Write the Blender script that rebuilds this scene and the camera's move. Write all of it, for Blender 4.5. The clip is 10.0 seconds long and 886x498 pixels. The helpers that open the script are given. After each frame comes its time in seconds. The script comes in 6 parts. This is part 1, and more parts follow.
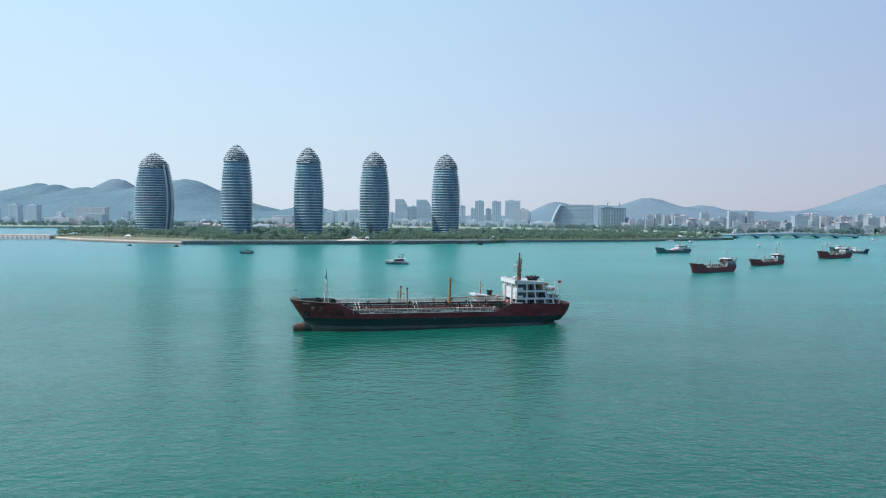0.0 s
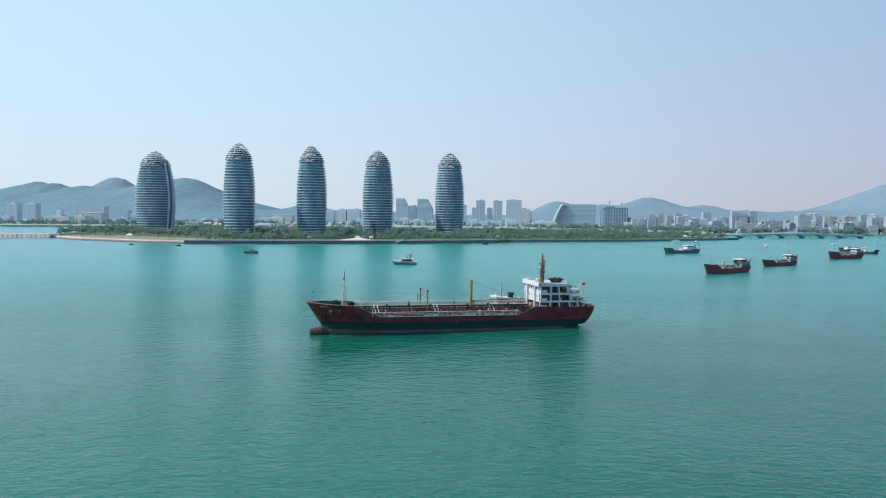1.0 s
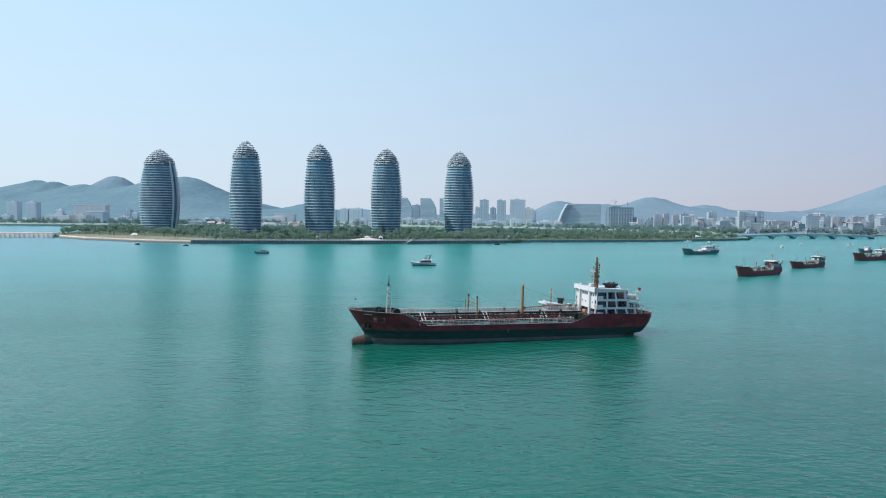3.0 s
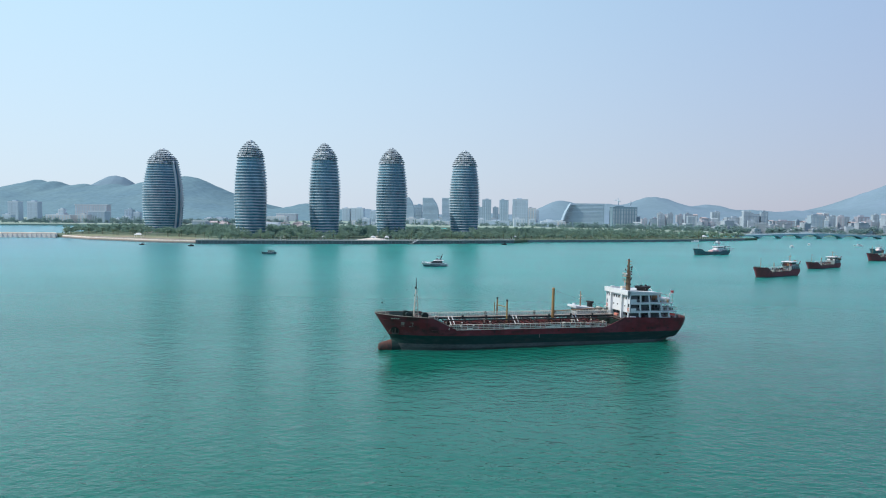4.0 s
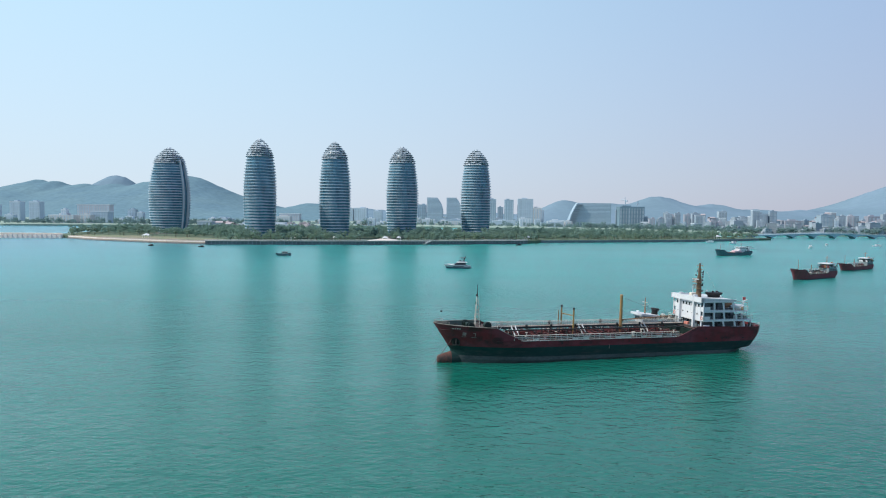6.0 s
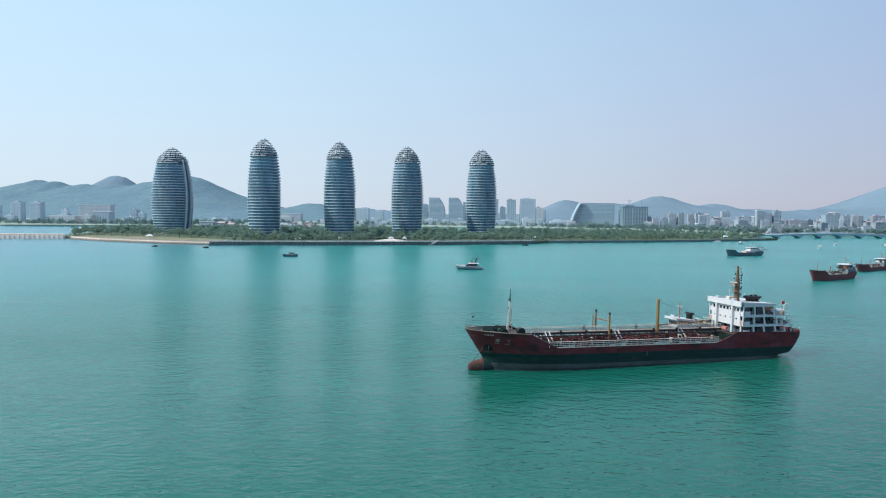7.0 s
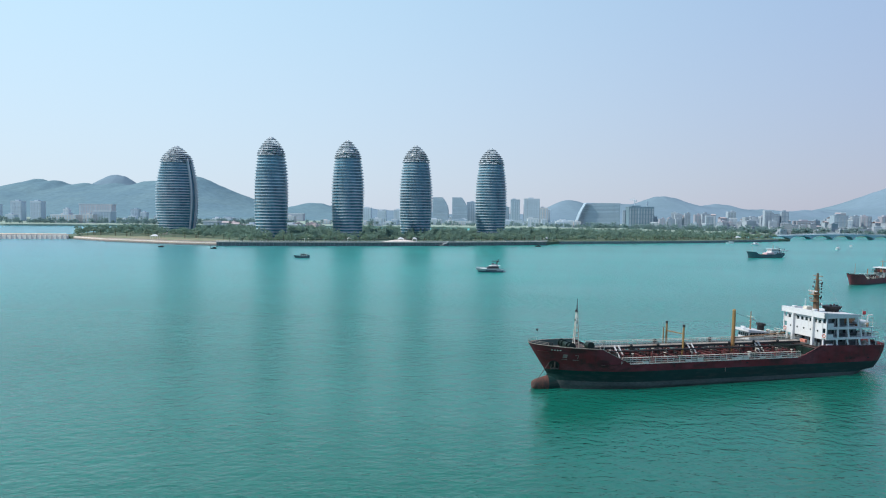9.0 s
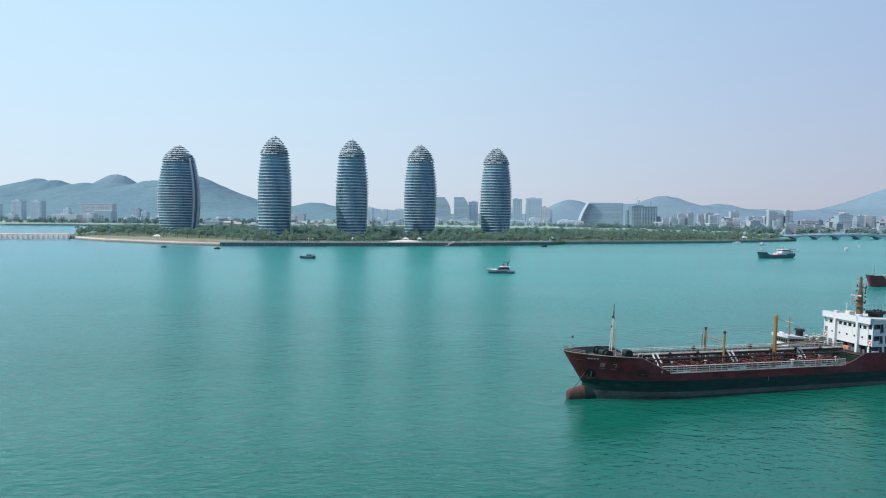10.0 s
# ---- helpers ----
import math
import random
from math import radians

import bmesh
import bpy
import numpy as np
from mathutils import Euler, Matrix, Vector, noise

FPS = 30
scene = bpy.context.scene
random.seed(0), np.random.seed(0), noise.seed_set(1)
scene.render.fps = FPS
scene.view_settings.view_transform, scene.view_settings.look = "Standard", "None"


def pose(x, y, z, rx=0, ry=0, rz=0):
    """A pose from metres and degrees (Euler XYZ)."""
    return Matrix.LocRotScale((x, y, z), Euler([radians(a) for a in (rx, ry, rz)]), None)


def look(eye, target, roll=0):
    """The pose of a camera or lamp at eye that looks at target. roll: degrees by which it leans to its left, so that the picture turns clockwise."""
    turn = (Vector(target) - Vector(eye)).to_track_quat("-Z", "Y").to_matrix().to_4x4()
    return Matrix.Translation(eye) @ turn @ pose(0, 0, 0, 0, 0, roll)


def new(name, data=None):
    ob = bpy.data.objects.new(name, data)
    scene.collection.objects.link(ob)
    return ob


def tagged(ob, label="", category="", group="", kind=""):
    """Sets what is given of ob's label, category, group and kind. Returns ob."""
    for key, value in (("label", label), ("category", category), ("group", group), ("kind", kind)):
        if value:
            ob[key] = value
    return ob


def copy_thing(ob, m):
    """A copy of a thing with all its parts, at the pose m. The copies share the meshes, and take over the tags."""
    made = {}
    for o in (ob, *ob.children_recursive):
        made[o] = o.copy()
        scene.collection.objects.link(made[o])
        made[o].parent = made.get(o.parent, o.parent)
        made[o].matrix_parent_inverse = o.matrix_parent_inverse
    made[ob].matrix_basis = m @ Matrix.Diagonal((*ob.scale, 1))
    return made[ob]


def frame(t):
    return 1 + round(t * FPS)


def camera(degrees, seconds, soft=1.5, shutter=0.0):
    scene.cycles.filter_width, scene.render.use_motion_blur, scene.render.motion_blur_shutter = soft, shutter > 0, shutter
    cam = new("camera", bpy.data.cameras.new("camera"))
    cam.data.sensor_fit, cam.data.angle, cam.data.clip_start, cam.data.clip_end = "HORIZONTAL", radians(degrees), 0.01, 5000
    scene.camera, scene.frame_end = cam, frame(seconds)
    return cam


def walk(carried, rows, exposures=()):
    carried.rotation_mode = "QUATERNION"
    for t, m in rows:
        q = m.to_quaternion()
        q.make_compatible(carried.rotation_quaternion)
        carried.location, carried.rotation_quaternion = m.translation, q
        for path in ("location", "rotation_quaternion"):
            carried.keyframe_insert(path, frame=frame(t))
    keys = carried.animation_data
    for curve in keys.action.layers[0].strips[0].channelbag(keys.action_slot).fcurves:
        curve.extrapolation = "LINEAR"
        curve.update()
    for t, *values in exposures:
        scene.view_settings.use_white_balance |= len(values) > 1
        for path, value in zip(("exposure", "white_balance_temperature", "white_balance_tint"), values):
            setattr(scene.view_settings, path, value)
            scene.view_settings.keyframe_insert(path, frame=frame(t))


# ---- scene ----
cam = camera(66.2, 10.0, soft=1.1)
PATH = [
    (0, (-0.925, -0.077, 34.162), (-1.049, 1.917, 34.06), 0.5),
    (0.5, (-4.497, 3.427, 34.172), (-4.619, 5.421, 34.068), 0.6),
    (1, (-8.153, 6.883, 34.204), (-8.273, 8.877, 34.1), 0.6),
    (1.5, (-11.841, 10.243, 34.246), (-11.96, 12.237, 34.141), 0.6),
    (2, (-15.581, 13.484, 34.298), (-15.699, 15.478, 34.194), 0.7),
    (2.5, (-19.349, 16.602, 34.309), (-19.465, 18.596, 34.204), 0.7),
    (4, (-31.222, 25.68, 34.434), (-31.336, 27.674, 34.327), 0.7),
    (4.5, (-35.204, 28.648, 34.472), (-35.318, 30.642, 34.364), 0.7),
    (5, (-39.256, 31.653, 34.531), (-39.37, 33.647, 34.423), 0.7),
    (5.5, (-43.191, 34.724, 34.585), (-43.304, 36.718, 34.477), 0.7),
    (7, (-54.605, 44.367, 34.8), (-54.716, 46.361, 34.692), 0.6),
    (7.5, (-58.081, 47.617, 34.849), (-58.191, 49.611, 34.74), 0.7),
    (8, (-61.518, 50.917, 34.939), (-61.628, 52.911, 34.831), 0.7),
    (8.5, (-64.771, 54.199, 35.074), (-64.88, 56.193, 34.965), 0.7),
    (9, (-68.031, 57.545, 35.213), (-68.139, 59.539, 35.104), 0.7),
    (9.5, (-71.162, 60.867, 35.312), (-71.269, 62.862, 35.202), 0.7),
    (10, (-74.321, 64.193, 35.387), (-74.428, 66.187, 35.277), 0.7),
]
walk(cam, [(t, look(eye, target, roll)) for t, eye, target, roll in PATH])

# ---- world, sun, exposure ----
SUN_AZ, SUN_EL = -106.0, 48.0
GLOW_AZ = -72.0  # azimuth of the haze glow, fitted to the sky in the camera's view
world = bpy.data.worlds.new("world")
scene.world = world
world.use_nodes = True
wn = world.node_tree
sky = wn.nodes.new("ShaderNodeTexSky")
sky.sky_type = "NISHITA"
sky.sun_disc = False
sky.sun_elevation = radians(SUN_EL)
sky.sun_rotation = radians(SUN_AZ % 360)
sky.altitude = 0.0
sky.air_density = 1.0
sky.dust_density = 0.4
sky.ozone_density = 2.5
# sea haze lightens the sky smoothly towards the horizon and towards GLOW_AZ, all round
def world_node(kind, **kw):
    n = wn.nodes.new(kind)
    for k, v in kw.items():
        n.inputs[int(k[1:])].default_value = v
    return n


def world_mix(fac, a, b):
    n = wn.nodes.new("ShaderNodeMix")
    n.data_type = "RGBA"
    for i, v in ((0, fac), (6, a), (7, b)):
        if isinstance(v, tuple):
            n.inputs[i].default_value = (*v, 1)
        else:
            wn.links.new(v, n.inputs[i])
    return n.outputs[2]


wtc, wsep = wn.nodes.new("ShaderNodeTexCoord"), wn.nodes.new("ShaderNodeSeparateXYZ")
wn.links.new(wtc.outputs["Generated"], wsep.inputs[0])
wdot = wn.nodes.new("ShaderNodeVectorMath")
wdot.operation = "DOT_PRODUCT"
wdot.inputs[1].default_value = (math.sin(radians(GLOW_AZ)), math.cos(radians(GLOW_AZ)), 0)
wn.links.new(wtc.outputs["Generated"], wdot.inputs[0])
toward = world_node("ShaderNodeMapRange", _1=-0.9, _2=1.0)
toward.interpolation_type = "SMOOTHSTEP"
wn.links.new(wdot.outputs["Value"], toward.inputs[0])
height = world_node("ShaderNodeMapRange", _1=0.0, _2=0.4)
wn.links.new(wsep.outputs[2], height.inputs[0])
veil = world_node("ShaderNodeMapRange", _1=0.0, _2=0.9, _3=0.92, _4=0.3)
wn.links.new(wsep.outputs[2], veil.inputs[0])
low = world_mix(toward.outputs[0], (2.75, 2.6, 3.6), (5.35, 6.25, 7.25))
high = world_mix(toward.outputs[0], (2.45, 3.5, 6.05), (5.4, 8.3, 10.0))
haze = world_mix(height.outputs[0], low, high)
wn.links.new(world_mix(veil.outputs[0], sky.outputs[0], haze), wn.nodes["Background"].inputs[0])
wn.nodes["Background"].inputs[1].default_value = 0.1
sun_data = bpy.data.lights.new("sun", "SUN")
sun_data.energy, sun_data.angle, sun_data.color = 3.2, radians(2.0), (1.0, 0.95, 0.88)
sun = new("sun", sun_data)
_d = Vector((math.sin(radians(SUN_AZ)) * math.cos(radians(SUN_EL)), math.cos(radians(SUN_AZ)) * math.cos(radians(SUN_EL)), math.sin(radians(SUN_EL))))
sun.matrix_world = look(_d * 400, (0, 0, 0))
scene.view_settings.exposure = 0.35


# ---- materials ----
def mat(name, base, rough=0.6, metal=0.0, vary=0.25, scale=0.5, fine=6.0, bump=0.0, second=None, stain=0.0, rnd=0.0, stretch=(1, 1, 1), spec=0.5):
    """Principled surface: large patches towards a second colour, fine grain, relief, and a shift for each object."""
    m = bpy.data.materials.new(name)
    m.use_nodes = True
    nt, bsdf = m.node_tree, m.node_tree.nodes["Principled BSDF"]
    N, link = nt.nodes.new, nt.links.new
    tc, mp = N("ShaderNodeTexCoord"), N("ShaderNodeMapping")
    mp.inputs["Scale"].default_value = stretch
    link(tc.outputs["Object"], mp.inputs[0])
    big, small = N("ShaderNodeTexNoise"), N("ShaderNodeTexNoise")
    big.inputs["Scale"].default_value, big.inputs["Detail"].default_value = scale, 5
    small.inputs["Scale"].default_value, small.inputs["Detail"].default_value = fine, 3
    link(mp.outputs[0], big.inputs["Vector"]), link(mp.outputs[0], small.inputs["Vector"])
    ramp = N("ShaderNodeMapRange")
    ramp.inputs[1].default_value, ramp.inputs[2].default_value = 0.35 + stain, 0.7 + stain
    link(big.outputs[0], ramp.inputs[0])
    mix = N("ShaderNodeMix")
    mix.data_type = "RGBA"
    second = second or [c * (1 - vary * 1.6) for c in base]
    mix.inputs[6].default_value, mix.inputs[7].default_value = (*base, 1), (*second, 1)
    link(ramp.outputs[0], mix.inputs[0])
    grain = N("ShaderNodeMapRange")
    grain.inputs[1].default_value, grain.inputs[2].default_value = 0.25, 0.75
    grain.inputs[3].default_value, grain.inputs[4].default_value = 1 - vary, 1 + vary
    link(small.outputs[0], grain.inputs[0])
    hsv = N("ShaderNodeHueSaturation")
    link(mix.outputs[2], hsv.inputs["Color"])
    if rnd:
        oi, rr, mul = N("ShaderNodeObjectInfo"), N("ShaderNodeMapRange"), N("ShaderNodeMath")
        rr.inputs[3].default_value, rr.inputs[4].default_value = 1 - rnd, 1 + rnd
        link(oi.outputs["Random"], rr.inputs[0])
        mul.operation = "MULTIPLY"
        link(rr.outputs[0], mul.inputs[0]), link(grain.outputs[0], mul.inputs[1])
        link(mul.outputs[0], hsv.inputs["Value"])
    else:
        link(grain.outputs[0], hsv.inputs["Value"])
    link(hsv.outputs[0], bsdf.inputs["Base Color"])
    rg = N("ShaderNodeMapRange")
    rg.inputs[3].default_value, rg.inputs[4].default_value = max(0.02, rough - 0.1), min(1, rough + 0.12)
    link(small.outputs[0], rg.inputs[0]), link(rg.outputs[0], bsdf.inputs["Roughness"])
    bsdf.inputs["Metallic"].default_value = metal
    bsdf.inputs["Specular IOR Level"].default_value = spec
    if bump:
        b = N("ShaderNodeBump")
        b.inputs["Strength"].default_value, b.inputs["Distance"].default_value = 0.7, bump
        link(small.outputs[0], b.inputs["Height"]), link(b.outputs[0], bsdf.inputs["Normal"])
    return m


def water_material():
    m = bpy.data.materials.new("sea_water")
    m.use_nodes = True
    nt, bsdf = m.node_tree, m.node_tree.nodes["Principled BSDF"]
    N, link = nt.nodes.new, nt.links.new
    tc = N("ShaderNodeTexCoord")

    def noise_tex(scale, detail, stretch, turn, rough=0.55):
        mp, tx = N("ShaderNodeMapping"), N("ShaderNodeTexNoise")
        mp.inputs["Scale"].default_value, mp.inputs["Rotation"].default_value = stretch, (0, 0, radians(turn))
        tx.inputs["Scale"].default_value, tx.inputs["Detail"].default_value, tx.inputs["Roughness"].default_value = scale, detail, rough
        link(tc.outputs["Object"], mp.inputs[0]), link(mp.outputs[0], tx.inputs["Vector"])
        return tx.outputs[0]

    def maths(op, a, b):
        n = N("ShaderNodeMath")
        n.operation = op
        for i, v in enumerate((a, b)):
            if isinstance(v, (int, float)):
                n.inputs[i].default_value = v
            else:
                link(v, n.inputs[i])
        return n.outputs[0]

    swell = noise_tex(0.11, 2, (0.8, 1.0, 1), 34)
    chop = noise_tex(0.4, 4, (0.65, 1.0, 1), -40, 0.58)
    ripple = noise_tex(1.1, 3, (0.6, 1.0, 1), -22)
    gusts = noise_tex(0.012, 3, (0.35, 1.0, 1), 8)
    gust = N("ShaderNodeMapRange")
    gust.inputs[1].default_value, gust.inputs[2].default_value, gust.inputs[3].default_value, gust.inputs[4].default_value = 0.35, 0.65, 0.55, 1.15
    link(gusts, gust.inputs[0])
    # a breeze ruffles the middle of the bay; the water lies calmer towards the sheltered shore
    sep = N("ShaderNodeSeparateXYZ")
    link(tc.outputs["Object"], sep.inputs[0])
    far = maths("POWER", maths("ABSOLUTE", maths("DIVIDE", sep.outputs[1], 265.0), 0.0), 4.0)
    far_fade = maths("DIVIDE", far, maths("ADD", far, 1.0))
    lee = maths("POWER", maths("ABSOLUTE", maths("DIVIDE", sep.outputs[1], 560.0), 0.0), 6.0)
    lee = maths("DIVIDE", lee, maths("ADD", lee, 1.0))
    breeze = maths("MULTIPLY", maths("MULTIPLY", far_fade, 0.9), maths("SUBTRACT", 1.0, lee))
    calm = maths("ADD", maths("SUBTRACT", 1.0, maths("MULTIPLY", lee, 0.48)), breeze)
    h = maths("ADD", maths("MULTIPLY", swell, WATER["swell"]), maths("ADD", maths("MULTIPLY", chop, WATER["chop"]), maths("MULTIPLY", ripple, WATER["ripple"])))
    h = maths("MULTIPLY", maths("MULTIPLY", h, gust.outputs[0]), calm)
    b = N("ShaderNodeBump")
    b.inputs["Strength"].default_value, b.inputs["Distance"].default_value = 1.0, 1.0
    link(h, b.inputs["Height"]), link(b.outputs[0], bsdf.inputs["Normal"])
    patch = noise_tex(0.006, 4, (0.5, 1.0, 1), 20)
    pr = N("ShaderNodeMapRange")
    pr.inputs[1].default_value, pr.inputs[2].default_value = 0.35, 0.68
    link(patch, pr.inputs[0])
    mix = N("ShaderNodeMix")
    mix.data_type = "RGBA"
    # the base colour pales towards the island; part of this stands for reflected sky
    depth = maths("ADD", maths("MULTIPLY", far_fade, 0.8), maths("MULTIPLY", pr.outputs[0], 0.2))
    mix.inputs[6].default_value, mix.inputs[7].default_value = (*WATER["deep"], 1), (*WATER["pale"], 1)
    # a bluer base colour in the west stands in for bright sky reflected there
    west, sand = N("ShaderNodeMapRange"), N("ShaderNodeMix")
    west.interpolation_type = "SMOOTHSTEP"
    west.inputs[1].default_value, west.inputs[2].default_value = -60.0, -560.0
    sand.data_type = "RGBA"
    sand.inputs[7].default_value = (*WATER["west_sky"], 1)
    link(sep.outputs[0], west.inputs[0]), link(maths("MULTIPLY", west.outputs[0], far_fade), sand.inputs[0])
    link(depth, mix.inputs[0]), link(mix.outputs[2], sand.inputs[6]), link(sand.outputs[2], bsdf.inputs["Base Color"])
    # light spreads in the turbid water
    bsdf.subsurface_method = "BURLEY"
    bsdf.inputs["Subsurface Weight"].default_value = 1.0
    bsdf.inputs["Subsurface Radius"].default_value = (1.0, 1.0, 1.0)
    bsdf.inputs["Subsurface Scale"].default_value = WATER["spread"]
    # wavelets too small to tell apart blur the far water
    fuzz = N("ShaderNodeMapRange")
    fuzz.inputs[3].default_value, fuzz.inputs[4].default_value = WATER["rough"]
    open_sea = maths("POWER", maths("ABSOLUTE", maths("DIVIDE", sep.outputs[1], 230.0), 0.0), 3.0)
    link(maths("DIVIDE", open_sea, maths("ADD", open_sea, 1.0)), fuzz.inputs[0]), link(fuzz.outputs[0], bsdf.inputs["Roughness"])
    bsdf.inputs["IOR"].default_value = 1.62
    bsdf.inputs["Specular IOR Level"].default_value = WATER["spec"]
    bsdf.inputs["Specular Tint"].default_value = (*WATER["tint"], 1)
    return m


WATER = dict(swell=0.26, chop=0.33, ripple=0.21, spread=25.0, deep=(0.0004, 0.077, 0.04), pale=(0.024, 0.275, 0.245), west_sky=(0.07, 0.245, 0.3), rough=(0.06, 0.266), spec=0.5, tint=(0.22, 1.0, 0.93))
M_WATER = water_material()
M_RED = mat("red_oxide_hull_paint", (0.135, 0.017, 0.021), 0.55, vary=0.14, scale=0.45, fine=2.2, second=(0.085, 0.018, 0.021), stretch=(0.7, 1, 0.35), rnd=0.1, stain=0.06, spec=0.3)
M_GREEN = mat("dark_green_hull_paint", (0.0015, 0.034, 0.031), 0.55, vary=0.2, scale=0.2, fine=1.5, second=(0.006, 0.024, 0.022), stretch=(0.4, 1, 2), spec=0.3)
M_BOOT = mat("fouled_grey_boot_paint", (0.075, 0.088, 0.09), 0.8, vary=0.3, scale=0.35, fine=2.5, second=(0.04, 0.052, 0.053), stretch=(0.5, 1, 1.4))
# red lifted towards pink to stand for haze over the far ships
M_RED2 = mat("sun_faded_red_hull_paint", (0.17, 0.03, 0.041), 0.6, vary=0.2, scale=0.25, fine=2.0, second=(0.16, 0.035, 0.04), stretch=(0.5, 1, 0.4), rnd=0.12)
M_RUST = mat("rusty_bulb_paint", (0.13, 0.048, 0.036), 0.85, vary=0.4, scale=0.7, fine=4, second=(0.035, 0.03, 0.028))
M_WHITE = mat("weathered_white_ship_paint", (0.63, 0.65, 0.67), 0.45, vary=0.07, scale=0.3, fine=2.5, second=(0.66, 0.66, 0.64), stain=0.1)
M_CREAM = mat("chalky_cream_rail_paint", (0.65, 0.64, 0.57), 0.6, vary=0.14, scale=0.5, fine=4, second=(0.48, 0.4, 0.28), stain=0.12)
M_CAP = mat("grimy_pale_capping_paint", (0.4, 0.36, 0.31), 0.7, vary=0.2, scale=0.5, fine=4, second=(0.2, 0.14, 0.11))
# the galleries' deep shade is put into this wall colour
M_GALLERY = mat("shaded_house_paint", (0.1, 0.135, 0.15), 0.5, vary=0.15, scale=0.6, fine=3, second=(0.16, 0.2, 0.22))
M_DECK = mat("oxide_deck_paint", (0.06, 0.034, 0.031), 0.8, vary=0.35, scale=0.5, fine=3, second=(0.1, 0.085, 0.075), bump=0.01)
M_PIPE = mat("red_pipe_paint", (0.135, 0.025, 0.03), 0.55, vary=0.25, scale=0.7, fine=5, second=(0.1, 0.05, 0.042), rnd=0.35)
M_DKSTEEL = mat("dark_steel", (0.03, 0.035, 0.035), 0.6, vary=0.3, scale=1.0, fine=5)
M_BLACK = mat("sooty_black_paint", (0.012, 0.012, 0.013), 0.6, vary=0.3, scale=1, fine=5)
M_GREENGEAR = mat("dark_green_gear_paint", (0.008, 0.026, 0.021), 0.5, vary=0.2, scale=1, fine=4)
M_YELLOW = mat("ochre_mast_paint", (0.28, 0.18, 0.06), 0.55, vary=0.18, scale=0.6, fine=4, second=(0.24, 0.13, 0.05), stretch=(1, 1, 0.4))
M_BROWN = mat("buff_brown_mast_paint", (0.3, 0.18, 0.09), 0.55, vary=0.15, scale=0.6, fine=4, second=(0.26, 0.13, 0.06))
M_MARK = mat("faded_hull_lettering", (0.3, 0.22, 0.2), 0.7, vary=0.3, scale=2, fine=8)
M_MAST = mat("sooty_brown_mast_paint", (0.15, 0.095, 0.05), 0.6, vary=0.25, scale=0.6, fine=4, second=(0.08, 0.05, 0.03))
M_GLASS = mat("dark_window_glass", (0.02, 0.03, 0.035), 0.08, vary=0.15, scale=0.5, fine=2, rnd=0.3)
# shade on ship houses is mixed into this grey-green
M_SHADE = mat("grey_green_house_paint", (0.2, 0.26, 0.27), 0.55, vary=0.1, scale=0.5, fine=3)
M_ORANGE = mat("faded_pink_orange_cover", (0.65, 0.24, 0.18), 0.7, vary=0.2, scale=1, fine=4)
M_PINK = mat("pink_and_white_crates", (0.62, 0.3, 0.36), 0.7, vary=0.25, scale=0.5, fine=1.6, second=(0.7, 0.62, 0.62))
M_FLAG = mat("red_flag_cloth", (0.42, 0.05, 0.06), 0.8, vary=0.1)
M_CHAIN = mat("wet_chain_steel", (0.07, 0.06, 0.055), 0.6, metal=0.4)
M_NAVY = mat("navy_blue_hull_paint", (0.02, 0.045, 0.085), 0.5, vary=0.2, scale=0.4, fine=2)
M_TEALHULL = mat("dull_blue_green_hull_paint", (0.065, 0.135, 0.16), 0.5, vary=0.2, scale=0.4, fine=2)
M_GELCOAT = mat("white_gelcoat", (0.8, 0.81, 0.82), 0.2, vary=0.04)
M_GREYGEL = mat("silver_grey_gelcoat", (0.3, 0.34, 0.37), 0.25, vary=0.06)
M_BAND = mat("pale_balcony_slab", (0.45, 0.55, 0.62), 0.4, vary=0.08, scale=0.2, fine=1.2, rnd=0.08)
M_CROWN = mat("pale_crown_steel", (0.44, 0.49, 0.53), 0.5, vary=0.08, scale=0.2, fine=1.5, rnd=0.1)
M_HEADGLASS = mat("pale_crown_glass", (0.27, 0.35, 0.4), 0.25, vary=0.2, scale=0.15, fine=0.6, second=(0.36, 0.44, 0.48))
M_FIN = mat("light_fin_panel", (0.6, 0.63, 0.66), 0.35, vary=0.06, scale=0.1, fine=1)
M_SAND = mat("pale_sand", (0.68, 0.58, 0.46), 0.95, vary=0.12, scale=0.05, fine=0.8, second=(0.42, 0.34, 0.24))
# colour kept extra bright, as the causeway's front gets little sun
M_SANDSTONE = mat("sun_bleached_sandstone", (0.82, 0.74, 0.67), 0.85, vary=0.08, scale=0.08, fine=0.6, second=(0.72, 0.62, 0.55), rnd=0.08)
M_SOIL = mat("grassy_soil", (0.11, 0.16, 0.11), 0.95, vary=0.2, scale=0.03, fine=0.6, second=(0.1, 0.14, 0.08))
M_LAWN = mat("dry_lawn", (0.15, 0.21, 0.11), 0.95, vary=0.3, scale=0.07, fine=0.35, second=(0.27, 0.23, 0.16))
M_CONC = mat("weathered_concrete", (0.42, 0.41, 0.39), 0.8, vary=0.14, scale=0.08, fine=1, second=(0.26, 0.26, 0.25))
M_WALLBASE = mat("dark_wet_concrete", (0.2, 0.225, 0.24), 0.7, vary=0.2, scale=0.15, fine=1)
M_PILE = mat("grey_concrete_piles", (0.3, 0.33, 0.36), 0.8, vary=0.2, scale=0.3, fine=2, rnd=0.15)
M_PAVE = mat("brick_red_paving", (0.42, 0.3, 0.24), 0.85, vary=0.15, scale=0.06, fine=0.8, second=(0.3, 0.28, 0.2))
M_BARK = mat("grey_brown_bark", (0.13, 0.1, 0.07), 0.9, vary=0.25, scale=1, fine=5)
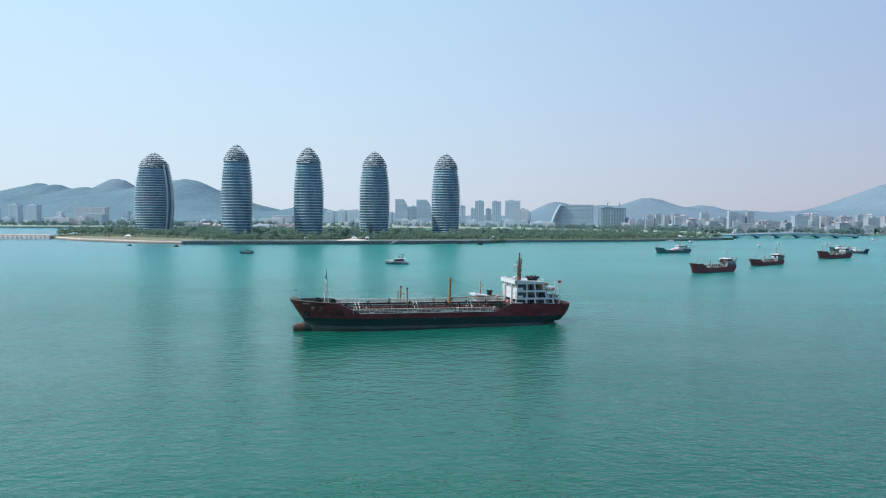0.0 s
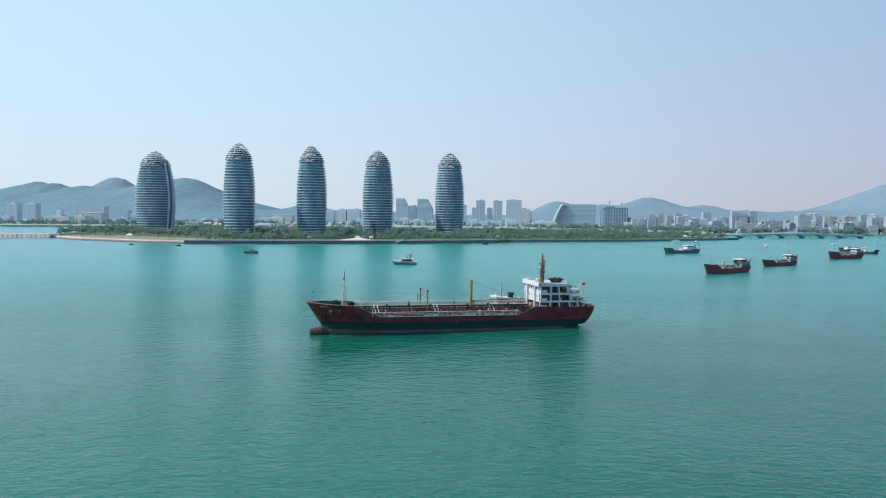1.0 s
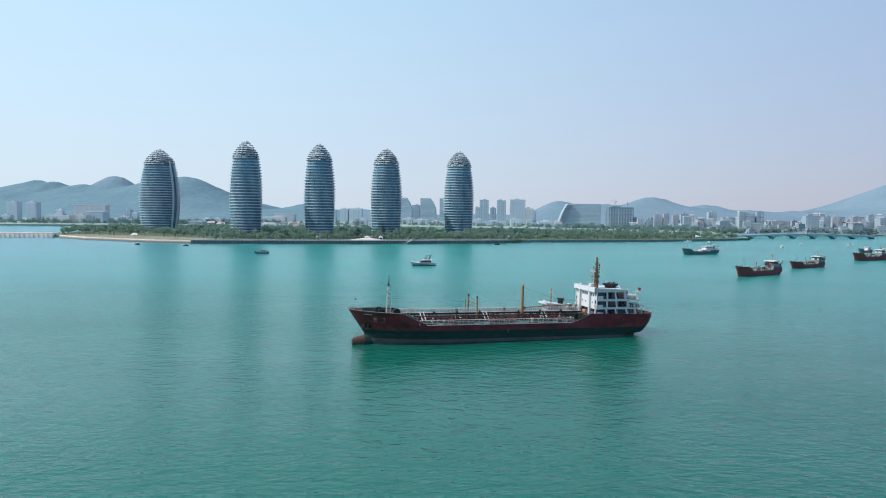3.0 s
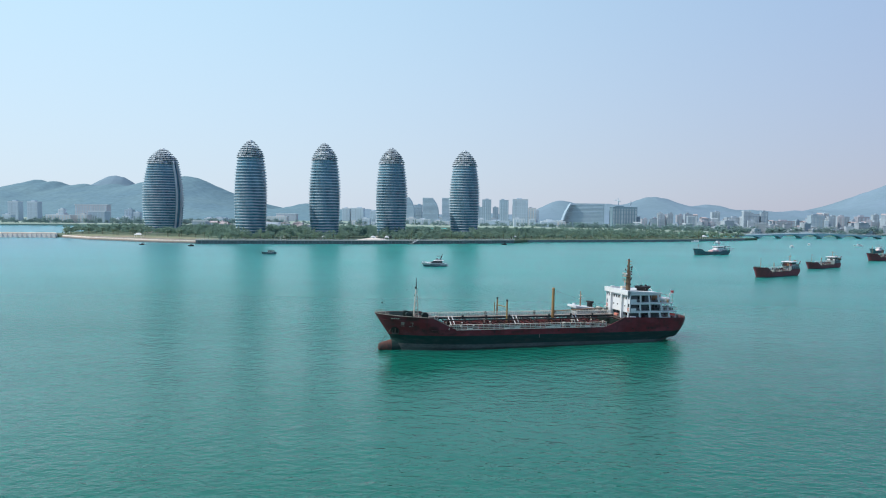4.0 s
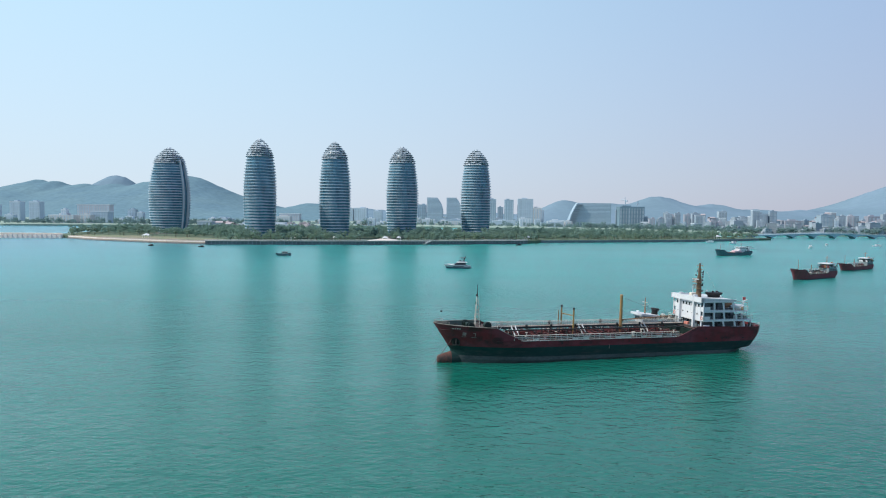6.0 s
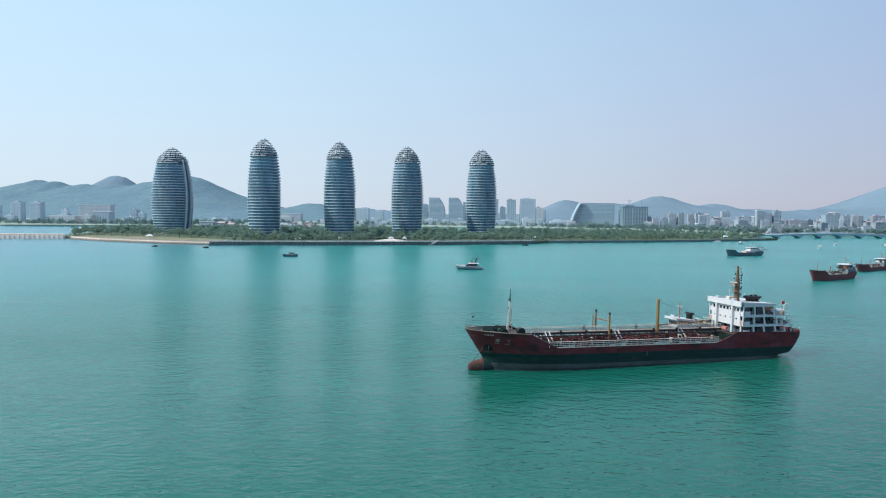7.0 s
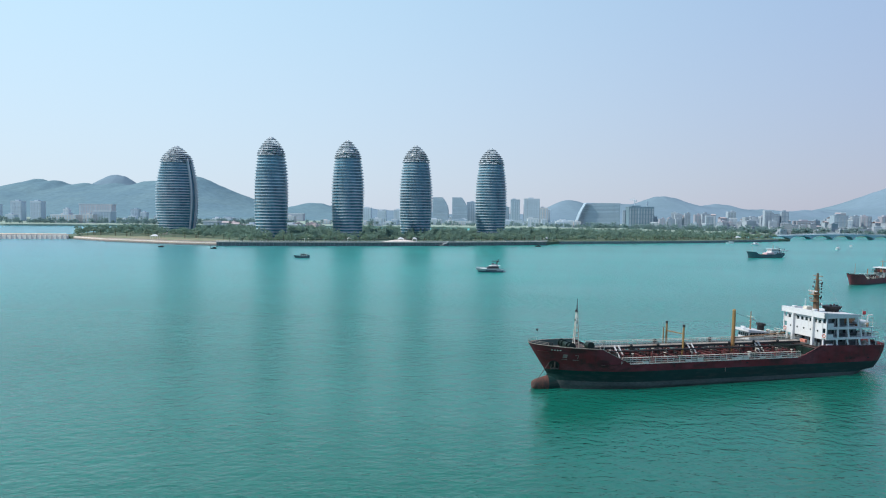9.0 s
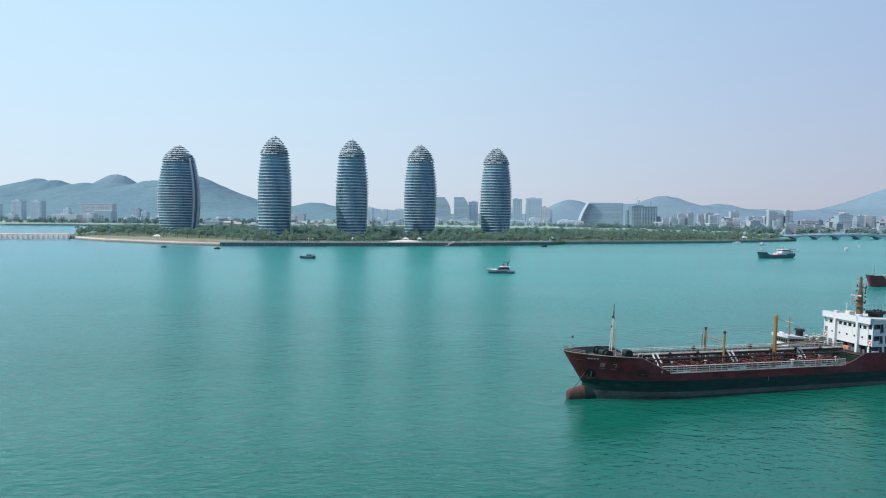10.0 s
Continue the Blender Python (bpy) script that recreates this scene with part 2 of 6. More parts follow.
M_LAND = mat("distant_green_land", (0.26, 0.34, 0.29), 0.95, vary=0.12, scale=0.008, fine=0.1, second=(0.31, 0.39, 0.31))
# aerial haze is mixed into the blue base colours of both hill materials
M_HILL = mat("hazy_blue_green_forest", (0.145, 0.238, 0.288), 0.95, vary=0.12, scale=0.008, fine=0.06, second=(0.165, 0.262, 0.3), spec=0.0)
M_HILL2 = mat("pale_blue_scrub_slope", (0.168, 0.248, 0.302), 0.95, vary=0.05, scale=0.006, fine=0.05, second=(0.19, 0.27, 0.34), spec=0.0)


def weather(m, tint, scale, stretch, lo, hi, amount):
    """Lays streaks and scuffs of another colour over a paint."""
    nt, bsdf = m.node_tree, m.node_tree.nodes["Principled BSDF"]
    N, link = nt.nodes.new, nt.links.new
    tc, mp, tx, rg, mix = N("ShaderNodeTexCoord"), N("ShaderNodeMapping"), N("ShaderNodeTexNoise"), N("ShaderNodeMapRange"), N("ShaderNodeMix")
    mp.inputs["Scale"].default_value = stretch
    tx.inputs["Scale"].default_value, tx.inputs["Detail"].default_value, tx.inputs["Roughness"].default_value = scale, 6, 0.62
    link(tc.outputs["Object"], mp.inputs[0]), link(mp.outputs[0], tx.inputs["Vector"]), link(tx.outputs[0], rg.inputs[0])
    rg.inputs[1].default_value, rg.inputs[2].default_value, rg.inputs[4].default_value = lo, hi, amount
    mix.data_type = "RGBA"
    mix.inputs[7].default_value = (*tint, 1)
    link(rg.outputs[0], mix.inputs[0]), link(bsdf.inputs["Base Color"].links[0].from_socket, mix.inputs[6])
    link(mix.outputs[2], bsdf.inputs["Base Color"])


def each_piece(m, lo, hi):
    """Lets every loose piece of a mesh differ in brightness."""
    nt, bsdf = m.node_tree, m.node_tree.nodes["Principled BSDF"]
    N, link = nt.nodes.new, nt.links.new
    geo, rg, hsv = N("ShaderNodeNewGeometry"), N("ShaderNodeMapRange"), N("ShaderNodeHueSaturation")
    rg.inputs[3].default_value, rg.inputs[4].default_value = lo, hi
    link(geo.outputs["Random Per Island"], rg.inputs[0]), link(rg.outputs[0], hsv.inputs["Value"])
    link(bsdf.inputs["Base Color"].links[0].from_socket, hsv.inputs["Color"]), link(hsv.outputs[0], bsdf.inputs["Base Color"])


each_piece(M_CROWN, 0.85, 1.25)
weather(M_RED, (0.045, 0.022, 0.02), 1.6, (0.9, 0.9, 0.12), 0.52, 0.72, 0.75)
weather(M_RED, (0.2, 0.1, 0.09), 0.9, (0.35, 1, 1.6), 0.62, 0.74, 0.35)
weather(M_RED, (0.19, 0.05, 0.065), 0.3, (0.35, 1, 0.9), 0.44, 0.6, 0.6)
weather(M_RED, (0.03, 0.019, 0.019), 0.5, (0.5, 1, 1.1), 0.5, 0.64, 0.7)
weather(M_GREEN, (0.045, 0.05, 0.048), 1.0, (0.3, 1, 1.8), 0.5, 0.7, 0.6)
weather(M_BOOT, (0.1, 0.085, 0.075), 1.0, (0.3, 1, 2.2), 0.52, 0.7, 0.5)
weather(M_WHITE, (0.3, 0.22, 0.16), 1.8, (1.0, 1.0, 0.16), 0.58, 0.78, 0.45)
weather(M_RED2, (0.05, 0.025, 0.025), 0.9, (0.8, 0.8, 0.2), 0.5, 0.7, 0.6)


def tower_glass():
    """Blue-green curtain glass with lighter and darker bays."""
    m = mat("blue_green_curtain_glass", (0.054, 0.145, 0.2), 0.18, vary=0.3, scale=0.09, fine=0.4, second=(0.1, 0.235, 0.305), stretch=(1, 1, 0.4), spec=0.6)
    return m


M_TGLASS = tower_glass()


def leaf_material(name, a, b):
    """Leaf cards that differ clump by clump and tree by tree."""
    m = bpy.data.materials.new(name)
    m.use_nodes = True
    nt, bsdf = m.node_tree, m.node_tree.nodes["Principled BSDF"]
    N, link = nt.nodes.new, nt.links.new
    geo, oi, add, fr, mix = N("ShaderNodeNewGeometry"), N("ShaderNodeObjectInfo"), N("ShaderNodeMath"), N("ShaderNodeMath"), N("ShaderNodeMix")
    fr.operation = "FRACT"
    link(geo.outputs["Random Per Island"], add.inputs[0]), link(oi.outputs["Random"], add.inputs[1]), link(add.outputs[0], fr.inputs[0])
    mix.data_type = "RGBA"
    mix.inputs[6].default_value, mix.inputs[7].default_value = (*a, 1), (*b, 1)
    link(fr.outputs[0], mix.inputs[0]), link(mix.outputs[2], bsdf.inputs["Base Color"])
    bsdf.inputs["Roughness"].default_value = 0.7
    tr, both = N("ShaderNodeBsdfTranslucent"), N("ShaderNodeMixShader")
    link(mix.outputs[2], tr.inputs[0])
    both.inputs[0].default_value = 0.45
    link(bsdf.outputs[0], both.inputs[1]), link(tr.outputs[0], both.inputs[2])
    link(both.outputs[0], nt.nodes["Material Output"].inputs[0])
    return m


# island leaf colours are lightened and blued to stand for haze
M_LEAF = leaf_material("broadleaf_foliage", (0.155, 0.275, 0.235), (0.285, 0.405, 0.32))
M_LEAF2 = leaf_material("olive_foliage", (0.17, 0.285, 0.22), (0.32, 0.43, 0.3))
M_PALM = leaf_material("palm_fronds", (0.11, 0.19, 0.15), (0.2, 0.29, 0.2))


# ---- mesh helpers ----
def part(name, bm, material, parent=None, label="", smooth=False):
    me = bpy.data.meshes.new(name)
    if isinstance(bm, tuple):
        me.from_pydata(*bm)
    else:
        bm.to_mesh(me)
        bm.free()
    if smooth:
        me.polygons.foreach_set("use_smooth", [True] * len(me.polygons))
    me.materials.append(material)
    ob = new(name, me)
    ob.parent = parent
    if label:
        ob["label"] = label
    return ob


def again(ob, parent, m=None, name=""):
    """Another object on the same mesh."""
    o = new(name or ob.name.split(".")[0], ob.data)
    o.parent = parent
    if m is not None:
        o.matrix_basis = m
    return o


def thing(name, label, category, m=None, group="", kind=""):
    ob = new(name)
    if m is not None:
        ob.matrix_basis = m
    return tagged(ob, label, category, group, kind)


def box(bm, c, s, turn=0.0, bevel=0.0):
    """A box by centre and size, turned round z in degrees."""
    r = bmesh.ops.create_cube(bm, size=1.0, matrix=Matrix.LocRotScale(c, Euler((0, 0, radians(turn))), s))
    if bevel:
        edges = list({e for v in r["verts"] for e in v.link_edges})
        bmesh.ops.bevel(bm, geom=edges, offset=bevel, segments=1, affect="EDGES")
    return bm


def tube(bm, p, q, r, r2=None, n=6):
    """A capped tube from p to q."""
    p, q = Vector(p), Vector(q)
    m = Matrix.Translation((p + q) / 2) @ (q - p).to_track_quat("Z", "Y").to_matrix().to_4x4()
    bmesh.ops.create_cone(bm, cap_ends=True, segments=n, radius1=r, radius2=r if r2 is None else r2, depth=(q - p).length, matrix=m)
    return bm


def ball(bm, c, s, u=10, v=7):
    bmesh.ops.create_uvsphere(bm, u_segments=u, v_segments=v, radius=1.0, matrix=Matrix.LocRotScale(c, None, s))
    return bm


def ring(bm, c, r, thick, axis="x", n=14):
    """A torus of square section: a lifebuoy or a hoop."""
    for i in range(n):
        a, b = 2 * math.pi * i / n, 2 * math.pi * (i + 1) / n
        f = (lambda w: (0, r * math.cos(w), r * math.sin(w))) if axis == "x" else (lambda w: (r * math.cos(w), 0, r * math.sin(w)))
        tube(bm, Vector(c) + Vector(f(a)), Vector(c) + Vector(f(b)), thick, n=5)
    return bm


def sheet(bm, rows):
    """Quads through a grid of points."""
    vs = [[bm.verts.new(p) for p in row] for row in rows]
    for r0, r1 in zip(vs, vs[1:]):
        for i in range(len(r0) - 1):
            try:
                bm.faces.new((r0[i], r0[i + 1], r1[i + 1], r1[i]))
            except ValueError:
                pass
    return bm


def prism(bm, outline, z0, z1):
    """An upright block over a plan outline."""
    lo, hi = [bm.verts.new((x, y, z0)) for x, y in outline], [bm.verts.new((x, y, z1)) for x, y in outline]
    bm.faces.new(hi), bm.faces.new(lo[::-1])
    for i in range(len(lo)):
        j = (i + 1) % len(lo)
        bm.faces.new((lo[i], lo[j], hi[j], hi[i]))
    bmesh.ops.recalc_face_normals(bm, faces=bm.faces[:])
    return bm


def rail(parent, pts, height=1.0, step=1.6, r=0.035, material=None, name="railing", bars=(1.0, 0.55)):
    """A railing along a line of deck points, with bars and stanchions."""
    bm = bmesh.new()
    for a, b in zip(pts, pts[1:]):
        a, b = Vector(a), Vector(b)
        for h in [height * f for f in bars]:
            tube(bm, a + Vector((0, 0, h)), b + Vector((0, 0, h)), r, n=4)
        n = max(1, round((b - a).length / step))
        for i in range(n + 1):
            p = a.lerp(b, i / n)
            tube(bm, p, p + Vector((0, 0, height)), r, n=4)
    return part(name, bm, material or M_CREAM, parent)


# ---- water and land ----
bm = bmesh.new()
SEA = -0.38
sheet(bm, [[(x, y, SEA) for x in (-6000, 6000)] for y in (-4000, -700, 4900)])
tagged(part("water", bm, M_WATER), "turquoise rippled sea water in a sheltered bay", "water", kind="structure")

# mainland behind the bay, with its shore edge
SHORE = [(-5200, 1250), (-1500, 1300), (-970, 1300), (-790, 1355), (-620, 1420), (-420, 1500), (-150, 1560), (150, 1520), (330, 1400), (420, 1290), (640, 1290), (760, 1400), (1000, 1400), (1600, 1350), (5200, 1300)]
bm = bmesh.new()
prism(bm, SHORE + [(5200, 4890), (-5200, 4890)], -2.0, 2.2)
tagged(part("mainland_ground", bm, M_LAND), "low green mainland ground along the far shore", "ground", kind="structure")


def hill_range(name, label, peaks, y0, deep, x0, x1, cover=None):
    """A wooded ridge: the peaks' bells joined, with spurs and an uneven tree line."""
    nx, ny = 420, 70
    rows = []
    for j in range(ny):
        v = j / (ny - 1) * 2 - 1
        row = []
        for i in range(nx):
            x = x0 + (x1 - x0) * i / (nx - 1)
            h = sum((ph * math.exp(-((x - px) / (pw * (1 + 1.3 * abs(v)))) ** 2)) ** 4 for px, ph, pw in peaks) ** 0.25
            spur = noise.fractal(Vector((x / 230, v * deep / 230, 3.1)), 1.0, 2.0, 5)
            prof = max(0.0, 1 - abs(v)) ** 1.15
            z = h * prof * (1 + 0.06 * spur * min(1, abs(v) * 2.5)) + (2.4 * noise.noise(Vector((x / 30, v * deep / 60, 0))) + 0.9 * noise.noise(Vector((x / 14, v * deep / 40, 7))) + 2.0) * prof
            row.append((x, y0 + v * deep, 1.5 + z))
        rows.append(row)
    return tagged(part(name, sheet(bmesh.new(), rows), cover or M_HILL, smooth=True), label, "hill", kind="structure")


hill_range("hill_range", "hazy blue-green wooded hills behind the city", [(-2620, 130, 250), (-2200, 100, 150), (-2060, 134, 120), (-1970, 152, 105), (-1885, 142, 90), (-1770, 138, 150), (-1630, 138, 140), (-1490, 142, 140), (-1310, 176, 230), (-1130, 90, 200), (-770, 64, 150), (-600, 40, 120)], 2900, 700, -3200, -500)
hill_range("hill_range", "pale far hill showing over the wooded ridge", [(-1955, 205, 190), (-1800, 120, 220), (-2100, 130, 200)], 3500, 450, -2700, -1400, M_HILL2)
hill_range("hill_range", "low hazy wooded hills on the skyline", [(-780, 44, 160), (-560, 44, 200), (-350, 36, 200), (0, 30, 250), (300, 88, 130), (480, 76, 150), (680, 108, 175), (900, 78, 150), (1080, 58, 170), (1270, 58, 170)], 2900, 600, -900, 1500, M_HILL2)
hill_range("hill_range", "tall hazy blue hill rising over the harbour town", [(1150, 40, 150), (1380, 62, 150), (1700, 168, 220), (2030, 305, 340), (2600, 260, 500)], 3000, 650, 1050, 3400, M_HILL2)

# ---- the island ----
FRONT = [(-524, 798), (-467, 758), (-409, 733), (-369, 718), (-325, 709), (-267, 722), (-193, 743), (-103, 774), (5, 826), (24, 855), (120, 897), (215, 941), (300, 996), (349, 1033)]
ISLAND = FRONT + [(374, 1052), (330, 1085), (150, 1080), (0, 1075), (-200, 1050), (-330, 1070), (-345, 1260), (-545, 1260), (-575, 1010), (-585, 920), (-560, 840)]
bm = bmesh.new()
prism(bm, ISLAND, -2.0, 2.6)
tagged(part("island_ground", bm, M_SOIL), "flat sandy island ground behind a sea wall", "ground", kind="structure")
bm = bmesh.new()
prism(bm, [(-520, 803), (-465, 764), (-409, 739.5), (-369, 725), (-330, 717), (-318, 760), (-380, 800), (-470, 835), (-535, 838)], 2.4, 2.75)
tagged(part("lawn", bm, M_LAWN), "dry green lawn beside the sea wall", "lawn", kind="structure")


def inside(x, y, poly):
    c = False
    for (x0, y0), (x1, y1) in zip(poly, poly[1:] + poly[:1]):
        if (y0 > y) != (y1 > y) and x < (x1 - x0) * (y - y0) / (y1 - y0) + x0:
            c = not c
    return c


def wall_run(parent, name, pts, width, z0, z1, material, back=0.0):
    """A wall or deck strip along a line of shore points, one block a stretch."""
    for (xa, ya), (xb, yb) in zip(pts, pts[1:]):
        d = Vector((xb - xa, yb - ya)).normalized()
        n = Vector((-d.y, d.x))
        a0, b0 = Vector((xa, ya)) + n * back, Vector((xb, yb)) + n * back
        part(name, prism(bmesh.new(), [tuple(a0), tuple(b0), tuple(b0 + n * width), tuple(a0 + n * width)], z0, z1), material, parent)


# stone sea wall with brick-red walk on the lawn side
wall = thing("sea_wall", "weathered concrete sea wall with a brick-red walk on top", "sea wall", kind="structure")
wall_run(wall, "wall_block", FRONT[:5], 1.2, -1.5, 0.7, M_WALLBASE, -1.6)
wall_run(wall, "bank_step", FRONT[:5], 1.2, -1.5, 1.7, M_PAVE, -0.6)
wall_run(wall, "walk_slab", FRONT[:5], 5.0, 2.7, 2.95, M_PAVE, 0.7)
wall_run(wall, "coping", FRONT[:5], 1.0, 1.7, 2.68, M_SANDSTONE, -0.4)
wall_run(wall, "planter_wall", FRONT[1:5], 0.6, 2.6, 3.5, M_CONC, 5.8)
wall_run(wall, "garden_path", FRONT[1:5], 4.0, 2.6, 2.9, M_PAVE, 30.0)
wall2 = thing("sea_wall", "long low concrete sea wall with a pale coping below trees", "sea wall", kind="structure")
wall_run(wall2, "wall_block", FRONT[9:], 1.5, -1.5, 2.0, M_WALLBASE, -0.6)
wall_run(wall2, "coping", FRONT[9:], 2.0, 2.0, 2.6, M_CONC, -0.8)

# boardwalk on piles before the towers
board = thing("boardwalk", "pale boardwalk on dark piles along the island shore", "boardwalk", kind="structure")
WALK = FRONT[4:9]
wall_run(board, "deck", WALK, 7.0, 3.0, 3.5, M_CONC, -4.0)
# wall added under the deck; its grey stands for the shade there
wall_run(board, "shade_wall", WALK, 0.8, -1.5, 3.0, M_WALLBASE, -2.9)
wall_run(board, "fascia", WALK, 0.3, 2.9, 3.5, M_CONC, -4.3)
pile_mesh = None
for (xa, ya), (xb, yb) in zip(WALK, WALK[1:]):
    length = math.hypot(xb - xa, yb - ya)
    n = int(length / 4.0)
    d = Vector((xb - xa, yb - ya)) / length
    nn = Vector((-d.y, d.x))
    for i in range(n):
        p = Vector((xa, ya)) + d * (i + 0.5) * 4.0 - nn * 3.6
        if pile_mesh is None:
            pile_mesh = part("pile", tube(bm := bmesh.new(), (0, 0, -2), (0, 0, 3.0), 0.36, n=8), M_PILE, board)
            pile_mesh.matrix_basis = pose(p.x, p.y, 0)
        else:
            again(pile_mesh, board, pose(p.x, p.y, 0))
    rail(board, [(xa - nn.x * 3.9, ya - nn.y * 3.9, 3.5), (xb - nn.x * 3.9, yb - nn.y * 3.9, 3.5)], 1.2, 4.0, 0.1, M_WHITE)

# low causeway running off from the island's tip
pier = thing("causeway", "low white causeway on columns with sand behind", "pier", kind="structure")
CW = [(-760, 748), (-680, 762), (-600, 780), (-530, 797)]
wall_run(pier, "fascia", CW, 0.9, 2.6, 5.0, M_SANDSTONE, 0.0)
wall_run(pier, "deck", CW, 9.0, 4.2, 4.8, M_SAND, 0.9)
wall_run(pier, "base_wall", CW, 1.2, -1.5, 2.6, M_SANDSTONE, 0.15)
wall_run(pier, "footing", CW, 0.4, -1.5, 0.5, M_WALLBASE, -0.3)
# sloping face added so that the causeway's front catches the sun
rows = []
for dx, z in ((-2.6, -1.0), (-1.4, 1.6), (-0.3, 3.6)):
    rows.append([(x, y + dx, z) for x, y in CW])
part("revetment", sheet(bmesh.new(), rows), M_SANDSTONE, pier, "pale sloping face added to catch the sun")
col = None
for (xa, ya), (xb, yb) in zip(CW, CW[1:]):
    n = int(math.hypot(xb - xa, yb - ya) / 5)
    for i in range(n):
        f = (i + 0.5) / n
        m = pose(xa + (xb - xa) * f, ya + (yb - ya) * f - 1.1, 0)
        if col is None:
            col = part("column", box(bmesh.new(), (0, 0, 1.0), (3.4, 1.9, 5.2)), M_SANDSTONE, pier)
            col.matrix_basis = m
        else:
            again(col, pier, m)
bm = bmesh.new()
prism(bm, [(-780, 765), (-690, 778), (-600, 796), (-540, 812), (-560, 840), (-640, 825), (-780, 795)], -1.5, 4.0)
tagged(part("sand_bar", bm, M_SAND), "pale sand bar behind the causeway", "beach", kind="structure")


# ---- the five shell towers ----
def tower_profile(v, foot=0.86):
    """Relative half-width from foot (0) to the last floor (1)."""
    return foot + (1 - foot) * max(0.0, math.sin(math.pi * min(1.0, v * 1.02))) ** 0.85 - (0.3 - (0.86 - foot)) * max(0, v - 0.6) ** 1.6


def ellipse(a, b, z, n=56, wave=0.0, ph=0.0, a0=0.0, a1=2 * math.pi, closed=True):
    k = n if closed else n + 1
    pts = []
    for i in range(k):
        w = a0 + (a1 - a0) * i / n
        f = 1 + wave * math.sin(3 * w + ph)
        pts.append((a * f * math.cos(w), b * f * math.sin(w), z))
    return pts


def shell_tower(m, a, b, label, slit=None, seed=0):
    """Glass core, one slab a floor, open crown; slit: the angle of the cleft with its two fins."""
    rng = random.Random(seed)
    foot = 0.86 if slit is None else 0.79

    def profile(v):
        return tower_profile(v, foot)

    root = thing("shell_tower", label, "tower", m, "five towers on the island")
    floors, pitch, z0 = 27, 3.36, 4.0
    ztop = z0 + floors * pitch
    bm = bmesh.new()
    rows = []
    for k in range(31):
        v = k / 30
        f = profile(v) * 0.965
        r = ellipse(a * f, b * f, z0 - 4 + (ztop - z0 + 4) * v)
        rows.append(r + r[:1])
    sheet(bm, rows)
    bm.faces.new([bm.verts.new(p) for p in ellipse(a * 0.8, b * 0.8, ztop + 0.02)])
    part("glass_core", bm, M_TGLASS, root, "blue-green curtain glass", smooth=True)
    for k in range(floors):
        v = k / floors
        f = profile(v)
        z = z0 + k * pitch
        ph = k * 0.21 + seed
        bm = bmesh.new()
        n = 56
        outer_lo, outer_hi, in_lo, in_hi = [], [], [], []
        for i in range(n):
            w = 2 * math.pi * i / n
            lip = 0.42 + 0.12 * abs(math.cos(w)) ** 2 + 0.3 * math.sin(2 * w + ph) + 0.16 * math.sin(5 * w - 1.7 * ph)
            th = 0.78 + 0.24 * math.sin(2 * w - ph * 0.6) + 0.16 * math.sin(7 * w + 2.3 * ph)
            ca, sa = math.cos(w), math.sin(w)
            if slit is not None and abs((w - slit + math.pi) % (2 * math.pi) - math.pi) < 0.16:
                lip = -2.4
            outer_lo.append(((a * f + lip) * ca, (b * f + lip) * sa, z))
            outer_hi.append(((a * f + lip * 0.85) * ca, (b * f + lip * 0.85) * sa, z + th))
            in_lo.append(((a * f - 3) * ca, (b * f - 3) * sa, z))
            in_hi.append(((a * f - 3) * ca, (b * f - 3) * sa, z + th - 0.25))
        sheet(bm, [q + q[:1] for q in (in_lo, outer_lo, outer_hi, in_hi)])
        part("floor_band", bm, M_BAND, root)
    if slit is not None:
        for side in (-1, 1):
            rows = []
            for k in range(25):
                v = k / 24
                f = profile(v)
                w = slit + side * 0.19
                out = 1.8
                p = [((a * f + q) * math.cos(w + dw), (b * f + q) * math.sin(w + dw), z0 - 2 + (ztop - z0 + 6) * v) for q, dw in ((-3, 0), (out, 0), (out, -side * 0.05), (-3, -side * 0.05))]
                rows.append(p + p[:1])
            part("fin", sheet(bmesh.new(), rows), M_FIN, root, "pale vertical fin beside the cleft")
        rows = [[((a * profile(k / 24) - 2.2) * math.cos(w), (b * profile(k / 24) - 2.2) * math.sin(w), 1 + (ztop - z0 + 4) * k / 24) for w in (slit - 0.16, slit, slit + 0.16)] for k in range(25)]
        part("cleft", sheet(bmesh.new(), rows), M_GLASS, root, "dark recessed cleft")
    # crown: staggered shell plates on rings over a small core
    crown = part("crown", bmesh.new(), M_CROWN, root, "open pale steel lattice crown")
    fa = profile(1.0)
    hc = 115.5 - ztop
    levels = 8

    def crown_width(q):
        return 1 - 0.88 * min(1.0, q) ** 1.7

    # the glass body rounds off under the open plates
    core = [[(a * fa * w0 * math.cos(w), b * fa * w0 * math.sin(w), ztop + hc * q) for w in [2 * math.pi * i / 36 for i in range(37)]] for q, w0 in [(f, crown_width(f) * 0.8 - 0.02) for f in (0, 0.1, 0.2, 0.3, 0.4, 0.5)] + [(0.62, 0.34), (0.7, 0.16), (0.71, 0.0)]]
    part("crown_core", sheet(bmesh.new(), core), M_HEADGLASS, crown, "rounded glass head under the crown", smooth=True)
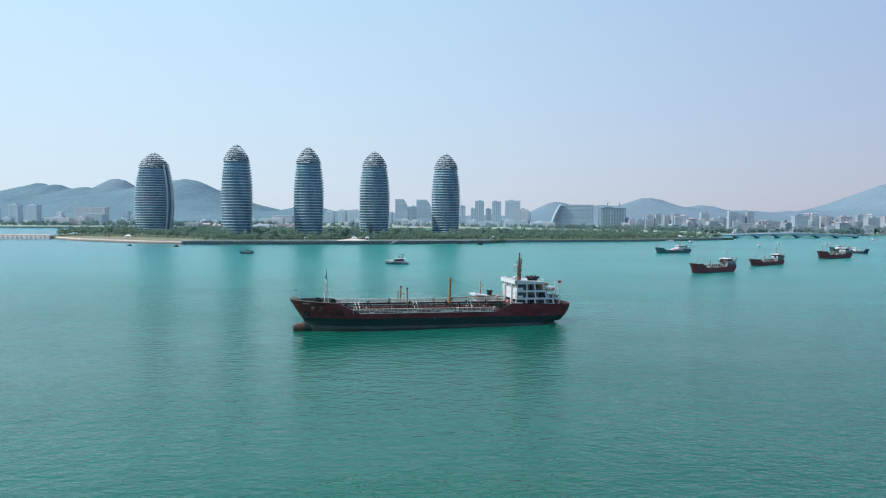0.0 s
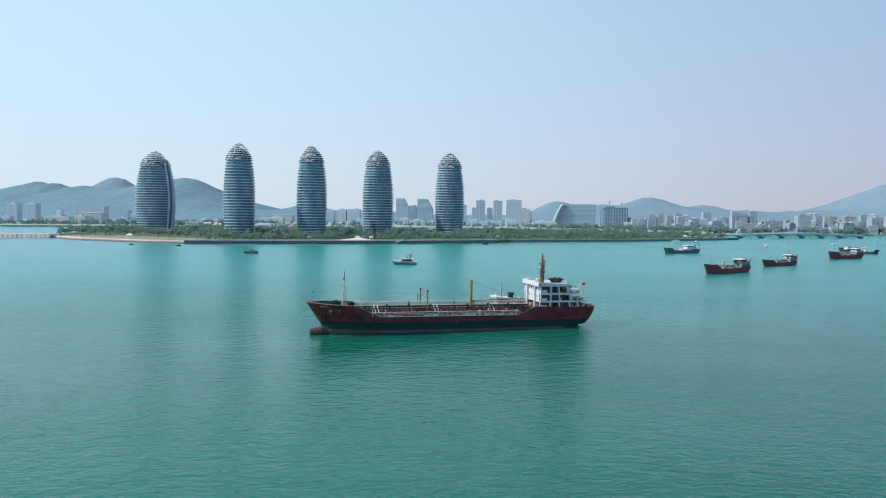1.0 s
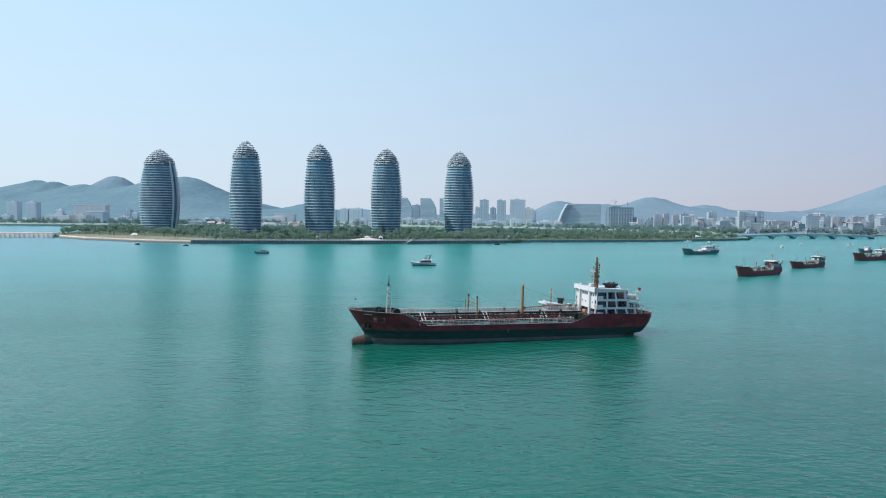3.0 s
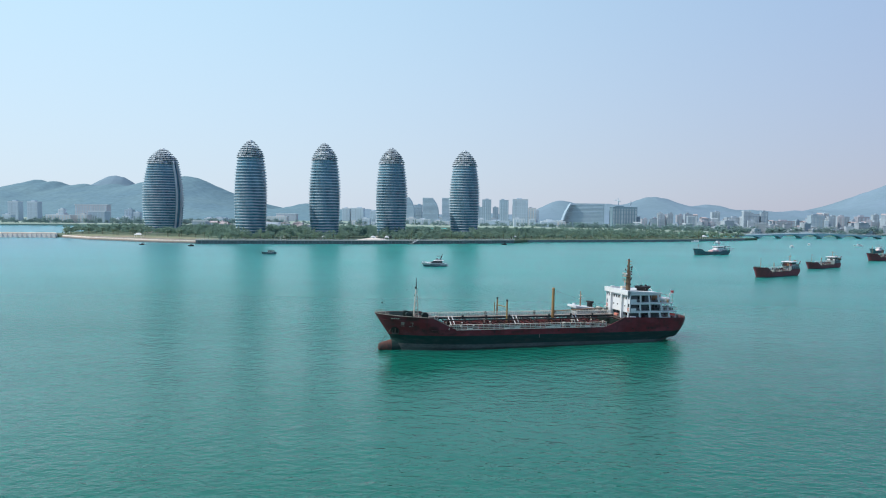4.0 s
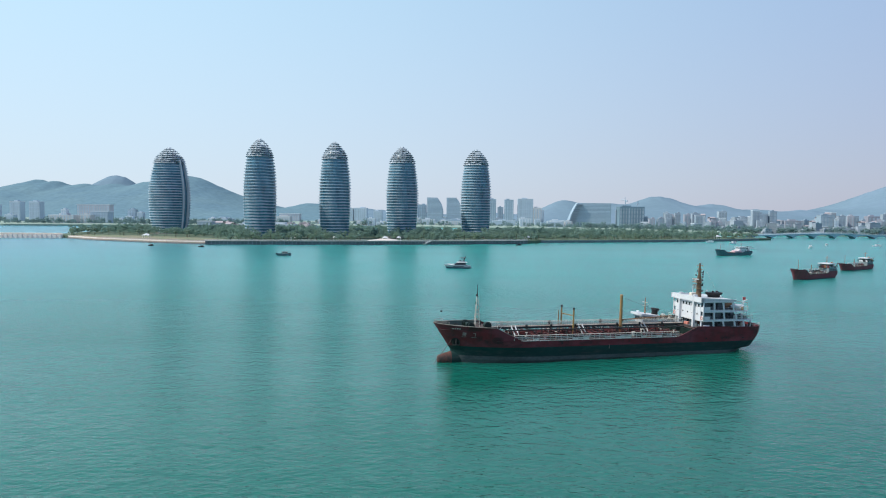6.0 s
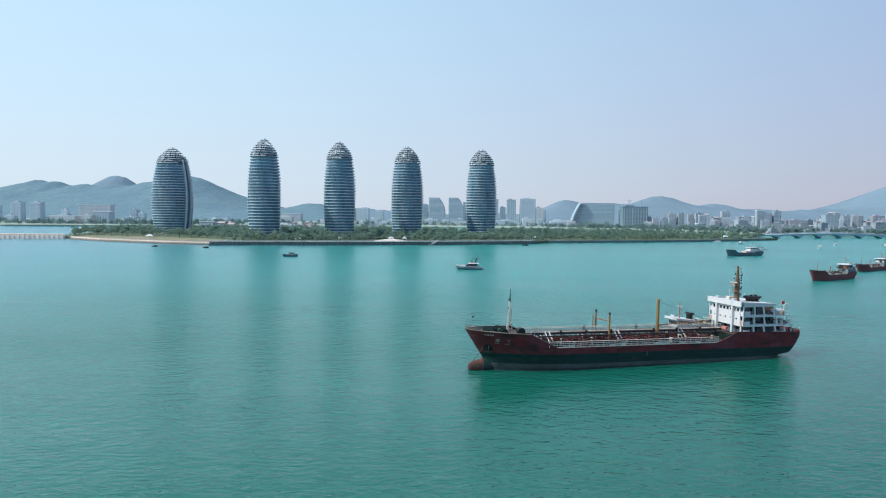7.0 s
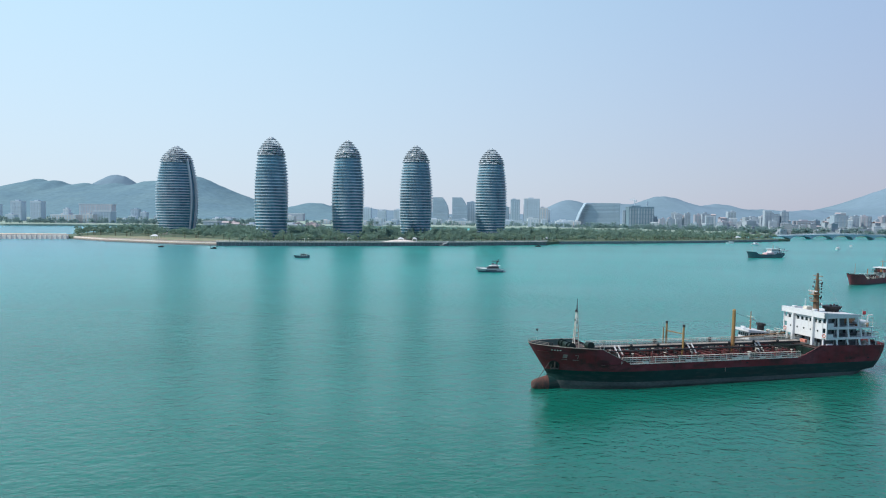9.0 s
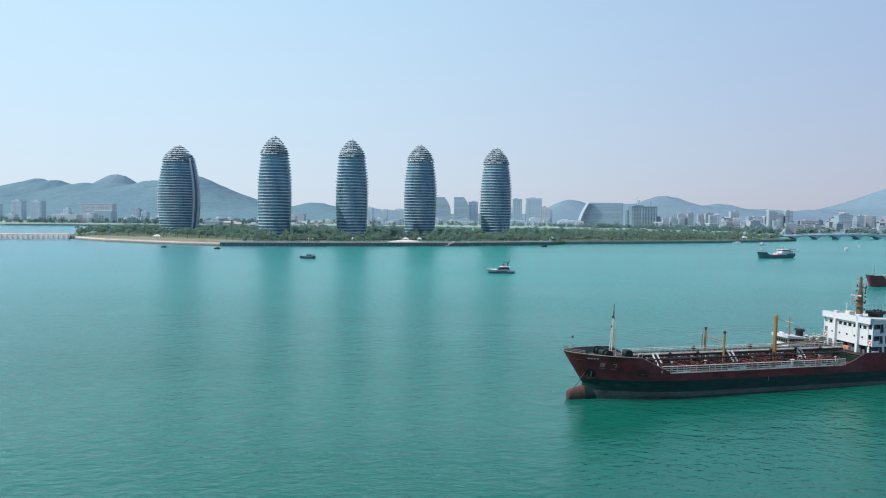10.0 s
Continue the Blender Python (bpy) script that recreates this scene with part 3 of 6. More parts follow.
    for k in range(levels):
        q = k / levels
        s, s2 = crown_width(q), crown_width(q + 0.75 / levels)
        z, rise = ztop + hc * q, hc / levels
        n = max(6, int(20 * s))
        ra, rb = a * fa * s, b * fa * s
        ra2, rb2 = a * fa * s2, b * fa * s2
        bm = bmesh.new()
        for i in range(n):
            w = 2 * math.pi * (i + 0.5 * (k % 2)) / n
            if rng.random() < 0.15:
                continue
            half = math.pi / n * (0.8 + 0.18 * rng.random())
            lo, hi = z + rise * 0.12 * rng.random(), z + rise * (0.42 + 0.2 * rng.random())
            q0 = [((u + o) * math.cos(w + dw), (v + o) * math.sin(w + dw), zz) for u, v, o, dw, zz in ((ra, rb, 1.35, -half, lo), (ra, rb, 1.35, half, lo), (ra2, rb2, -0.3, half * 0.9, hi), (ra2, rb2, -0.3, -half * 0.9, hi))]
            q1 = [(x * 0.97, y * 0.97, zz - 0.25) for x, y, zz in q0]
            sheet(bm, [q0 + q0[:1], q1 + q1[:1]])
            bm.faces.new([bm.verts.new(p) for p in q0])
            # raking strut to the tier above
            tube(bm, ((ra - 0.3) * math.cos(w), (rb - 0.3) * math.sin(w), z), ((ra2 - 0.6) * math.cos(w + half), (rb2 - 0.6) * math.sin(w + half), z + rise * 1.1), 0.2, n=4)
        # ring beam
        for i in range(28):
            w0, w1 = 2 * math.pi * i / 28, 2 * math.pi * (i + 1) / 28
            tube(bm, ((ra - 0.4) * math.cos(w0), (rb - 0.4) * math.sin(w0), z), ((ra - 0.4) * math.cos(w1), (rb - 0.4) * math.sin(w1), z), 0.24, n=4)
        part("crown_tier", bm, M_CROWN, crown)
    part("crown_tip", tube(bmesh.new(), (0, 0, ztop + hc * 0.9), (0, 0, ztop + hc), a * fa * 0.16, a * fa * 0.07, 10), M_CROWN, crown)
    # podium ring
    part("podium", prism(bmesh.new(), [p[:2] for p in ellipse(a * 0.98, b * 0.98, 0, 40)], 1.5, 5.2), M_CONC, root)
    return root


TOWER_LABEL = "rounded blue-green glass tower with pale floor bands and lattice crown"
shell_tower(pose(-459, 917, 0, 0, 0, 12), 26.6, 20.5, "broad shell-shaped glass tower with a cleft and white fins", slit=radians(-32), seed=1)
shell_tower(pose(-300, 803, 0, 0, 0, 4), 18.4, 21.0, TOWER_LABEL, seed=2)
shell_tower(pose(-220, 832, 0, 0, 0, -3), 18.3, 21.0, TOWER_LABEL, seed=3)
shell_tower(pose(-147, 888, 0, 0, 0, 6), 20.0, 21.0, TOWER_LABEL, seed=4)
shell_tower(pose(-55, 917, 0, 0, 0, 0), 19.6, 21.0, TOWER_LABEL, seed=5)


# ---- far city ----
# distance haze is mixed into these blue-grey facade colours
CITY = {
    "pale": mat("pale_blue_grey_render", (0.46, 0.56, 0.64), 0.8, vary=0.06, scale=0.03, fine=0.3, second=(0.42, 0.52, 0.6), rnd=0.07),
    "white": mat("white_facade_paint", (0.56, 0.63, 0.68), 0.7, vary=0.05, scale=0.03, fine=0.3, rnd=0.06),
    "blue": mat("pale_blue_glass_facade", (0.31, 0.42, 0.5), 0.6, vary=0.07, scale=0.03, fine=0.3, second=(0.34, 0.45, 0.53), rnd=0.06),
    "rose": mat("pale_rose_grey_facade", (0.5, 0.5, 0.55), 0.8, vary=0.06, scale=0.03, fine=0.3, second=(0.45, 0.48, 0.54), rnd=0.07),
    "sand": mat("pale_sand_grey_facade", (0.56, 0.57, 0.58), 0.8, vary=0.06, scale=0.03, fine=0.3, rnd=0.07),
    # darker tones for the east, where sunlit sides show, with haze mixed in
    "muted": mat("weathered_concrete_facade", (0.33, 0.4, 0.46), 0.8, vary=0.1, scale=0.03, fine=0.3, rnd=0.12),
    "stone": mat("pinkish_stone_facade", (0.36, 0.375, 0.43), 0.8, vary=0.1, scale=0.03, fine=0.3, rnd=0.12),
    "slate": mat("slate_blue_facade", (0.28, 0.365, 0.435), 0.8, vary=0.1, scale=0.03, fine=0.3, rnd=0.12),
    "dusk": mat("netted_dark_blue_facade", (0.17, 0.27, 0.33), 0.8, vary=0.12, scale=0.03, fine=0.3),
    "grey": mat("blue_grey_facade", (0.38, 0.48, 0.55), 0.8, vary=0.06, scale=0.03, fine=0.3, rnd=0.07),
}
# window and roof tones lie near the walls', as haze would flatten them
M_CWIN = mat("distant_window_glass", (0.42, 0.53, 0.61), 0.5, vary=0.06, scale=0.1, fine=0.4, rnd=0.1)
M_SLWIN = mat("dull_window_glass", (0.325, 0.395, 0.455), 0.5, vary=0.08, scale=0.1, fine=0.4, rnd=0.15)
M_REDROOF = mat("faded_red_tile_roof", (0.46, 0.4, 0.41), 0.8, vary=0.08, scale=0.1, fine=0.6)


def sail(curve, f):
    """Set-back of a curved edge at a fraction of the height; a negative curve starts low."""
    return curve * (1 - math.cos(f * 1.4)) if curve < 0 else curve * max(0.0, (f - 0.45) / 0.55) ** 2


def block(x, y, w, h, tone="pale", label="", depth=None, cap="flat", turn=0.0, bays=None, curve=0.0):
    """A distant building: body, a window strip for each bay of the front, parapet and plant room."""
    d = depth or max(10.0, min(24.0, w * 0.7))
    root = thing("apartment_building", label or f"distant hazy {tone} apartment block on the far shore", "building", pose(x, y + d / 2, 1.8, 0, 0, turn), "far city buildings")
    rng = random.Random(int(x * 7 + y))
    if curve:
        bm = bmesh.new()
        left = [(-w / 2 if curve > 0 else -w / 2 - sail(curve, k / 10), h * k / 10) for k in range(11)]
        right = [(w / 2 - (sail(curve, k / 10) if curve > 0 else 0), h * k / 10) for k in range(11)]
        rows = [[(l, -d / 2, z), (r, -d / 2, z), (r, d / 2, z), (l, d / 2, z), (l, -d / 2, z)] for (l, z), (r, _) in zip(left, right)]
        sheet(bm, rows)
        bm.faces.new([bm.verts.new(p) for p in rows[-1][:4]])
    else:
        bm = box(bmesh.new(), (0, 0, h / 2), (w, d, h))
    part("wall", bm, CITY[tone], root)
    n = bays or max(2, int(w / 6))
    pane = M_SLWIN if tone in ("muted", "stone", "slate", "dusk") else M_CWIN
    floors = max(2, int(h / 3.2))
    bw = w / n
    top_w = w - abs(curve) * 0.85
    if curve:
        for k in range(1, floors):
            z = k * h / floors
            q = abs(sail(curve, z / h))
            lo, hi = (-w / 2 + q, w / 2) if curve < 0 else (-w / 2, w / 2 - q)
            part("window_band", box(bmesh.new(), ((lo + hi) / 2, -d / 2 - 0.1, z), ((hi - lo) * 0.94, 0.5, h / floors * 0.5)), pane, root)
    else:
        strip = None
        for i in range(n):
            m = pose(-w / 2 + bw * (i + 0.5), -d / 2 - 0.1, h * 0.5)
            if strip is None:
                strip = part("window_strip", box(bmesh.new(), (0, 0, 0), (bw * 0.5, 0.3, h * 0.88)), pane, root)
                strip.matrix_basis = m
            else:
                again(strip, root, m)
        for k in range(1, floors, 3 if h > 30 else 2):
            part("floor_ledge", box(bmesh.new(), (0, -d / 2 - 0.3, k * h / floors), (w, 0.3, 0.9)), CITY[tone], root)
    if cap == "flat":
        bm = box(bmesh.new(), (0, 0, h + 0.6), (top_w * 1.01, d * 1.01, 1.2)) if not curve else bmesh.new()
        if not curve:
            part("parapet", bm, CITY["white" if tone in ("pale", "white", "sand", "rose") else tone], root)
            part("plant_room", box(bmesh.new(), (w * (rng.random() - 0.5) * 0.4, 0, h + 2.2), (w * 0.35, d * 0.5, 3.4)), CITY[tone], root)
        else:
            bm.free()
    elif cap == "red":
        bm = bmesh.new()
        ro = [(-w / 2 - 0.6, -d / 2 - 0.6), (w / 2 + 0.6, -d / 2 - 0.6), (w / 2 + 0.6, d / 2 + 0.6), (-w / 2 - 0.6, d / 2 + 0.6)]
        prism(bm, ro, h, h + 0.5)
        sheet(bm, [[(-w / 2, -d / 2, h + 0.5), (w / 2, -d / 2, h + 0.5)], [(-w / 2 + 2, 0, h + 3), (w / 2 - 2, 0, h + 3)], [(-w / 2, d / 2, h + 0.5), (w / 2, d / 2, h + 0.5)]])
        part("roof", bm, M_REDROOF, root)
    elif cap == "slab":
        part("roof_slab", box(bmesh.new(), (0, 0, h + 1.2), (w * 1.06, d * 1.05, 1.6)), CITY["white"], root)
    return root


def shore_y(x):
    """Where the mainland shore runs at x."""
    for (xa, ya), (xb, yb) in zip(SHORE, SHORE[1:]):
        if xa <= x < xb:
            return ya + (yb - ya) * (x - xa) / (xb - xa)


# x, y, width, height, tone
WEST = [(-1158, 1600, 26, 46, "pale"), (-1110, 1600, 26, 46, "pale"), (-949, 1450, 57, 17, "sand"), (-946, 1455, 12, 29, "white"), (-901, 1460, 22, 18, "sand"), (-1300, 1560, 40, 32, "pale"), (-1225, 1620, 20, 38, "pale"),
        (-790, 1480, 14, 24, "pale"), (-770, 1500, 12, 16, "white"), (-830, 1520, 18, 30, "grey"), (-660, 1560, 22, 12, "white"), (-1400, 1600, 40, 38, "pale")]
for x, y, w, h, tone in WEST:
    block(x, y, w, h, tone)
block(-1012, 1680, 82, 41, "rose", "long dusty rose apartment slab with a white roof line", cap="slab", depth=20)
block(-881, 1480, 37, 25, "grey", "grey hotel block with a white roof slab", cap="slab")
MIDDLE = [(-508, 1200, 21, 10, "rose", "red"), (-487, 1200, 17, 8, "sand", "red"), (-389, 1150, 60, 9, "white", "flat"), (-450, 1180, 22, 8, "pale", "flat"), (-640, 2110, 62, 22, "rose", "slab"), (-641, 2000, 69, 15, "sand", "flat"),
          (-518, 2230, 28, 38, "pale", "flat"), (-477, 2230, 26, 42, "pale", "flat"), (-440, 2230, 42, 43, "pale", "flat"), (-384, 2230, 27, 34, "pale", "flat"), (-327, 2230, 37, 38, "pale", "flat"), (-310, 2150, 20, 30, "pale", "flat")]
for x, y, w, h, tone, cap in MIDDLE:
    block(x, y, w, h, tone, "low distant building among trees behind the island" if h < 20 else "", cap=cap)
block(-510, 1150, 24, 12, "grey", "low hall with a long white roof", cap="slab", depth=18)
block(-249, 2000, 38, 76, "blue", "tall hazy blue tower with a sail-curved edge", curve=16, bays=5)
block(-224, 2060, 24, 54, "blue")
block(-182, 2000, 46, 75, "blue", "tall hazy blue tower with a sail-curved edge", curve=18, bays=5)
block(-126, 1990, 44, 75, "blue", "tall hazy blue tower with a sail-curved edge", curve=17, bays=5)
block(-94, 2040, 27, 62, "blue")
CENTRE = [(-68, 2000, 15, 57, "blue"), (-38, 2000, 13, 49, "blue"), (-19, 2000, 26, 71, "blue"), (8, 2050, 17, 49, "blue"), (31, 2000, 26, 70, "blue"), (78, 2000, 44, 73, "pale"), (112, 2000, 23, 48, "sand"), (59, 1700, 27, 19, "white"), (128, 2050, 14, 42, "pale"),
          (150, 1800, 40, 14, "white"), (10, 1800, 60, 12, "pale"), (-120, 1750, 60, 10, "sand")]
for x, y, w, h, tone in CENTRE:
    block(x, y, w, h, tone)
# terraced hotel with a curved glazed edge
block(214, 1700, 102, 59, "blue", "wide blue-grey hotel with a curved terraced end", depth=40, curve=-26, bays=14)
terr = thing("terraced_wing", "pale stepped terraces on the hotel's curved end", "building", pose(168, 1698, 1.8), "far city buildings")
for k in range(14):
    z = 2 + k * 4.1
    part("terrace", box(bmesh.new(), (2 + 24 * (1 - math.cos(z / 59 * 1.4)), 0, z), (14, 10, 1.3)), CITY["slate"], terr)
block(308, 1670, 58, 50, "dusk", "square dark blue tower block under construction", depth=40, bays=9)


def tower_crane(m, h, jib, label):
    root = thing("tower_crane", label, "crane", m)
    part("mast", box(bmesh.new(), (0, 0, h / 2), (1.6, 1.6, h)), CITY["grey"], root)
    bm = tube(bmesh.new(), (-jib * 0.3, 0, h), (jib, 0, h + 2), 0.7, n=4)
    part("jib", bm, CITY["grey"], root)
    bm = tube(bmesh.new(), (0, 0, h), (0, 0, h + 7), 0.5, n=4)
    tube(bm, (0, 0, h + 7), (jib * 0.8, 0, h + 1.6), 0.25, n=4)
    part("apex", bm, CITY["grey"], root)
    part("counterweight", box(bmesh.new(), (-jib * 0.28, 0, h - 1.5), (3, 2, 3)), CITY["grey"], root)


tower_crane(pose(296, 1690, 51.8, 0, 0, 120), 16, 16, "small tower crane on the block under construction")
tower_crane(pose(325, 1690, 51.8, 0, 0, 60), 9, 12, "small tower crane on the block under construction")
EAST = [(338, 1600, 16, 25, "sand"), (358, 1600, 19, 24, "grey"), (380, 1620, 16, 26, "pale"), (402, 1700, 20, 36, "white"), (423, 1700, 16, 39, "pale"), (431, 1650, 17, 36, "sand"), (466, 1700, 22, 39, "pale"), (456, 1550, 16, 22, "rose"), (500, 1650, 26, 26, "white"),
        (598, 1900, 27, 46, "pale"), (572, 1700, 38, 31, "white"), (581, 1600, 30, 40, "white"), (605, 1600, 19, 46, "blue"), (651, 1600, 50, 24, "sand")]
EAST2 = [(674, 1500, 35, 44, "grey"), (703, 1500, 18, 42, "white"), (778, 1600, 31, 42, "pale"), (767, 1500, 29, 42, "sand"), (848, 1600, 16, 48, "white"), (823, 1500, 29, 40, "pale"), (886, 1550, 30, 45, "sand"), (940, 1600, 34, 40, "pale"), (990, 1560, 26, 46, "white"), (1050, 1600, 36, 36, "pale")]
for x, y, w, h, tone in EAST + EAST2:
    block(x, y, w * 0.8, h * (0.8 if x > 660 else 0.92), {"white": "muted", "pale": "muted", "sand": "stone", "rose": "stone", "grey": "slate", "blue": "slate"}[tone])
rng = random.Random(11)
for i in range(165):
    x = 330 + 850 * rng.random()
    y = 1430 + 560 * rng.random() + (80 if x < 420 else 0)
    block(x, y, 7 + 11 * rng.random(), 7 + 19 * rng.random() ** 1.3 + (18 if rng.random() < 0.22 else 0), rng.choice(["muted", "stone", "slate", "muted", "stone", "slate", "muted"]), "small hazy town building on the far shore", cap=rng.choice(["flat", "flat", "flat", "slab", "red"]), turn=rng.uniform(-32, 24))


def low_town(specs, material, label):
    """Far small buildings that cannot be told apart, joined: bodies, roof slabs and plant rooms."""
    bm = bmesh.new()
    for x, y, w, h, turn in specs:
        d = max(8.0, w * 0.7)
        box(bm, (x, y, 1.8 + h / 2), (w, d, h), turn)
        box(bm, (x, y, 2.2 + h), (w * 1.05, d * 1.05, 0.8), turn)
        box(bm, (x, y, 3.4 + h), (w * 0.3, d * 0.4, 1.6), turn)
        for k in range(1, int(h / 3.2)):
            box(bm, (x, y, 1.8 + k * 3.2), (w * 1.02, d * 1.02, 0.7), turn)
    tagged(part("low_town", bm, material), label, "buildings", kind="stuff")


# both town colours carry the distance haze in their tone
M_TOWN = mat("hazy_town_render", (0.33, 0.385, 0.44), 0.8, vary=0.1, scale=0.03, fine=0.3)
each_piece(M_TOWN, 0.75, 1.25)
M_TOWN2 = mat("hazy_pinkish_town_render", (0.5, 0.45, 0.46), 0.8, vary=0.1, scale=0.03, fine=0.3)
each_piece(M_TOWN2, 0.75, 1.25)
specs = []
for i in range(170):
    x = 425 + 720 * rng.random()
    specs.append((x, shore_y(x) + 12 + (70 if i < 80 else 420) * rng.random(), 9 + 13 * rng.random(), 5 + 9 * rng.random() + (9 if i % 5 == 0 else 0), rng.uniform(-25, 25)))
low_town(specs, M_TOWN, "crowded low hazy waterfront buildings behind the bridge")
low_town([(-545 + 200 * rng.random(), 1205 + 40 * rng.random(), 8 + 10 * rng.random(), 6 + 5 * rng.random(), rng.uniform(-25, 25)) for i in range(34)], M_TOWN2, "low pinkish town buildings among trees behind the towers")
for i in range(34):
    x = -1500 + 1250 * rng.random()
    if -1060 < x < -860:
        continue
    block(x, shore_y(x) + 45 + 240 * rng.random(), 10 + 20 * rng.random(), 6 + 10 * rng.random(), rng.choice(["white", "pale", "sand", "grey"]), "small hazy shore building below the hills")
for i in range(30):
    x = -300 + 600 * rng.random()
    block(x, 1640 + 500 * rng.random(), 14 + 24 * rng.random(), 7 + 12 * rng.random(), rng.choice(["white", "pale", "sand", "blue"]), "small hazy town building behind the bay")

# arched road bridge at the harbour mouth
bridge = thing("road_bridge", "low concrete road bridge with flat arches over the channel", "bridge", pose(372, 1120, 0, 0, 0, 16))
BL = 270
rows = []
for k in range(28):
    x = BL * k / 27
    z = 3.6 + 3.0 * math.sin(math.pi * k / 27) ** 1.4
    rows.append([(x, 0, z), (x, 0, z + 1.1), (x, 12, z + 1.1), (x, 12, z), (x, 0, z)])
part("deck", sheet(bmesh.new(), rows), CITY["grey"], bridge)
for side in (0, 12):
    rail(bridge, [(BL * k / 27, side, 4.7 + 3.0 * math.sin(math.pi * k / 27) ** 1.4) for k in range(28)], 1.3, 4, 0.12, CITY["white"])
spans = 7
for s in range(spans):
    x0, x1 = BL * s / spans, BL * (s + 1) / spans
    rows = []
    for k in range(13):
        f = k / 12
        x = x0 + (x1 - x0) * f
        zt = 3.6 + 3.0 * max(0.0, math.sin(math.pi * x / BL)) ** 1.4
        zb = -0.5 + (zt * 0.95) * math.sin(math.pi * f) ** 0.45
        rows.append([(x, 0.3, zb), (x, 0.3, zt), (x, 11.7, zt), (x, 11.7, zb), (x, 0.3, zb)])
    part("arch", sheet(bmesh.new(), rows), CITY["blue"], bridge)


# ---- ships ----
def hull_rows(L, B, ztop, levels, bow_rake, stern_rake, fore=0.24, aft=0.1, stations=(), zk=-1.5, flare=0.25, full=2.6, counter=0.55, tuck=1.0):
    """Points of one hull side: rows of stations for each level. levels: heights, or fractions above the last fixed height as ('f', v)."""
    xs = sorted(set([i / 60 for i in range(61)] + [s / L for s in stations] + [0.004, 0.01, 0.99, 0.996]))
    out = []
    for lev in levels:
        row = []
        for s in xs:
            zt = ztop(s * L)
            z = lev if not isinstance(lev, tuple) else lev[1] + (zt - lev[1]) * lev[2]
            top = ztop(0)
            g = max(0.0, min(1.0, (z - zk) / (top - zk)))
            xf = bow_rake * max(0.0, (top - z) / top) if z > 0 else bow_rake * (1 + 0.02)
            xf = min(xf, bow_rake * 0.73)
            xa = L - stern_rake * max(0.0, min(1.0, (ztop(L) * counter - z) / (ztop(L) * counter))) ** tuck
            x = xf + s * (xa - xf)
            fs = fore * (1.35 - flare * 2.2 * g)
            f = 1.0
            if s < fs:
                f = (1 - (1 - s / fs) ** 2.0) ** (0.85 - 0.2 * g)
            if s > 1 - aft:
                q = (s - (1 - aft)) / aft
                f = min(f, max(0.0, 1 - q ** full) ** 0.5 if g > 0.3 else max(0.0, 1 - q ** 1.6) ** 0.8)
            if z < 0:
                f *= 0.93
            row.append((x, B * f, z))
        out.append(row)
    return out


def both_sides(rows):
    bm = bmesh.new()
    for sgn in (-1, 1):
        sheet(bm, [[(x, sgn * y, z) for x, y, z in row] for row in rows])
    bmesh.ops.remove_doubles(bm, verts=bm.verts[:], dist=0.004)
    bmesh.ops.recalc_face_normals(bm, faces=bm.faces[:])
    return bm


def deck_plate(row, x0, x1, z, inset=0.12):
    """A deck between the two sides, over a stretch of the sheer line."""
    bm = bmesh.new()
    pts = [(x, max(0.02, y - inset)) for x, y, _ in row if x0 <= x <= x1]
    sheet(bm, [[(x, -y, z), (x, y, z)] for x, y in pts])
    return bm


def steel_box(parent, name, c, s, material, label="", bevel=0.04, turn=0.0):
    return part(name, box(bmesh.new(), c, s, turn, bevel), material, parent, label)


TANKER = pose(-58.1, 194.5, 0.25, 0, 0, 19.5) @ pose(0, 0, 0, 0, 0.83, 0)
tanker = thing("tanker_ship", "rust-red coastal tanker with dark green waterline at anchor", "ship", TANKER)
LOA, HALF = 89.2, 6.4


def sheer(x):
    if x < 13.1:
        return 8.85 - 0.75 * (x / 13.1) ** 0.8
    if x < 17.8:
        return 8.1 - 3.1 * (x - 13.1) / 4.7
    if x < 61.6:
        return 5.0
    if x < 67.2:
        return 5.0 + 2.35 * (x - 61.6) / 5.6
    return 7.35 - 0.45 * (x - 67.2) / 21.2


BREAKS = (13.1, 17.8, 61.6, 67.2, 12.0, 19.0, 60.5, 68.0)
levels_red = [3.45, ("f", 3.45, 0.15), ("f", 3.45, 0.3), ("f", 3.45, 0.45), ("f", 3.45, 0.6), ("f", 3.45, 0.8), ("f", 3.45, 1.0)]
rows_red = hull_rows(LOA, HALF, sheer, levels_red, 5.9, 5.2, stations=BREAKS, full=4.0, counter=0.97, tuck=1.7)
rows_green = hull_rows(LOA, HALF, sheer, [1.25, 1.8, 2.4, 3.0, 3.45], 5.9, 5.2, stations=BREAKS, full=4.0, counter=0.97, tuck=1.7)
rows_boot = hull_rows(LOA, HALF, sheer, [-2.2, -1.0, -0.3, 0.4, 1.25], 5.9, 5.2, stations=BREAKS, full=4.0, counter=0.97, tuck=1.7)
part("topside_plating", both_sides(rows_red), M_RED, tanker, "dark oxide-red plating with streaks")
part("green_band", both_sides(rows_green), M_GREEN, tanker, "dark green hull band")
part("waterline_band", both_sides(rows_boot), M_BOOT, tanker, "fouled grey waterline band")
# bulbous bow
rows = []
for x, w, h in ((1.15, 0.35, 0.4), (1.2, 0.6, 0.74), (1.5, 0.82, 1.0), (2.2, 1.0, 1.22), (3.2, 1.15, 1.48), (4.4, 1.28, 1.8), (5.4, 1.4, 2.2), (6.8, 1.55, 2.3)):
    rows.append([(x, w * math.cos(2 * math.pi * k / 18), 0.15 + h * math.sin(2 * math.pi * k / 18)) for k in range(19)])
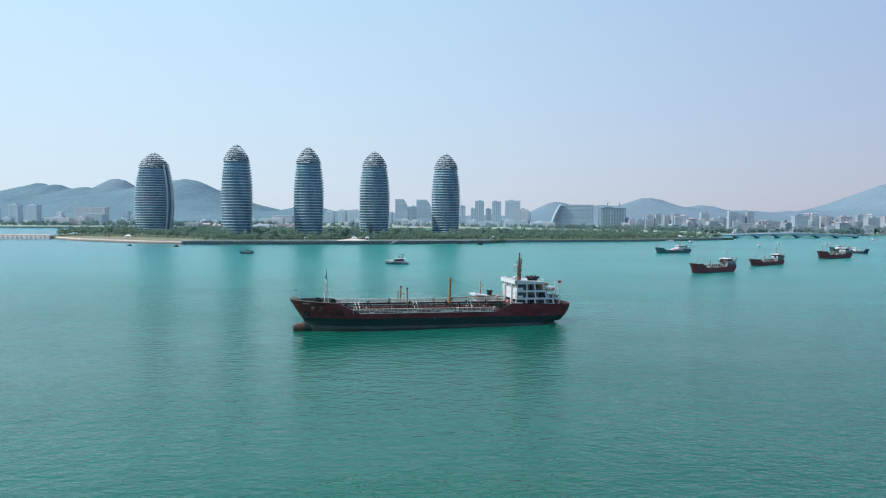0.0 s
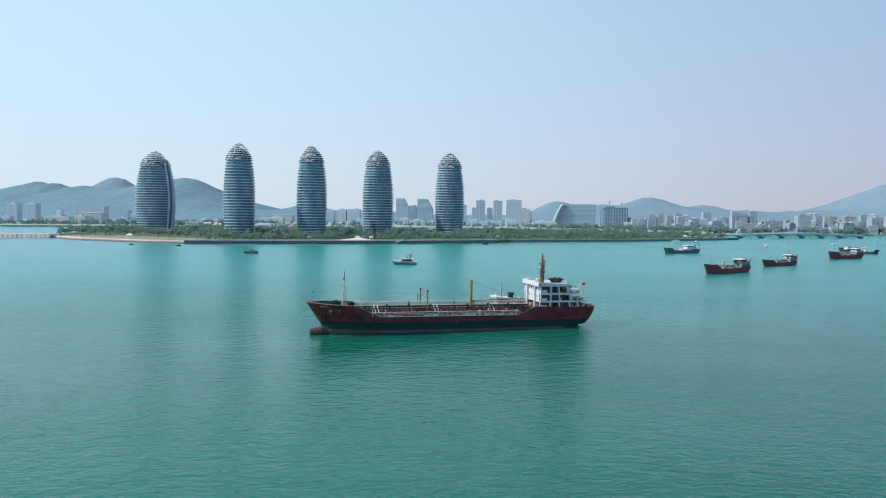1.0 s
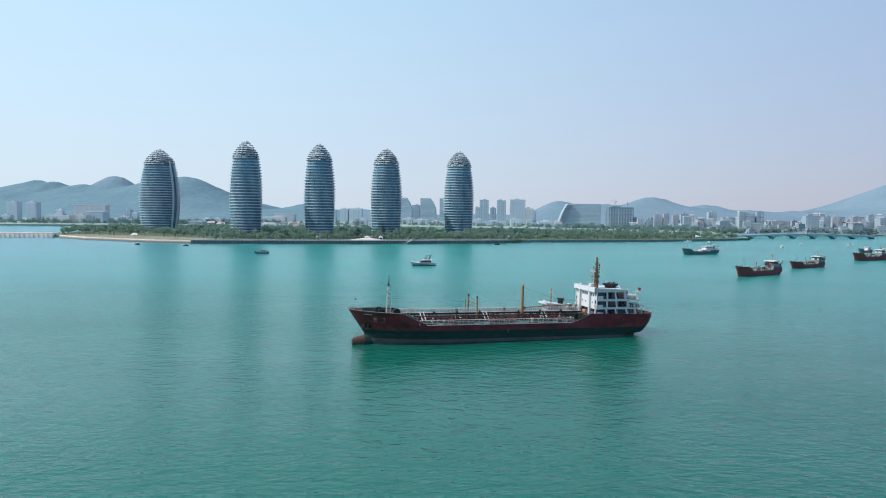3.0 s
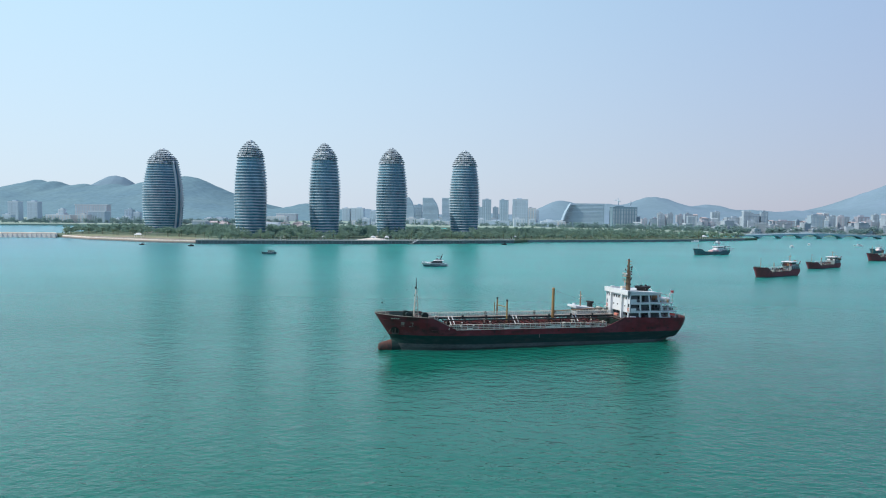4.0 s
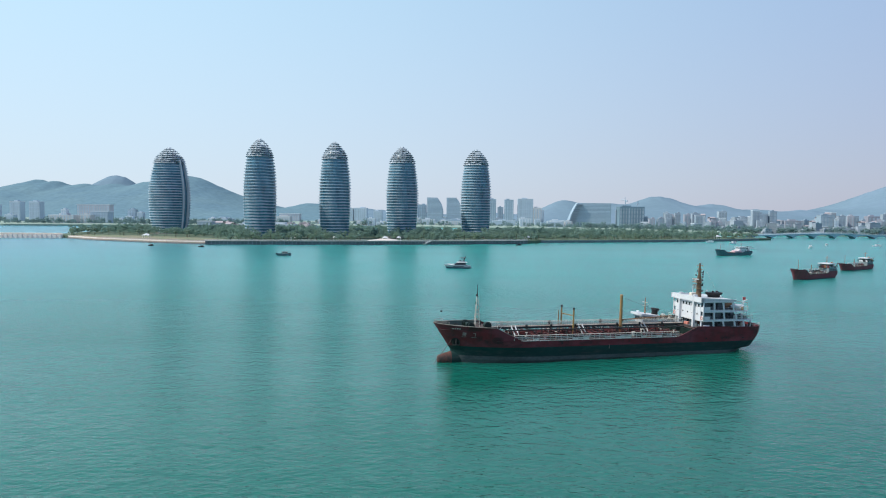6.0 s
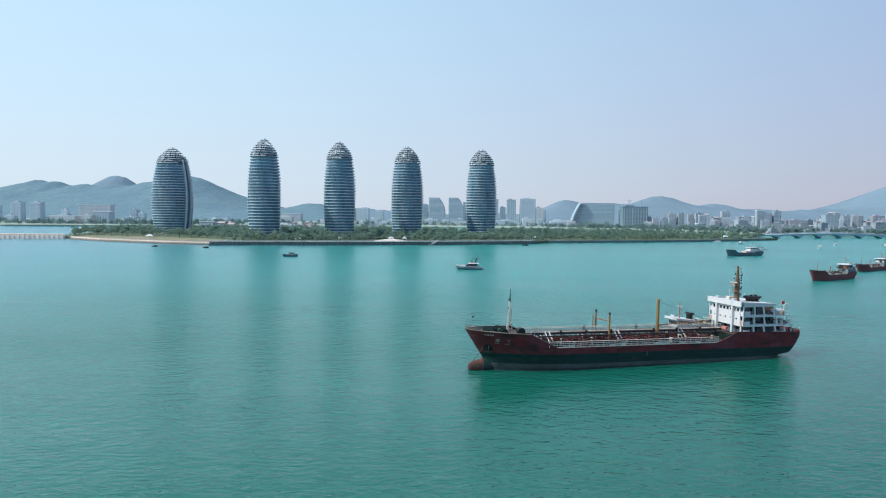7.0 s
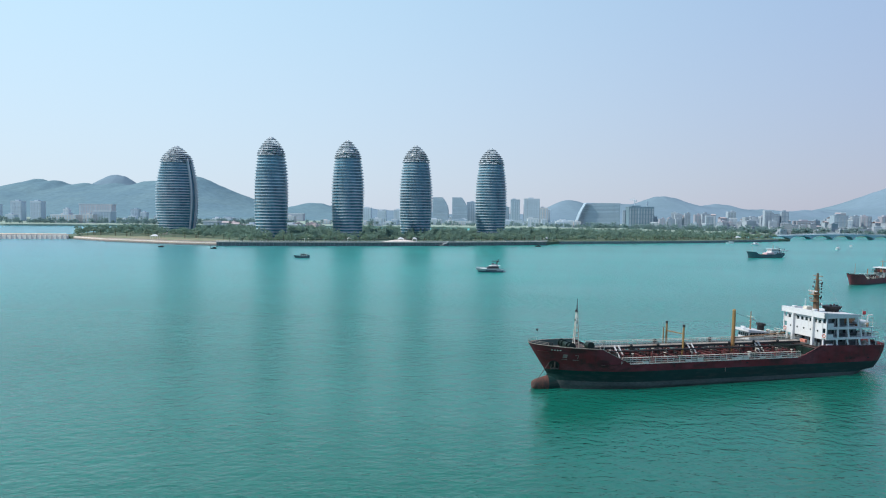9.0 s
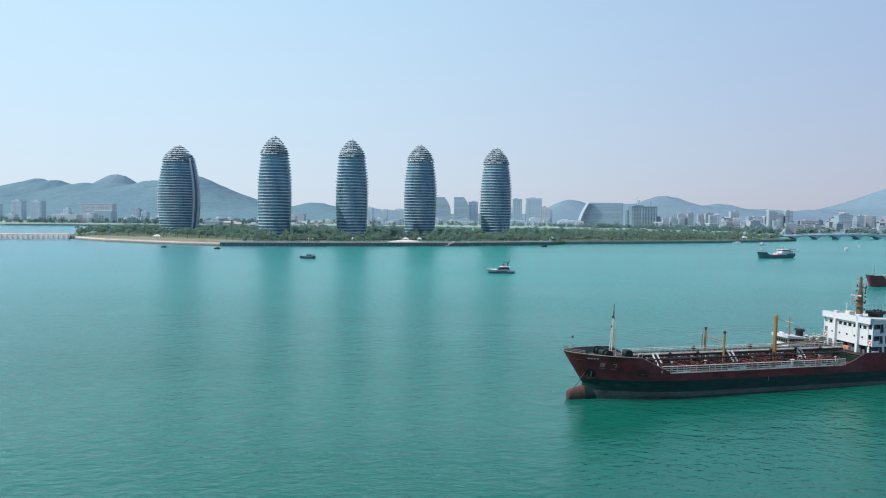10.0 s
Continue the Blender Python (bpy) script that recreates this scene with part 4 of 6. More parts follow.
part("bulb", sheet(bmesh.new(), [[(1.12, 0, 0.15)] * 19] + rows[:6]), M_RUST, tanker, "rusty bulbous bow at the waterline", smooth=True)
part("bulb_root", sheet(bmesh.new(), rows[5:]), M_GREEN, tanker, smooth=True)
# decks
TOP = rows_red[-1]
part("forecastle_deck", deck_plate(TOP, 1.4, 14.4, 7.35, 0.5), M_DECK, tanker)
part("main_deck", deck_plate(TOP, 13.0, 68.0, 4.88), M_DECK, tanker, "oxide-brown main deck")
part("poop_deck", deck_plate(TOP, 66.3, 88.0, 6.55), M_DECK, tanker)
steel_box(tanker, "break_bulkhead", (14.3, 0, 6.1), (0.2, 11.0, 2.5), M_GREENGEAR)
steel_box(tanker, "break_bulkhead", (66.2, 0, 5.7), (0.2, 12.2, 1.7), M_GREENGEAR)
# inner bulwark skins and capping rails
for sgn in (-1, 1):
    for x0, x1, zb, name in ((0.9, 13.4, 7.3, "bulwark_lining"), (67.0, 88.1, 6.5, "bulwark_lining")):
        pts = [(x, sgn * max(0.02, y - 0.16), z) for x, y, z in TOP if x0 <= x <= x1]
        part(name, sheet(bmesh.new(), [[(x + (1.3 if x < 20 else -0.6 * (x > 86)), y * (0.8 if x < 20 else 0.92), zb) for x, y, z in pts], [(x, y, z - 0.02) for x, y, z in pts]]), M_GREENGEAR, tanker)
    for x0, x1, cap in ((0.0, 18.4, M_CAP), (18.2, 62.0, M_CREAM), (61.8, 95.0, M_RED)):
        rows = []
        for x, y, z in TOP:
            if not x0 <= x <= x1 or (y < 0.05 and 0.5 < x < LOA - 0.5):
                continue
            rows.append([(x, sgn * (y + 0.05), z - 0.05), (x, sgn * (y + 0.05), z + 0.06), (x, sgn * max(0, y - 0.18), z + 0.06), (x, sgn * max(0, y - 0.18), z - 0.05)])
        part("capping_rail", sheet(bmesh.new(), rows), cap, tanker, "chalky capping rail" if cap is not M_RED else "")
    # open rails on the main deck
    line = [(x, sgn * (y - 0.1), 5.05) for x, y, z in TOP if 17.4 <= x <= 62.5]
    rail(tanker, line[::2] + [line[-1]], 1.25, 1.3, 0.065, M_CREAM, bars=(1.0, 0.66, 0.34))
    plates = random.Random(31 + sgn)
    for (xa, ya, za), (xb, yb, zb) in zip(line, line[1:]):
        if xb - xa < 0.5 or plates.random() < 0.6:
            continue
        hgt = 0.25 + 0.35 * plates.random()
        steel_box(tanker, "rail_plate", ((xa + xb) / 2, (ya + yb) / 2 - sgn * 0.05, za + 0.04 + hgt / 2), ((xb - xa) * 0.96, 0.05, hgt), plates.choice((M_CREAM, M_CREAM, M_CREAM, M_CAP, M_CAP)), bevel=0)
    line = [(x, sgn * (y - 0.12), z) for x, y, z in TOP if 82.0 <= x <= 88.1]
    rail(tanker, line, 0.9, 1.2, 0.035, M_CREAM)
    line = [(x, sgn * (y - 0.1), z) for x, y, z in TOP if 0.3 <= x <= 4.5]
    rail(tanker, line, 0.6, 1.1, 0.03, M_CAP)
# catwalk
steel_box(tanker, "catwalk", (40.0, 0, 7.45), (54.5, 1.5, 0.12), M_CAP, "grimy raised catwalk along the deck", bevel=0)
for y in (-0.7, 0.7):
    steel_box(tanker, "catwalk_beam", (40.0, y, 7.2), (54.5, 0.14, 0.42), M_DKSTEEL, bevel=0)
    rail(tanker, [(13.2, y, 7.5), (67.0, y, 7.5)], 1.05, 1.25, 0.05, M_CREAM, bars=(1.0, 0.66, 0.33))
for x in range(16, 67, 4):
    for y in (-0.7, 0.7):
        part("trestle_leg", tube(bmesh.new(), (x, y * 1.5, 4.9), (x, y, 7.2), 0.09), M_DKSTEEL, tanker)
# side gangways that carry the pipe bridges at catwalk level
for y in (-2.6, 2.6, 3.9):
    part("service_pipe", tube(bmesh.new(), (17.0, y, 6.9), (66.0, y, 6.9), 0.16, n=8), M_DKSTEEL, tanker)
for x in range(18, 66, 6):
    steel_box(tanker, "pipe_trestle", (x, 0, 6.7), (0.16, 8.4, 0.16), M_DKSTEEL, bevel=0)
    for y in (-4.1, 4.1):
        part("trestle_leg", tube(bmesh.new(), (x, y, 4.9), (x, y, 6.8), 0.08), M_DKSTEEL, tanker)
# cargo lines
rng = random.Random(4)
for k, y in enumerate((-3.6, -3.0, -2.3, -1.5, 1.4, 2.1, 2.9, 3.6)):
    z = 5.35 + 0.25 * (k % 2)
    part("cargo_pipe", tube(bmesh.new(), (18.5 + rng.random() * 4, y, z), (64 - rng.random() * 6, y, z), 0.15 + 0.05 * (k % 3), n=8), M_PIPE, tanker)
for x in (24, 31, 37.5, 39.2, 40.9, 42.6, 49, 56):
    part("cross_pipe", tube(bmesh.new(), (x, -4.9, 5.95), (x, 4.9, 5.95), 0.16, n=8), M_PIPE, tanker)
for i in range(190):
    x, y = 19 + 44 * rng.random(), rng.choice((-4.4, -3.3, -2.0, 1.0, 2.5, 4.2)) + rng.random() * 0.5
    bm = tube(bmesh.new(), (x, y, 4.9), (x, y, 5.9 + 0.5 * rng.random()), 0.12, n=6)
    zt = 6.0 + 0.4 * rng.random()
    tube(bm, (x, y, zt), (x, y, zt + 0.08), 0.3, n=10)
    part("valve", bm, rng.choice((M_PIPE, M_PIPE, M_DKSTEEL, M_DKSTEEL, M_PIPE, M_PIPE, M_CREAM)), tanker)
for i, x in enumerate((20.5, 27, 33.5, 45, 51.5, 58)):
    for y in (-4.0, 3.6):
        bm = tube(bmesh.new(), (x, y, 4.9), (x, y, 5.7), 0.75, n=14)
        tube(bm, (x, y, 5.7), (x, y, 5.85), 0.88, n=14)
        part("tank_hatch", bm, M_PIPE if (i + (y > 0)) % 2 else M_DKSTEEL, tanker)
    bm = tube(bmesh.new(), (x + 2.5, -1.2, 4.9), (x + 2.5, -1.2, 7.6), 0.11)
    ball(bm, (x + 2.5, -1.2, 7.75), (0.32, 0.32, 0.3), 8, 6)
    part("vent_pipe", bm, M_DKSTEEL, tanker)
for x in (30, 44, 50):
    bm = ball(bmesh.new(), (x, 0.9, 8.2), (0.45, 0.45, 0.5), 8, 6)
    tube(bm, (x, 0.9, 7.5), (x, 0.9, 8.0), 0.2)
    part("monitor", bm, M_DKSTEEL, tanker)
for i in range(33):
    for y in (-2.6, 3.9):
        part("stanchion", tube(bmesh.new(), (17.6 + 1.48 * i, y, 4.9), (17.6 + 1.48 * i, y, 6.9), 0.055, n=5), M_DKSTEEL, tanker)
for i in range(60):
    x, y = 19 + 44 * rng.random(), -4.6 + 3.4 * rng.random()
    sz = (0.35 + 0.6 * rng.random(), 0.3 + 0.4 * rng.random(), 0.25 + 0.55 * rng.random())
    steel_box(tanker, "valve_box", (x, y, 4.9 + sz[2] / 2), sz, rng.choice((M_PIPE, M_PIPE, M_DKSTEEL, M_CREAM)), bevel=0.04, turn=rng.random() * 90)
# pale stairs from catwalk to deck
for x in (19.4, 37.2, 54.6):
    for dx in (0, 1.0):
        bm = bmesh.new()
        p, q = Vector((x + dx - 0.3, -0.9, 7.75)), Vector((x + dx + 0.3, -2.9, 5.1))
        for o in (-0.22, 0.1):
            tube(bm, p + Vector((0, 0, o)), q + Vector((0, 0, o)), 0.085, n=4)
        part("stair_stringer", bm, M_WHITE, tanker)
    for k in range(8):
        f = (k + 0.5) / 8
        part("stair_tread", box(bmesh.new(), (x + 0.2 + 0.6 * f, -0.9 - 2.0 * f, 7.45 - 2.45 * f), (0.9, 0.22, 0.05)), M_DKSTEEL, tanker)
# foremast: a slim lattice of three legs with rungs, a lamp platform and a topmast
LEGS = [((10.15, -0.45), (10.58, -0.1)), ((10.15, 0.45), (10.58, 0.1)), ((11.45, 0.0), (10.9, 0.0))]


def leg_at(leg, z):
    f = (z - 7.35) / 7.65
    return Vector((leg[0][0] + (leg[1][0] - leg[0][0]) * f, leg[0][1] + (leg[1][1] - leg[0][1]) * f, z))


for leg in LEGS:
    part("mast_leg", tube(bmesh.new(), leg_at(leg, 7.35), leg_at(leg, 15.0), 0.085, 0.07, 6), M_CREAM, tanker)
bm = bmesh.new()
for k in range(13):
    z = 7.9 + k * 0.55
    for a, b in ((0, 1), (1, 2), (2, 0)):
        tube(bm, leg_at(LEGS[a], z), leg_at(LEGS[b], z + (0.0 if k % 2 else 0.5)), 0.04, n=4)
part("mast_lattice", bm, M_CAP, tanker)
bm = tube(bmesh.new(), (10.7, 0, 14.8), (10.7, 0, 16.4), 0.13, 0.1, 8)
tube(bm, (10.7, 0, 16.4), (10.7, 0, 17.6), 0.07, 0.05, 6)
part("topmast", bm, M_DKSTEEL, tanker)
part("lamp_platform", box(bmesh.new(), (10.65, 0, 14.9), (0.6, 0.6, 0.08)), M_DKSTEEL, tanker)
bm = ball(bmesh.new(), (10.5, 0, 15.15), (0.2, 0.2, 0.26), 8, 6)
ball(bm, (10.4, 0.1, 13.2), (0.22, 0.22, 0.24), 8, 6)
part("mast_lamp", bm, M_DKSTEEL, tanker)
part("stay", tube(bmesh.new(), (10.6, 0, 16.2), (0.5, 0, 9.0), 0.004, n=4), M_DKSTEEL, tanker)
part("anchor_ball", ball(bmesh.new(), (1.9, 0, 11.4), (0.24, 0.24, 0.24), 10, 8), M_BLACK, tanker, "black anchor ball on the forestay")
part("halyard", tube(bmesh.new(), (1.9, 0, 10.0), (1.9, 0, 11.2), 0.006, n=4), M_DKSTEEL, tanker)
# windlass and forecastle gear
bm = tube(bmesh.new(), (8.6, -2.4, 8.1), (8.6, 2.4, 8.1), 0.55, n=12)
for y in (-2.4, -1.2, 1.2, 2.4):
    tube(bm, (8.6, y - 0.08, 8.1), (8.6, y + 0.08, 8.1), 0.85, n=14)
box(bm, (8.9, 0, 7.7), (1.6, 4.2, 0.7))
part("windlass", bm, M_GREENGEAR, tanker, "dark green anchor windlass")
bm = tube(bmesh.new(), (12.4, -3.1, 8.3), (12.4, -1.9, 8.3), 0.8, n=14)
tube(bm, (12.4, -3.15, 8.3), (12.4, -3.1, 8.3), 0.7, n=14)
part("rope_drum", bm, M_GREENGEAR, tanker)
part("drum_flange", tube(bmesh.new(), (12.4, -3.3, 8.3), (12.4, -3.16, 8.3), 0.85, n=16), M_GREENGEAR, tanker)
for x, y in ((4.5, -1.6), (4.5, 1.6), (6.5, -2.9), (6.5, 2.9), (12.6, 3.6)):
    bm = bmesh.new()
    for dx in (-0.3, 0.3):
        tube(bm, (x + dx, y, 7.35), (x + dx, y, 8.05), 0.16, n=8)
    part("bollard", bm, M_DKSTEEL, tanker)
for x, y, z in ((15.6, -2.2, 7.7), (16.4, -0.2, 8.2)):
    part("hoop", ring(bmesh.new(), (x, y, z), 0.5, 0.07, "y"), M_CREAM, tanker)
def side_y(x, z):
    """Half-breadth of the topside near x and z."""
    col = []
    for row in rows_red:
        xs = [p[0] for p in row]
        col.append((float(np.interp(x, xs, [p[2] for p in row])), float(np.interp(x, xs, [p[1] for p in row]))))
    return float(np.interp(z, [c[0] for c in col], [c[1] for c in col]))


AY = side_y(5.0, 4.5)
# anchor in its pocket, cable to the water, marks on the bow
for sgn in (-1, 1):
    ya = AY
    bm = tube(bmesh.new(), (5.0, sgn * (ya + 0.55), 5.2), (5.0, sgn * (ya + 0.3), 3.8), 0.17, n=8)
    tube(bm, (4.3, sgn * (ya + 0.1), 3.75), (5.7, sgn * (ya + 0.45), 3.75), 0.2, n=8)
    tube(bm, (4.3, sgn * (ya + 0.1), 3.7), (4.2, sgn * (ya + 0.4), 4.7), 0.14, 0.05)
    tube(bm, (5.7, sgn * (ya + 0.45), 3.7), (5.8, sgn * (ya + 0.75), 4.7), 0.14, 0.05)
    part("anchor", bm, M_CHAIN, tanker)
    nrm = Vector(((side_y(4.5, 4.5) - side_y(5.5, 4.5)), 1.0, (side_y(5.0, 4.0) - side_y(5.0, 5.0)))).normalized()
    c0 = Vector((5.0, ya, 4.5))
    p0, p1 = c0 - nrm * 0.5, c0 + nrm * 0.12
    # black disc on the plating stands for the dark inside of the pocket
    part("anchor_pocket", tube(bmesh.new(), (p0.x, sgn * p0.y, p0.z), (p1.x, sgn * p1.y, p1.z), 1.05, n=20), M_BLACK, tanker)
part("anchor_cable", tube(bmesh.new(), (4.3, -1.5, 5.2), (-0.4, -2.0, -0.8), 0.06, n=5), M_CHAIN, tanker)


def hull_mark(name, x, z, w, h, material, label=""):
    p = [(x + sx * w / 2, -side_y(x + sx * w / 2, z + sz * h / 2) - 0.05, z + sz * h / 2) for sx, sz in ((-1, -1), (1, -1), (1, 1), (-1, 1))]
    q = [(a, b - 0.03, c) for a, b, c in p]
    bm = bmesh.new()
    sheet(bm, [p + p[:1], q + q[:1]])
    bm.faces.new([bm.verts.new(v) for v in q])
    part(name, bm, material, tanker, label)


for k in range(4):
    hull_mark("name_bar", 3.9 + k * 0.5, 7.75, 0.26, 0.2, M_CREAM)
hull_mark("emblem", 6.5, 6.55, 0.8, 0.75, M_MARK, "small pale square mark")
hull_mark("mark_bar", 6.5, 5.85, 1.0, 0.12, M_MARK)
hull_mark("mark_bar", 8.9, 6.4, 0.12, 0.8, M_MARK)
hull_mark("mark_bar", 8.6, 6.75, 0.6, 0.12, M_MARK)
hull_mark("mark_bar", 8.6, 5.75, 1.1, 0.1, M_MARK)
hull_mark("draught_mark", 42.5, 3.1, 0.12, 0.9, M_MARK)
for x in (30, 48, 70, 76, 81):
    hull_mark("scupper", x, 4.3, 0.5, 0.25, M_BLACK)
# kingposts
bm = tube(bmesh.new(), (48.7, -0.9, 4.9), (48.7, -0.9, 14.7), 0.42, 0.36, 10)
tube(bm, (48.7, -0.9, 14.7), (48.7, -0.9, 15.0), 0.46, 0.28, 10)
part("kingpost", bm, M_YELLOW, tanker, "thick ochre kingpost")
part("boom", tube(bmesh.new(), (48.6, -0.8, 8.6), (65.0, 1.5, 9.0), 0.15, 0.11, 8), M_BROWN, tanker)
part("topping_wire", tube(bmesh.new(), (48.3, -0.9, 14.5), (64.5, 1.5, 9.2), 0.02, n=4), M_DKSTEEL, tanker)
for x, y, zt in ((33.8, 2.2, 11.7), (34.8, -2.4, 11.6)):
    part("vent_mast", tube(bmesh.new(), (x, y, 4.9), (x, y, zt), 0.24, 0.2, 8), M_YELLOW, tanker)
    part("vent_head", tube(bmesh.new(), (x, y, zt), (x, y, zt + 0.5), 0.28, n=8), M_DKSTEEL, tanker)
part("vent_mast", tube(bmesh.new(), (33.0, 2.2, 4.9), (33.0, 2.2, 10.8), 0.14, 0.12, 8), M_YELLOW, tanker)
part("vent_strut", tube(bmesh.new(), (33.8, 2.2, 10.1), (34.8, -2.4, 10.1), 0.12), M_YELLOW, tanker)

# deckhouse
Z1, Z2, Z3, ZR = 6.95, 8.75, 11.1, 13.55
XF, XB = 69.0, 80.2
house = steel_box(tanker, "deckhouse", (75.0, 0, 8.0), (10.4, 7.4, 2.9), M_GALLERY, "white superstructure with open side galleries", bevel=0.03)
steel_box(tanker, "house_tier", (75.0, 0, 10.2), (10.4, 7.4, 2.5), M_GALLERY)
steel_box(tanker, "house_tier", (73.0, 0, 12.6), (7.0, 7.6, 2.4), M_GALLERY)
# deck slabs of the galleries
for z, x1 in ((Z2, 84.0), (Z3, 82.6)):
    steel_box(tanker, "gallery_deck", ((XF + x1) / 2, 0, z), (x1 - XF, 12.3, 0.22), M_WHITE)
steel_box(tanker, "bridge_roof", (73.6, 0, 13.9), (9.6, 12.6, 0.2), M_WHITE)
# roof visor, higher in front
bm = bmesh.new()
prism(bm, [(68.2, -6.3), (69.0, -6.3), (69.0, 6.3), (68.2, 6.3)], 13.35, 14.6)
part("visor", bm, M_WHITE, tanker)
for sgn in (-1, 1):
    bm = bmesh.new()
    p = [(68.2, sgn * 6.3, 13.35), (78.4, sgn * 6.3, 13.6), (78.4, sgn * 6.3, 14.1), (68.2, sgn * 6.3, 14.6)]
    q = [(x, y - sgn * 0.2, z) for x, y, z in p]
    sheet(bm, [p + p[:1], q + q[:1]])
    bm.faces.new([bm.verts.new(v) for v in p]), bm.faces.new([bm.verts.new(v) for v in q])
    bmesh.ops.recalc_face_normals(bm, faces=bm.faces[:])
    part("visor_side", bm, M_WHITE, tanker)
# front wall of the two upper tiers, with window openings cut as frames
front = steel_box(tanker, "front_wall", (XF - 0.02, 0, 10.0), (0.25, 10.4, 3.0), M_WHITE, "white front wall with portholes")
steel_box(tanker, "front_wall", (XF - 0.02, 0, 11.75), (0.25, 10.4, 0.6), M_WHITE)
steel_box(tanker, "front_wall", (XF - 0.02, 0, 13.2), (0.25, 10.4, 0.75), M_WHITE)
for k in range(9):
    y = -5.0 + k * 1.25
    steel_box(tanker, "window_post", (XF - 0.02, y, 12.4), (0.25, 0.42, 0.95), M_WHITE, bevel=0)
    if k < 8:
        steel_box(tanker, "bridge_window", (XF + 0.06, y + 0.625, 12.42), (0.06, 0.85, 0.85), M_GLASS, bevel=0)
for k in range(5):
    y = -3.9 + k * 1.95
    part("porthole", tube(bmesh.new(), (XF - 0.2, y, 10.25), (XF - 0.13, y, 10.25), 0.22, n=12), M_GLASS, tanker)
for sgn in (-1, 1):
    steel_box(tanker, "pilaster", (XF - 0.45, sgn * 2.9, 10.9), (0.7, 0.55, 8.2), M_WHITE)
    steel_box(tanker, "roof_locker", (XF - 0.2, sgn * 2.9, 14.7), (0.9, 0.8, 0.7), M_WHITE)
    # wing ends: low screens at the front corners
    steel_box(tanker, "wing_screen", (XF + 0.1, sgn * 5.75, 9.3), (0.25, 1.1, 1.3), M_WHITE)
    steel_box(tanker, "wing_screen", (XF + 0.1, sgn * 5.75, 11.6), (0.25, 1.1, 1.1), M_WHITE)
    steel_box(tanker, "corner_post", (XF + 0.05, sgn * 6.15, 11.3), (0.35, 0.3, 5.0), M_WHITE)
    part("lifebuoy", ring(bmesh.new(), (XF - 0.12, sgn * 5.7, 9.4), 0.38, 0.09), M_ORANGE, tanker)
    steel_box(tanker, "lower_pillar", (XF + 0.2, sgn * 5.2, 7.8), (0.3, 0.4, 1.9), M_WHITE)
for k in range(4):
    steel_box(tanker, "lower_window", (69.75, -3.4 + k * 2.2, 7.9), (0.08, 0.8, 0.7), M_GLASS, bevel=0)
steel_box(tanker, "red_locker", (68.3, -0.6, 7.45), (0.7, 1.5, 0.7), M_ORANGE)
# side galleries: frames of posts, sills and heads, both sides
for sgn in (-1, 1):
    yy = sgn * 6.1
    for z0, z1, posts in ((11.15, 13.5, (72.3, 75.0, 77.9)), (8.8, 11.0, (72.3, 75.3, 78.9)), (Z1, 8.7, (72.2, 75.2, 78.6, 81.4))):
        for x in posts:
            lean = 0.45 if x != posts[0] else 0.2
            rows = [[(x - 0.22 - lean * f, yy - 0.09, z), (x + 0.22 - lean * f, yy - 0.09, z), (x + 0.22 - lean * f, yy + 0.09, z), (x - 0.22 - lean * f, yy + 0.09, z), (x - 0.22 - lean * f, yy - 0.09, z)] for f, z in ((-0.5, z0), (0.5, z1))]
            part("gallery_post", sheet(bmesh.new(), rows), M_WHITE, tanker)
        x0, x1 = XF, posts[-1]
        steel_box(tanker, "gallery_sill", ((x0 + x1) / 2, yy, z0 + 0.12), (x1 - x0, 0.17, 0.24), M_WHITE)
        steel_box(tanker, "gallery_head", ((x0 + x1) / 2, yy, z1 - 0.1), (x1 - x0, 0.17, 0.2), M_WHITE)
        # first bay is mostly plated
        steel_box(tanker, "corner_plate", (70.1, yy, (z0 + z1) / 2 - 0.55), (1.9, 0.16, (z1 - z0) * 0.4), M_WHITE)
        rail(tanker, [(72.3, yy + sgn * -0.15, z0 + 0.2), (posts[-1], yy + sgn * -0.15, z0 + 0.2)], 0.95, 1.0, 0.02, M_DKSTEEL)
    for x, z in ((73.4, 9.9), (76.6, 9.9), (73.2, 12.4), (75.8, 7.9), (78.8, 9.9)):
        steel_box(tanker, "cabin_window", (x, sgn * (3.72 if z < 11.5 else 3.82), z), (0.7, 0.06, 0.7), M_GLASS, bevel=0)
    for x, z in ((74.9, 7.75), (77.9, 9.85), (74.6, 12.2)):
        steel_box(tanker, "cabin_door", (x, sgn * (3.74 if z < 11.5 else 3.84), z), (0.75, 0.07, 1.75), M_DKSTEEL, bevel=0)
    # life raft drums and pipes in the galleries
    for x in (73.6, 77.0):
        part("pipe_riser", tube(bmesh.new(), (x, sgn * 3.95, 7.0), (x, sgn * 3.95, 13.4), 0.07), M_WHITE, tanker)
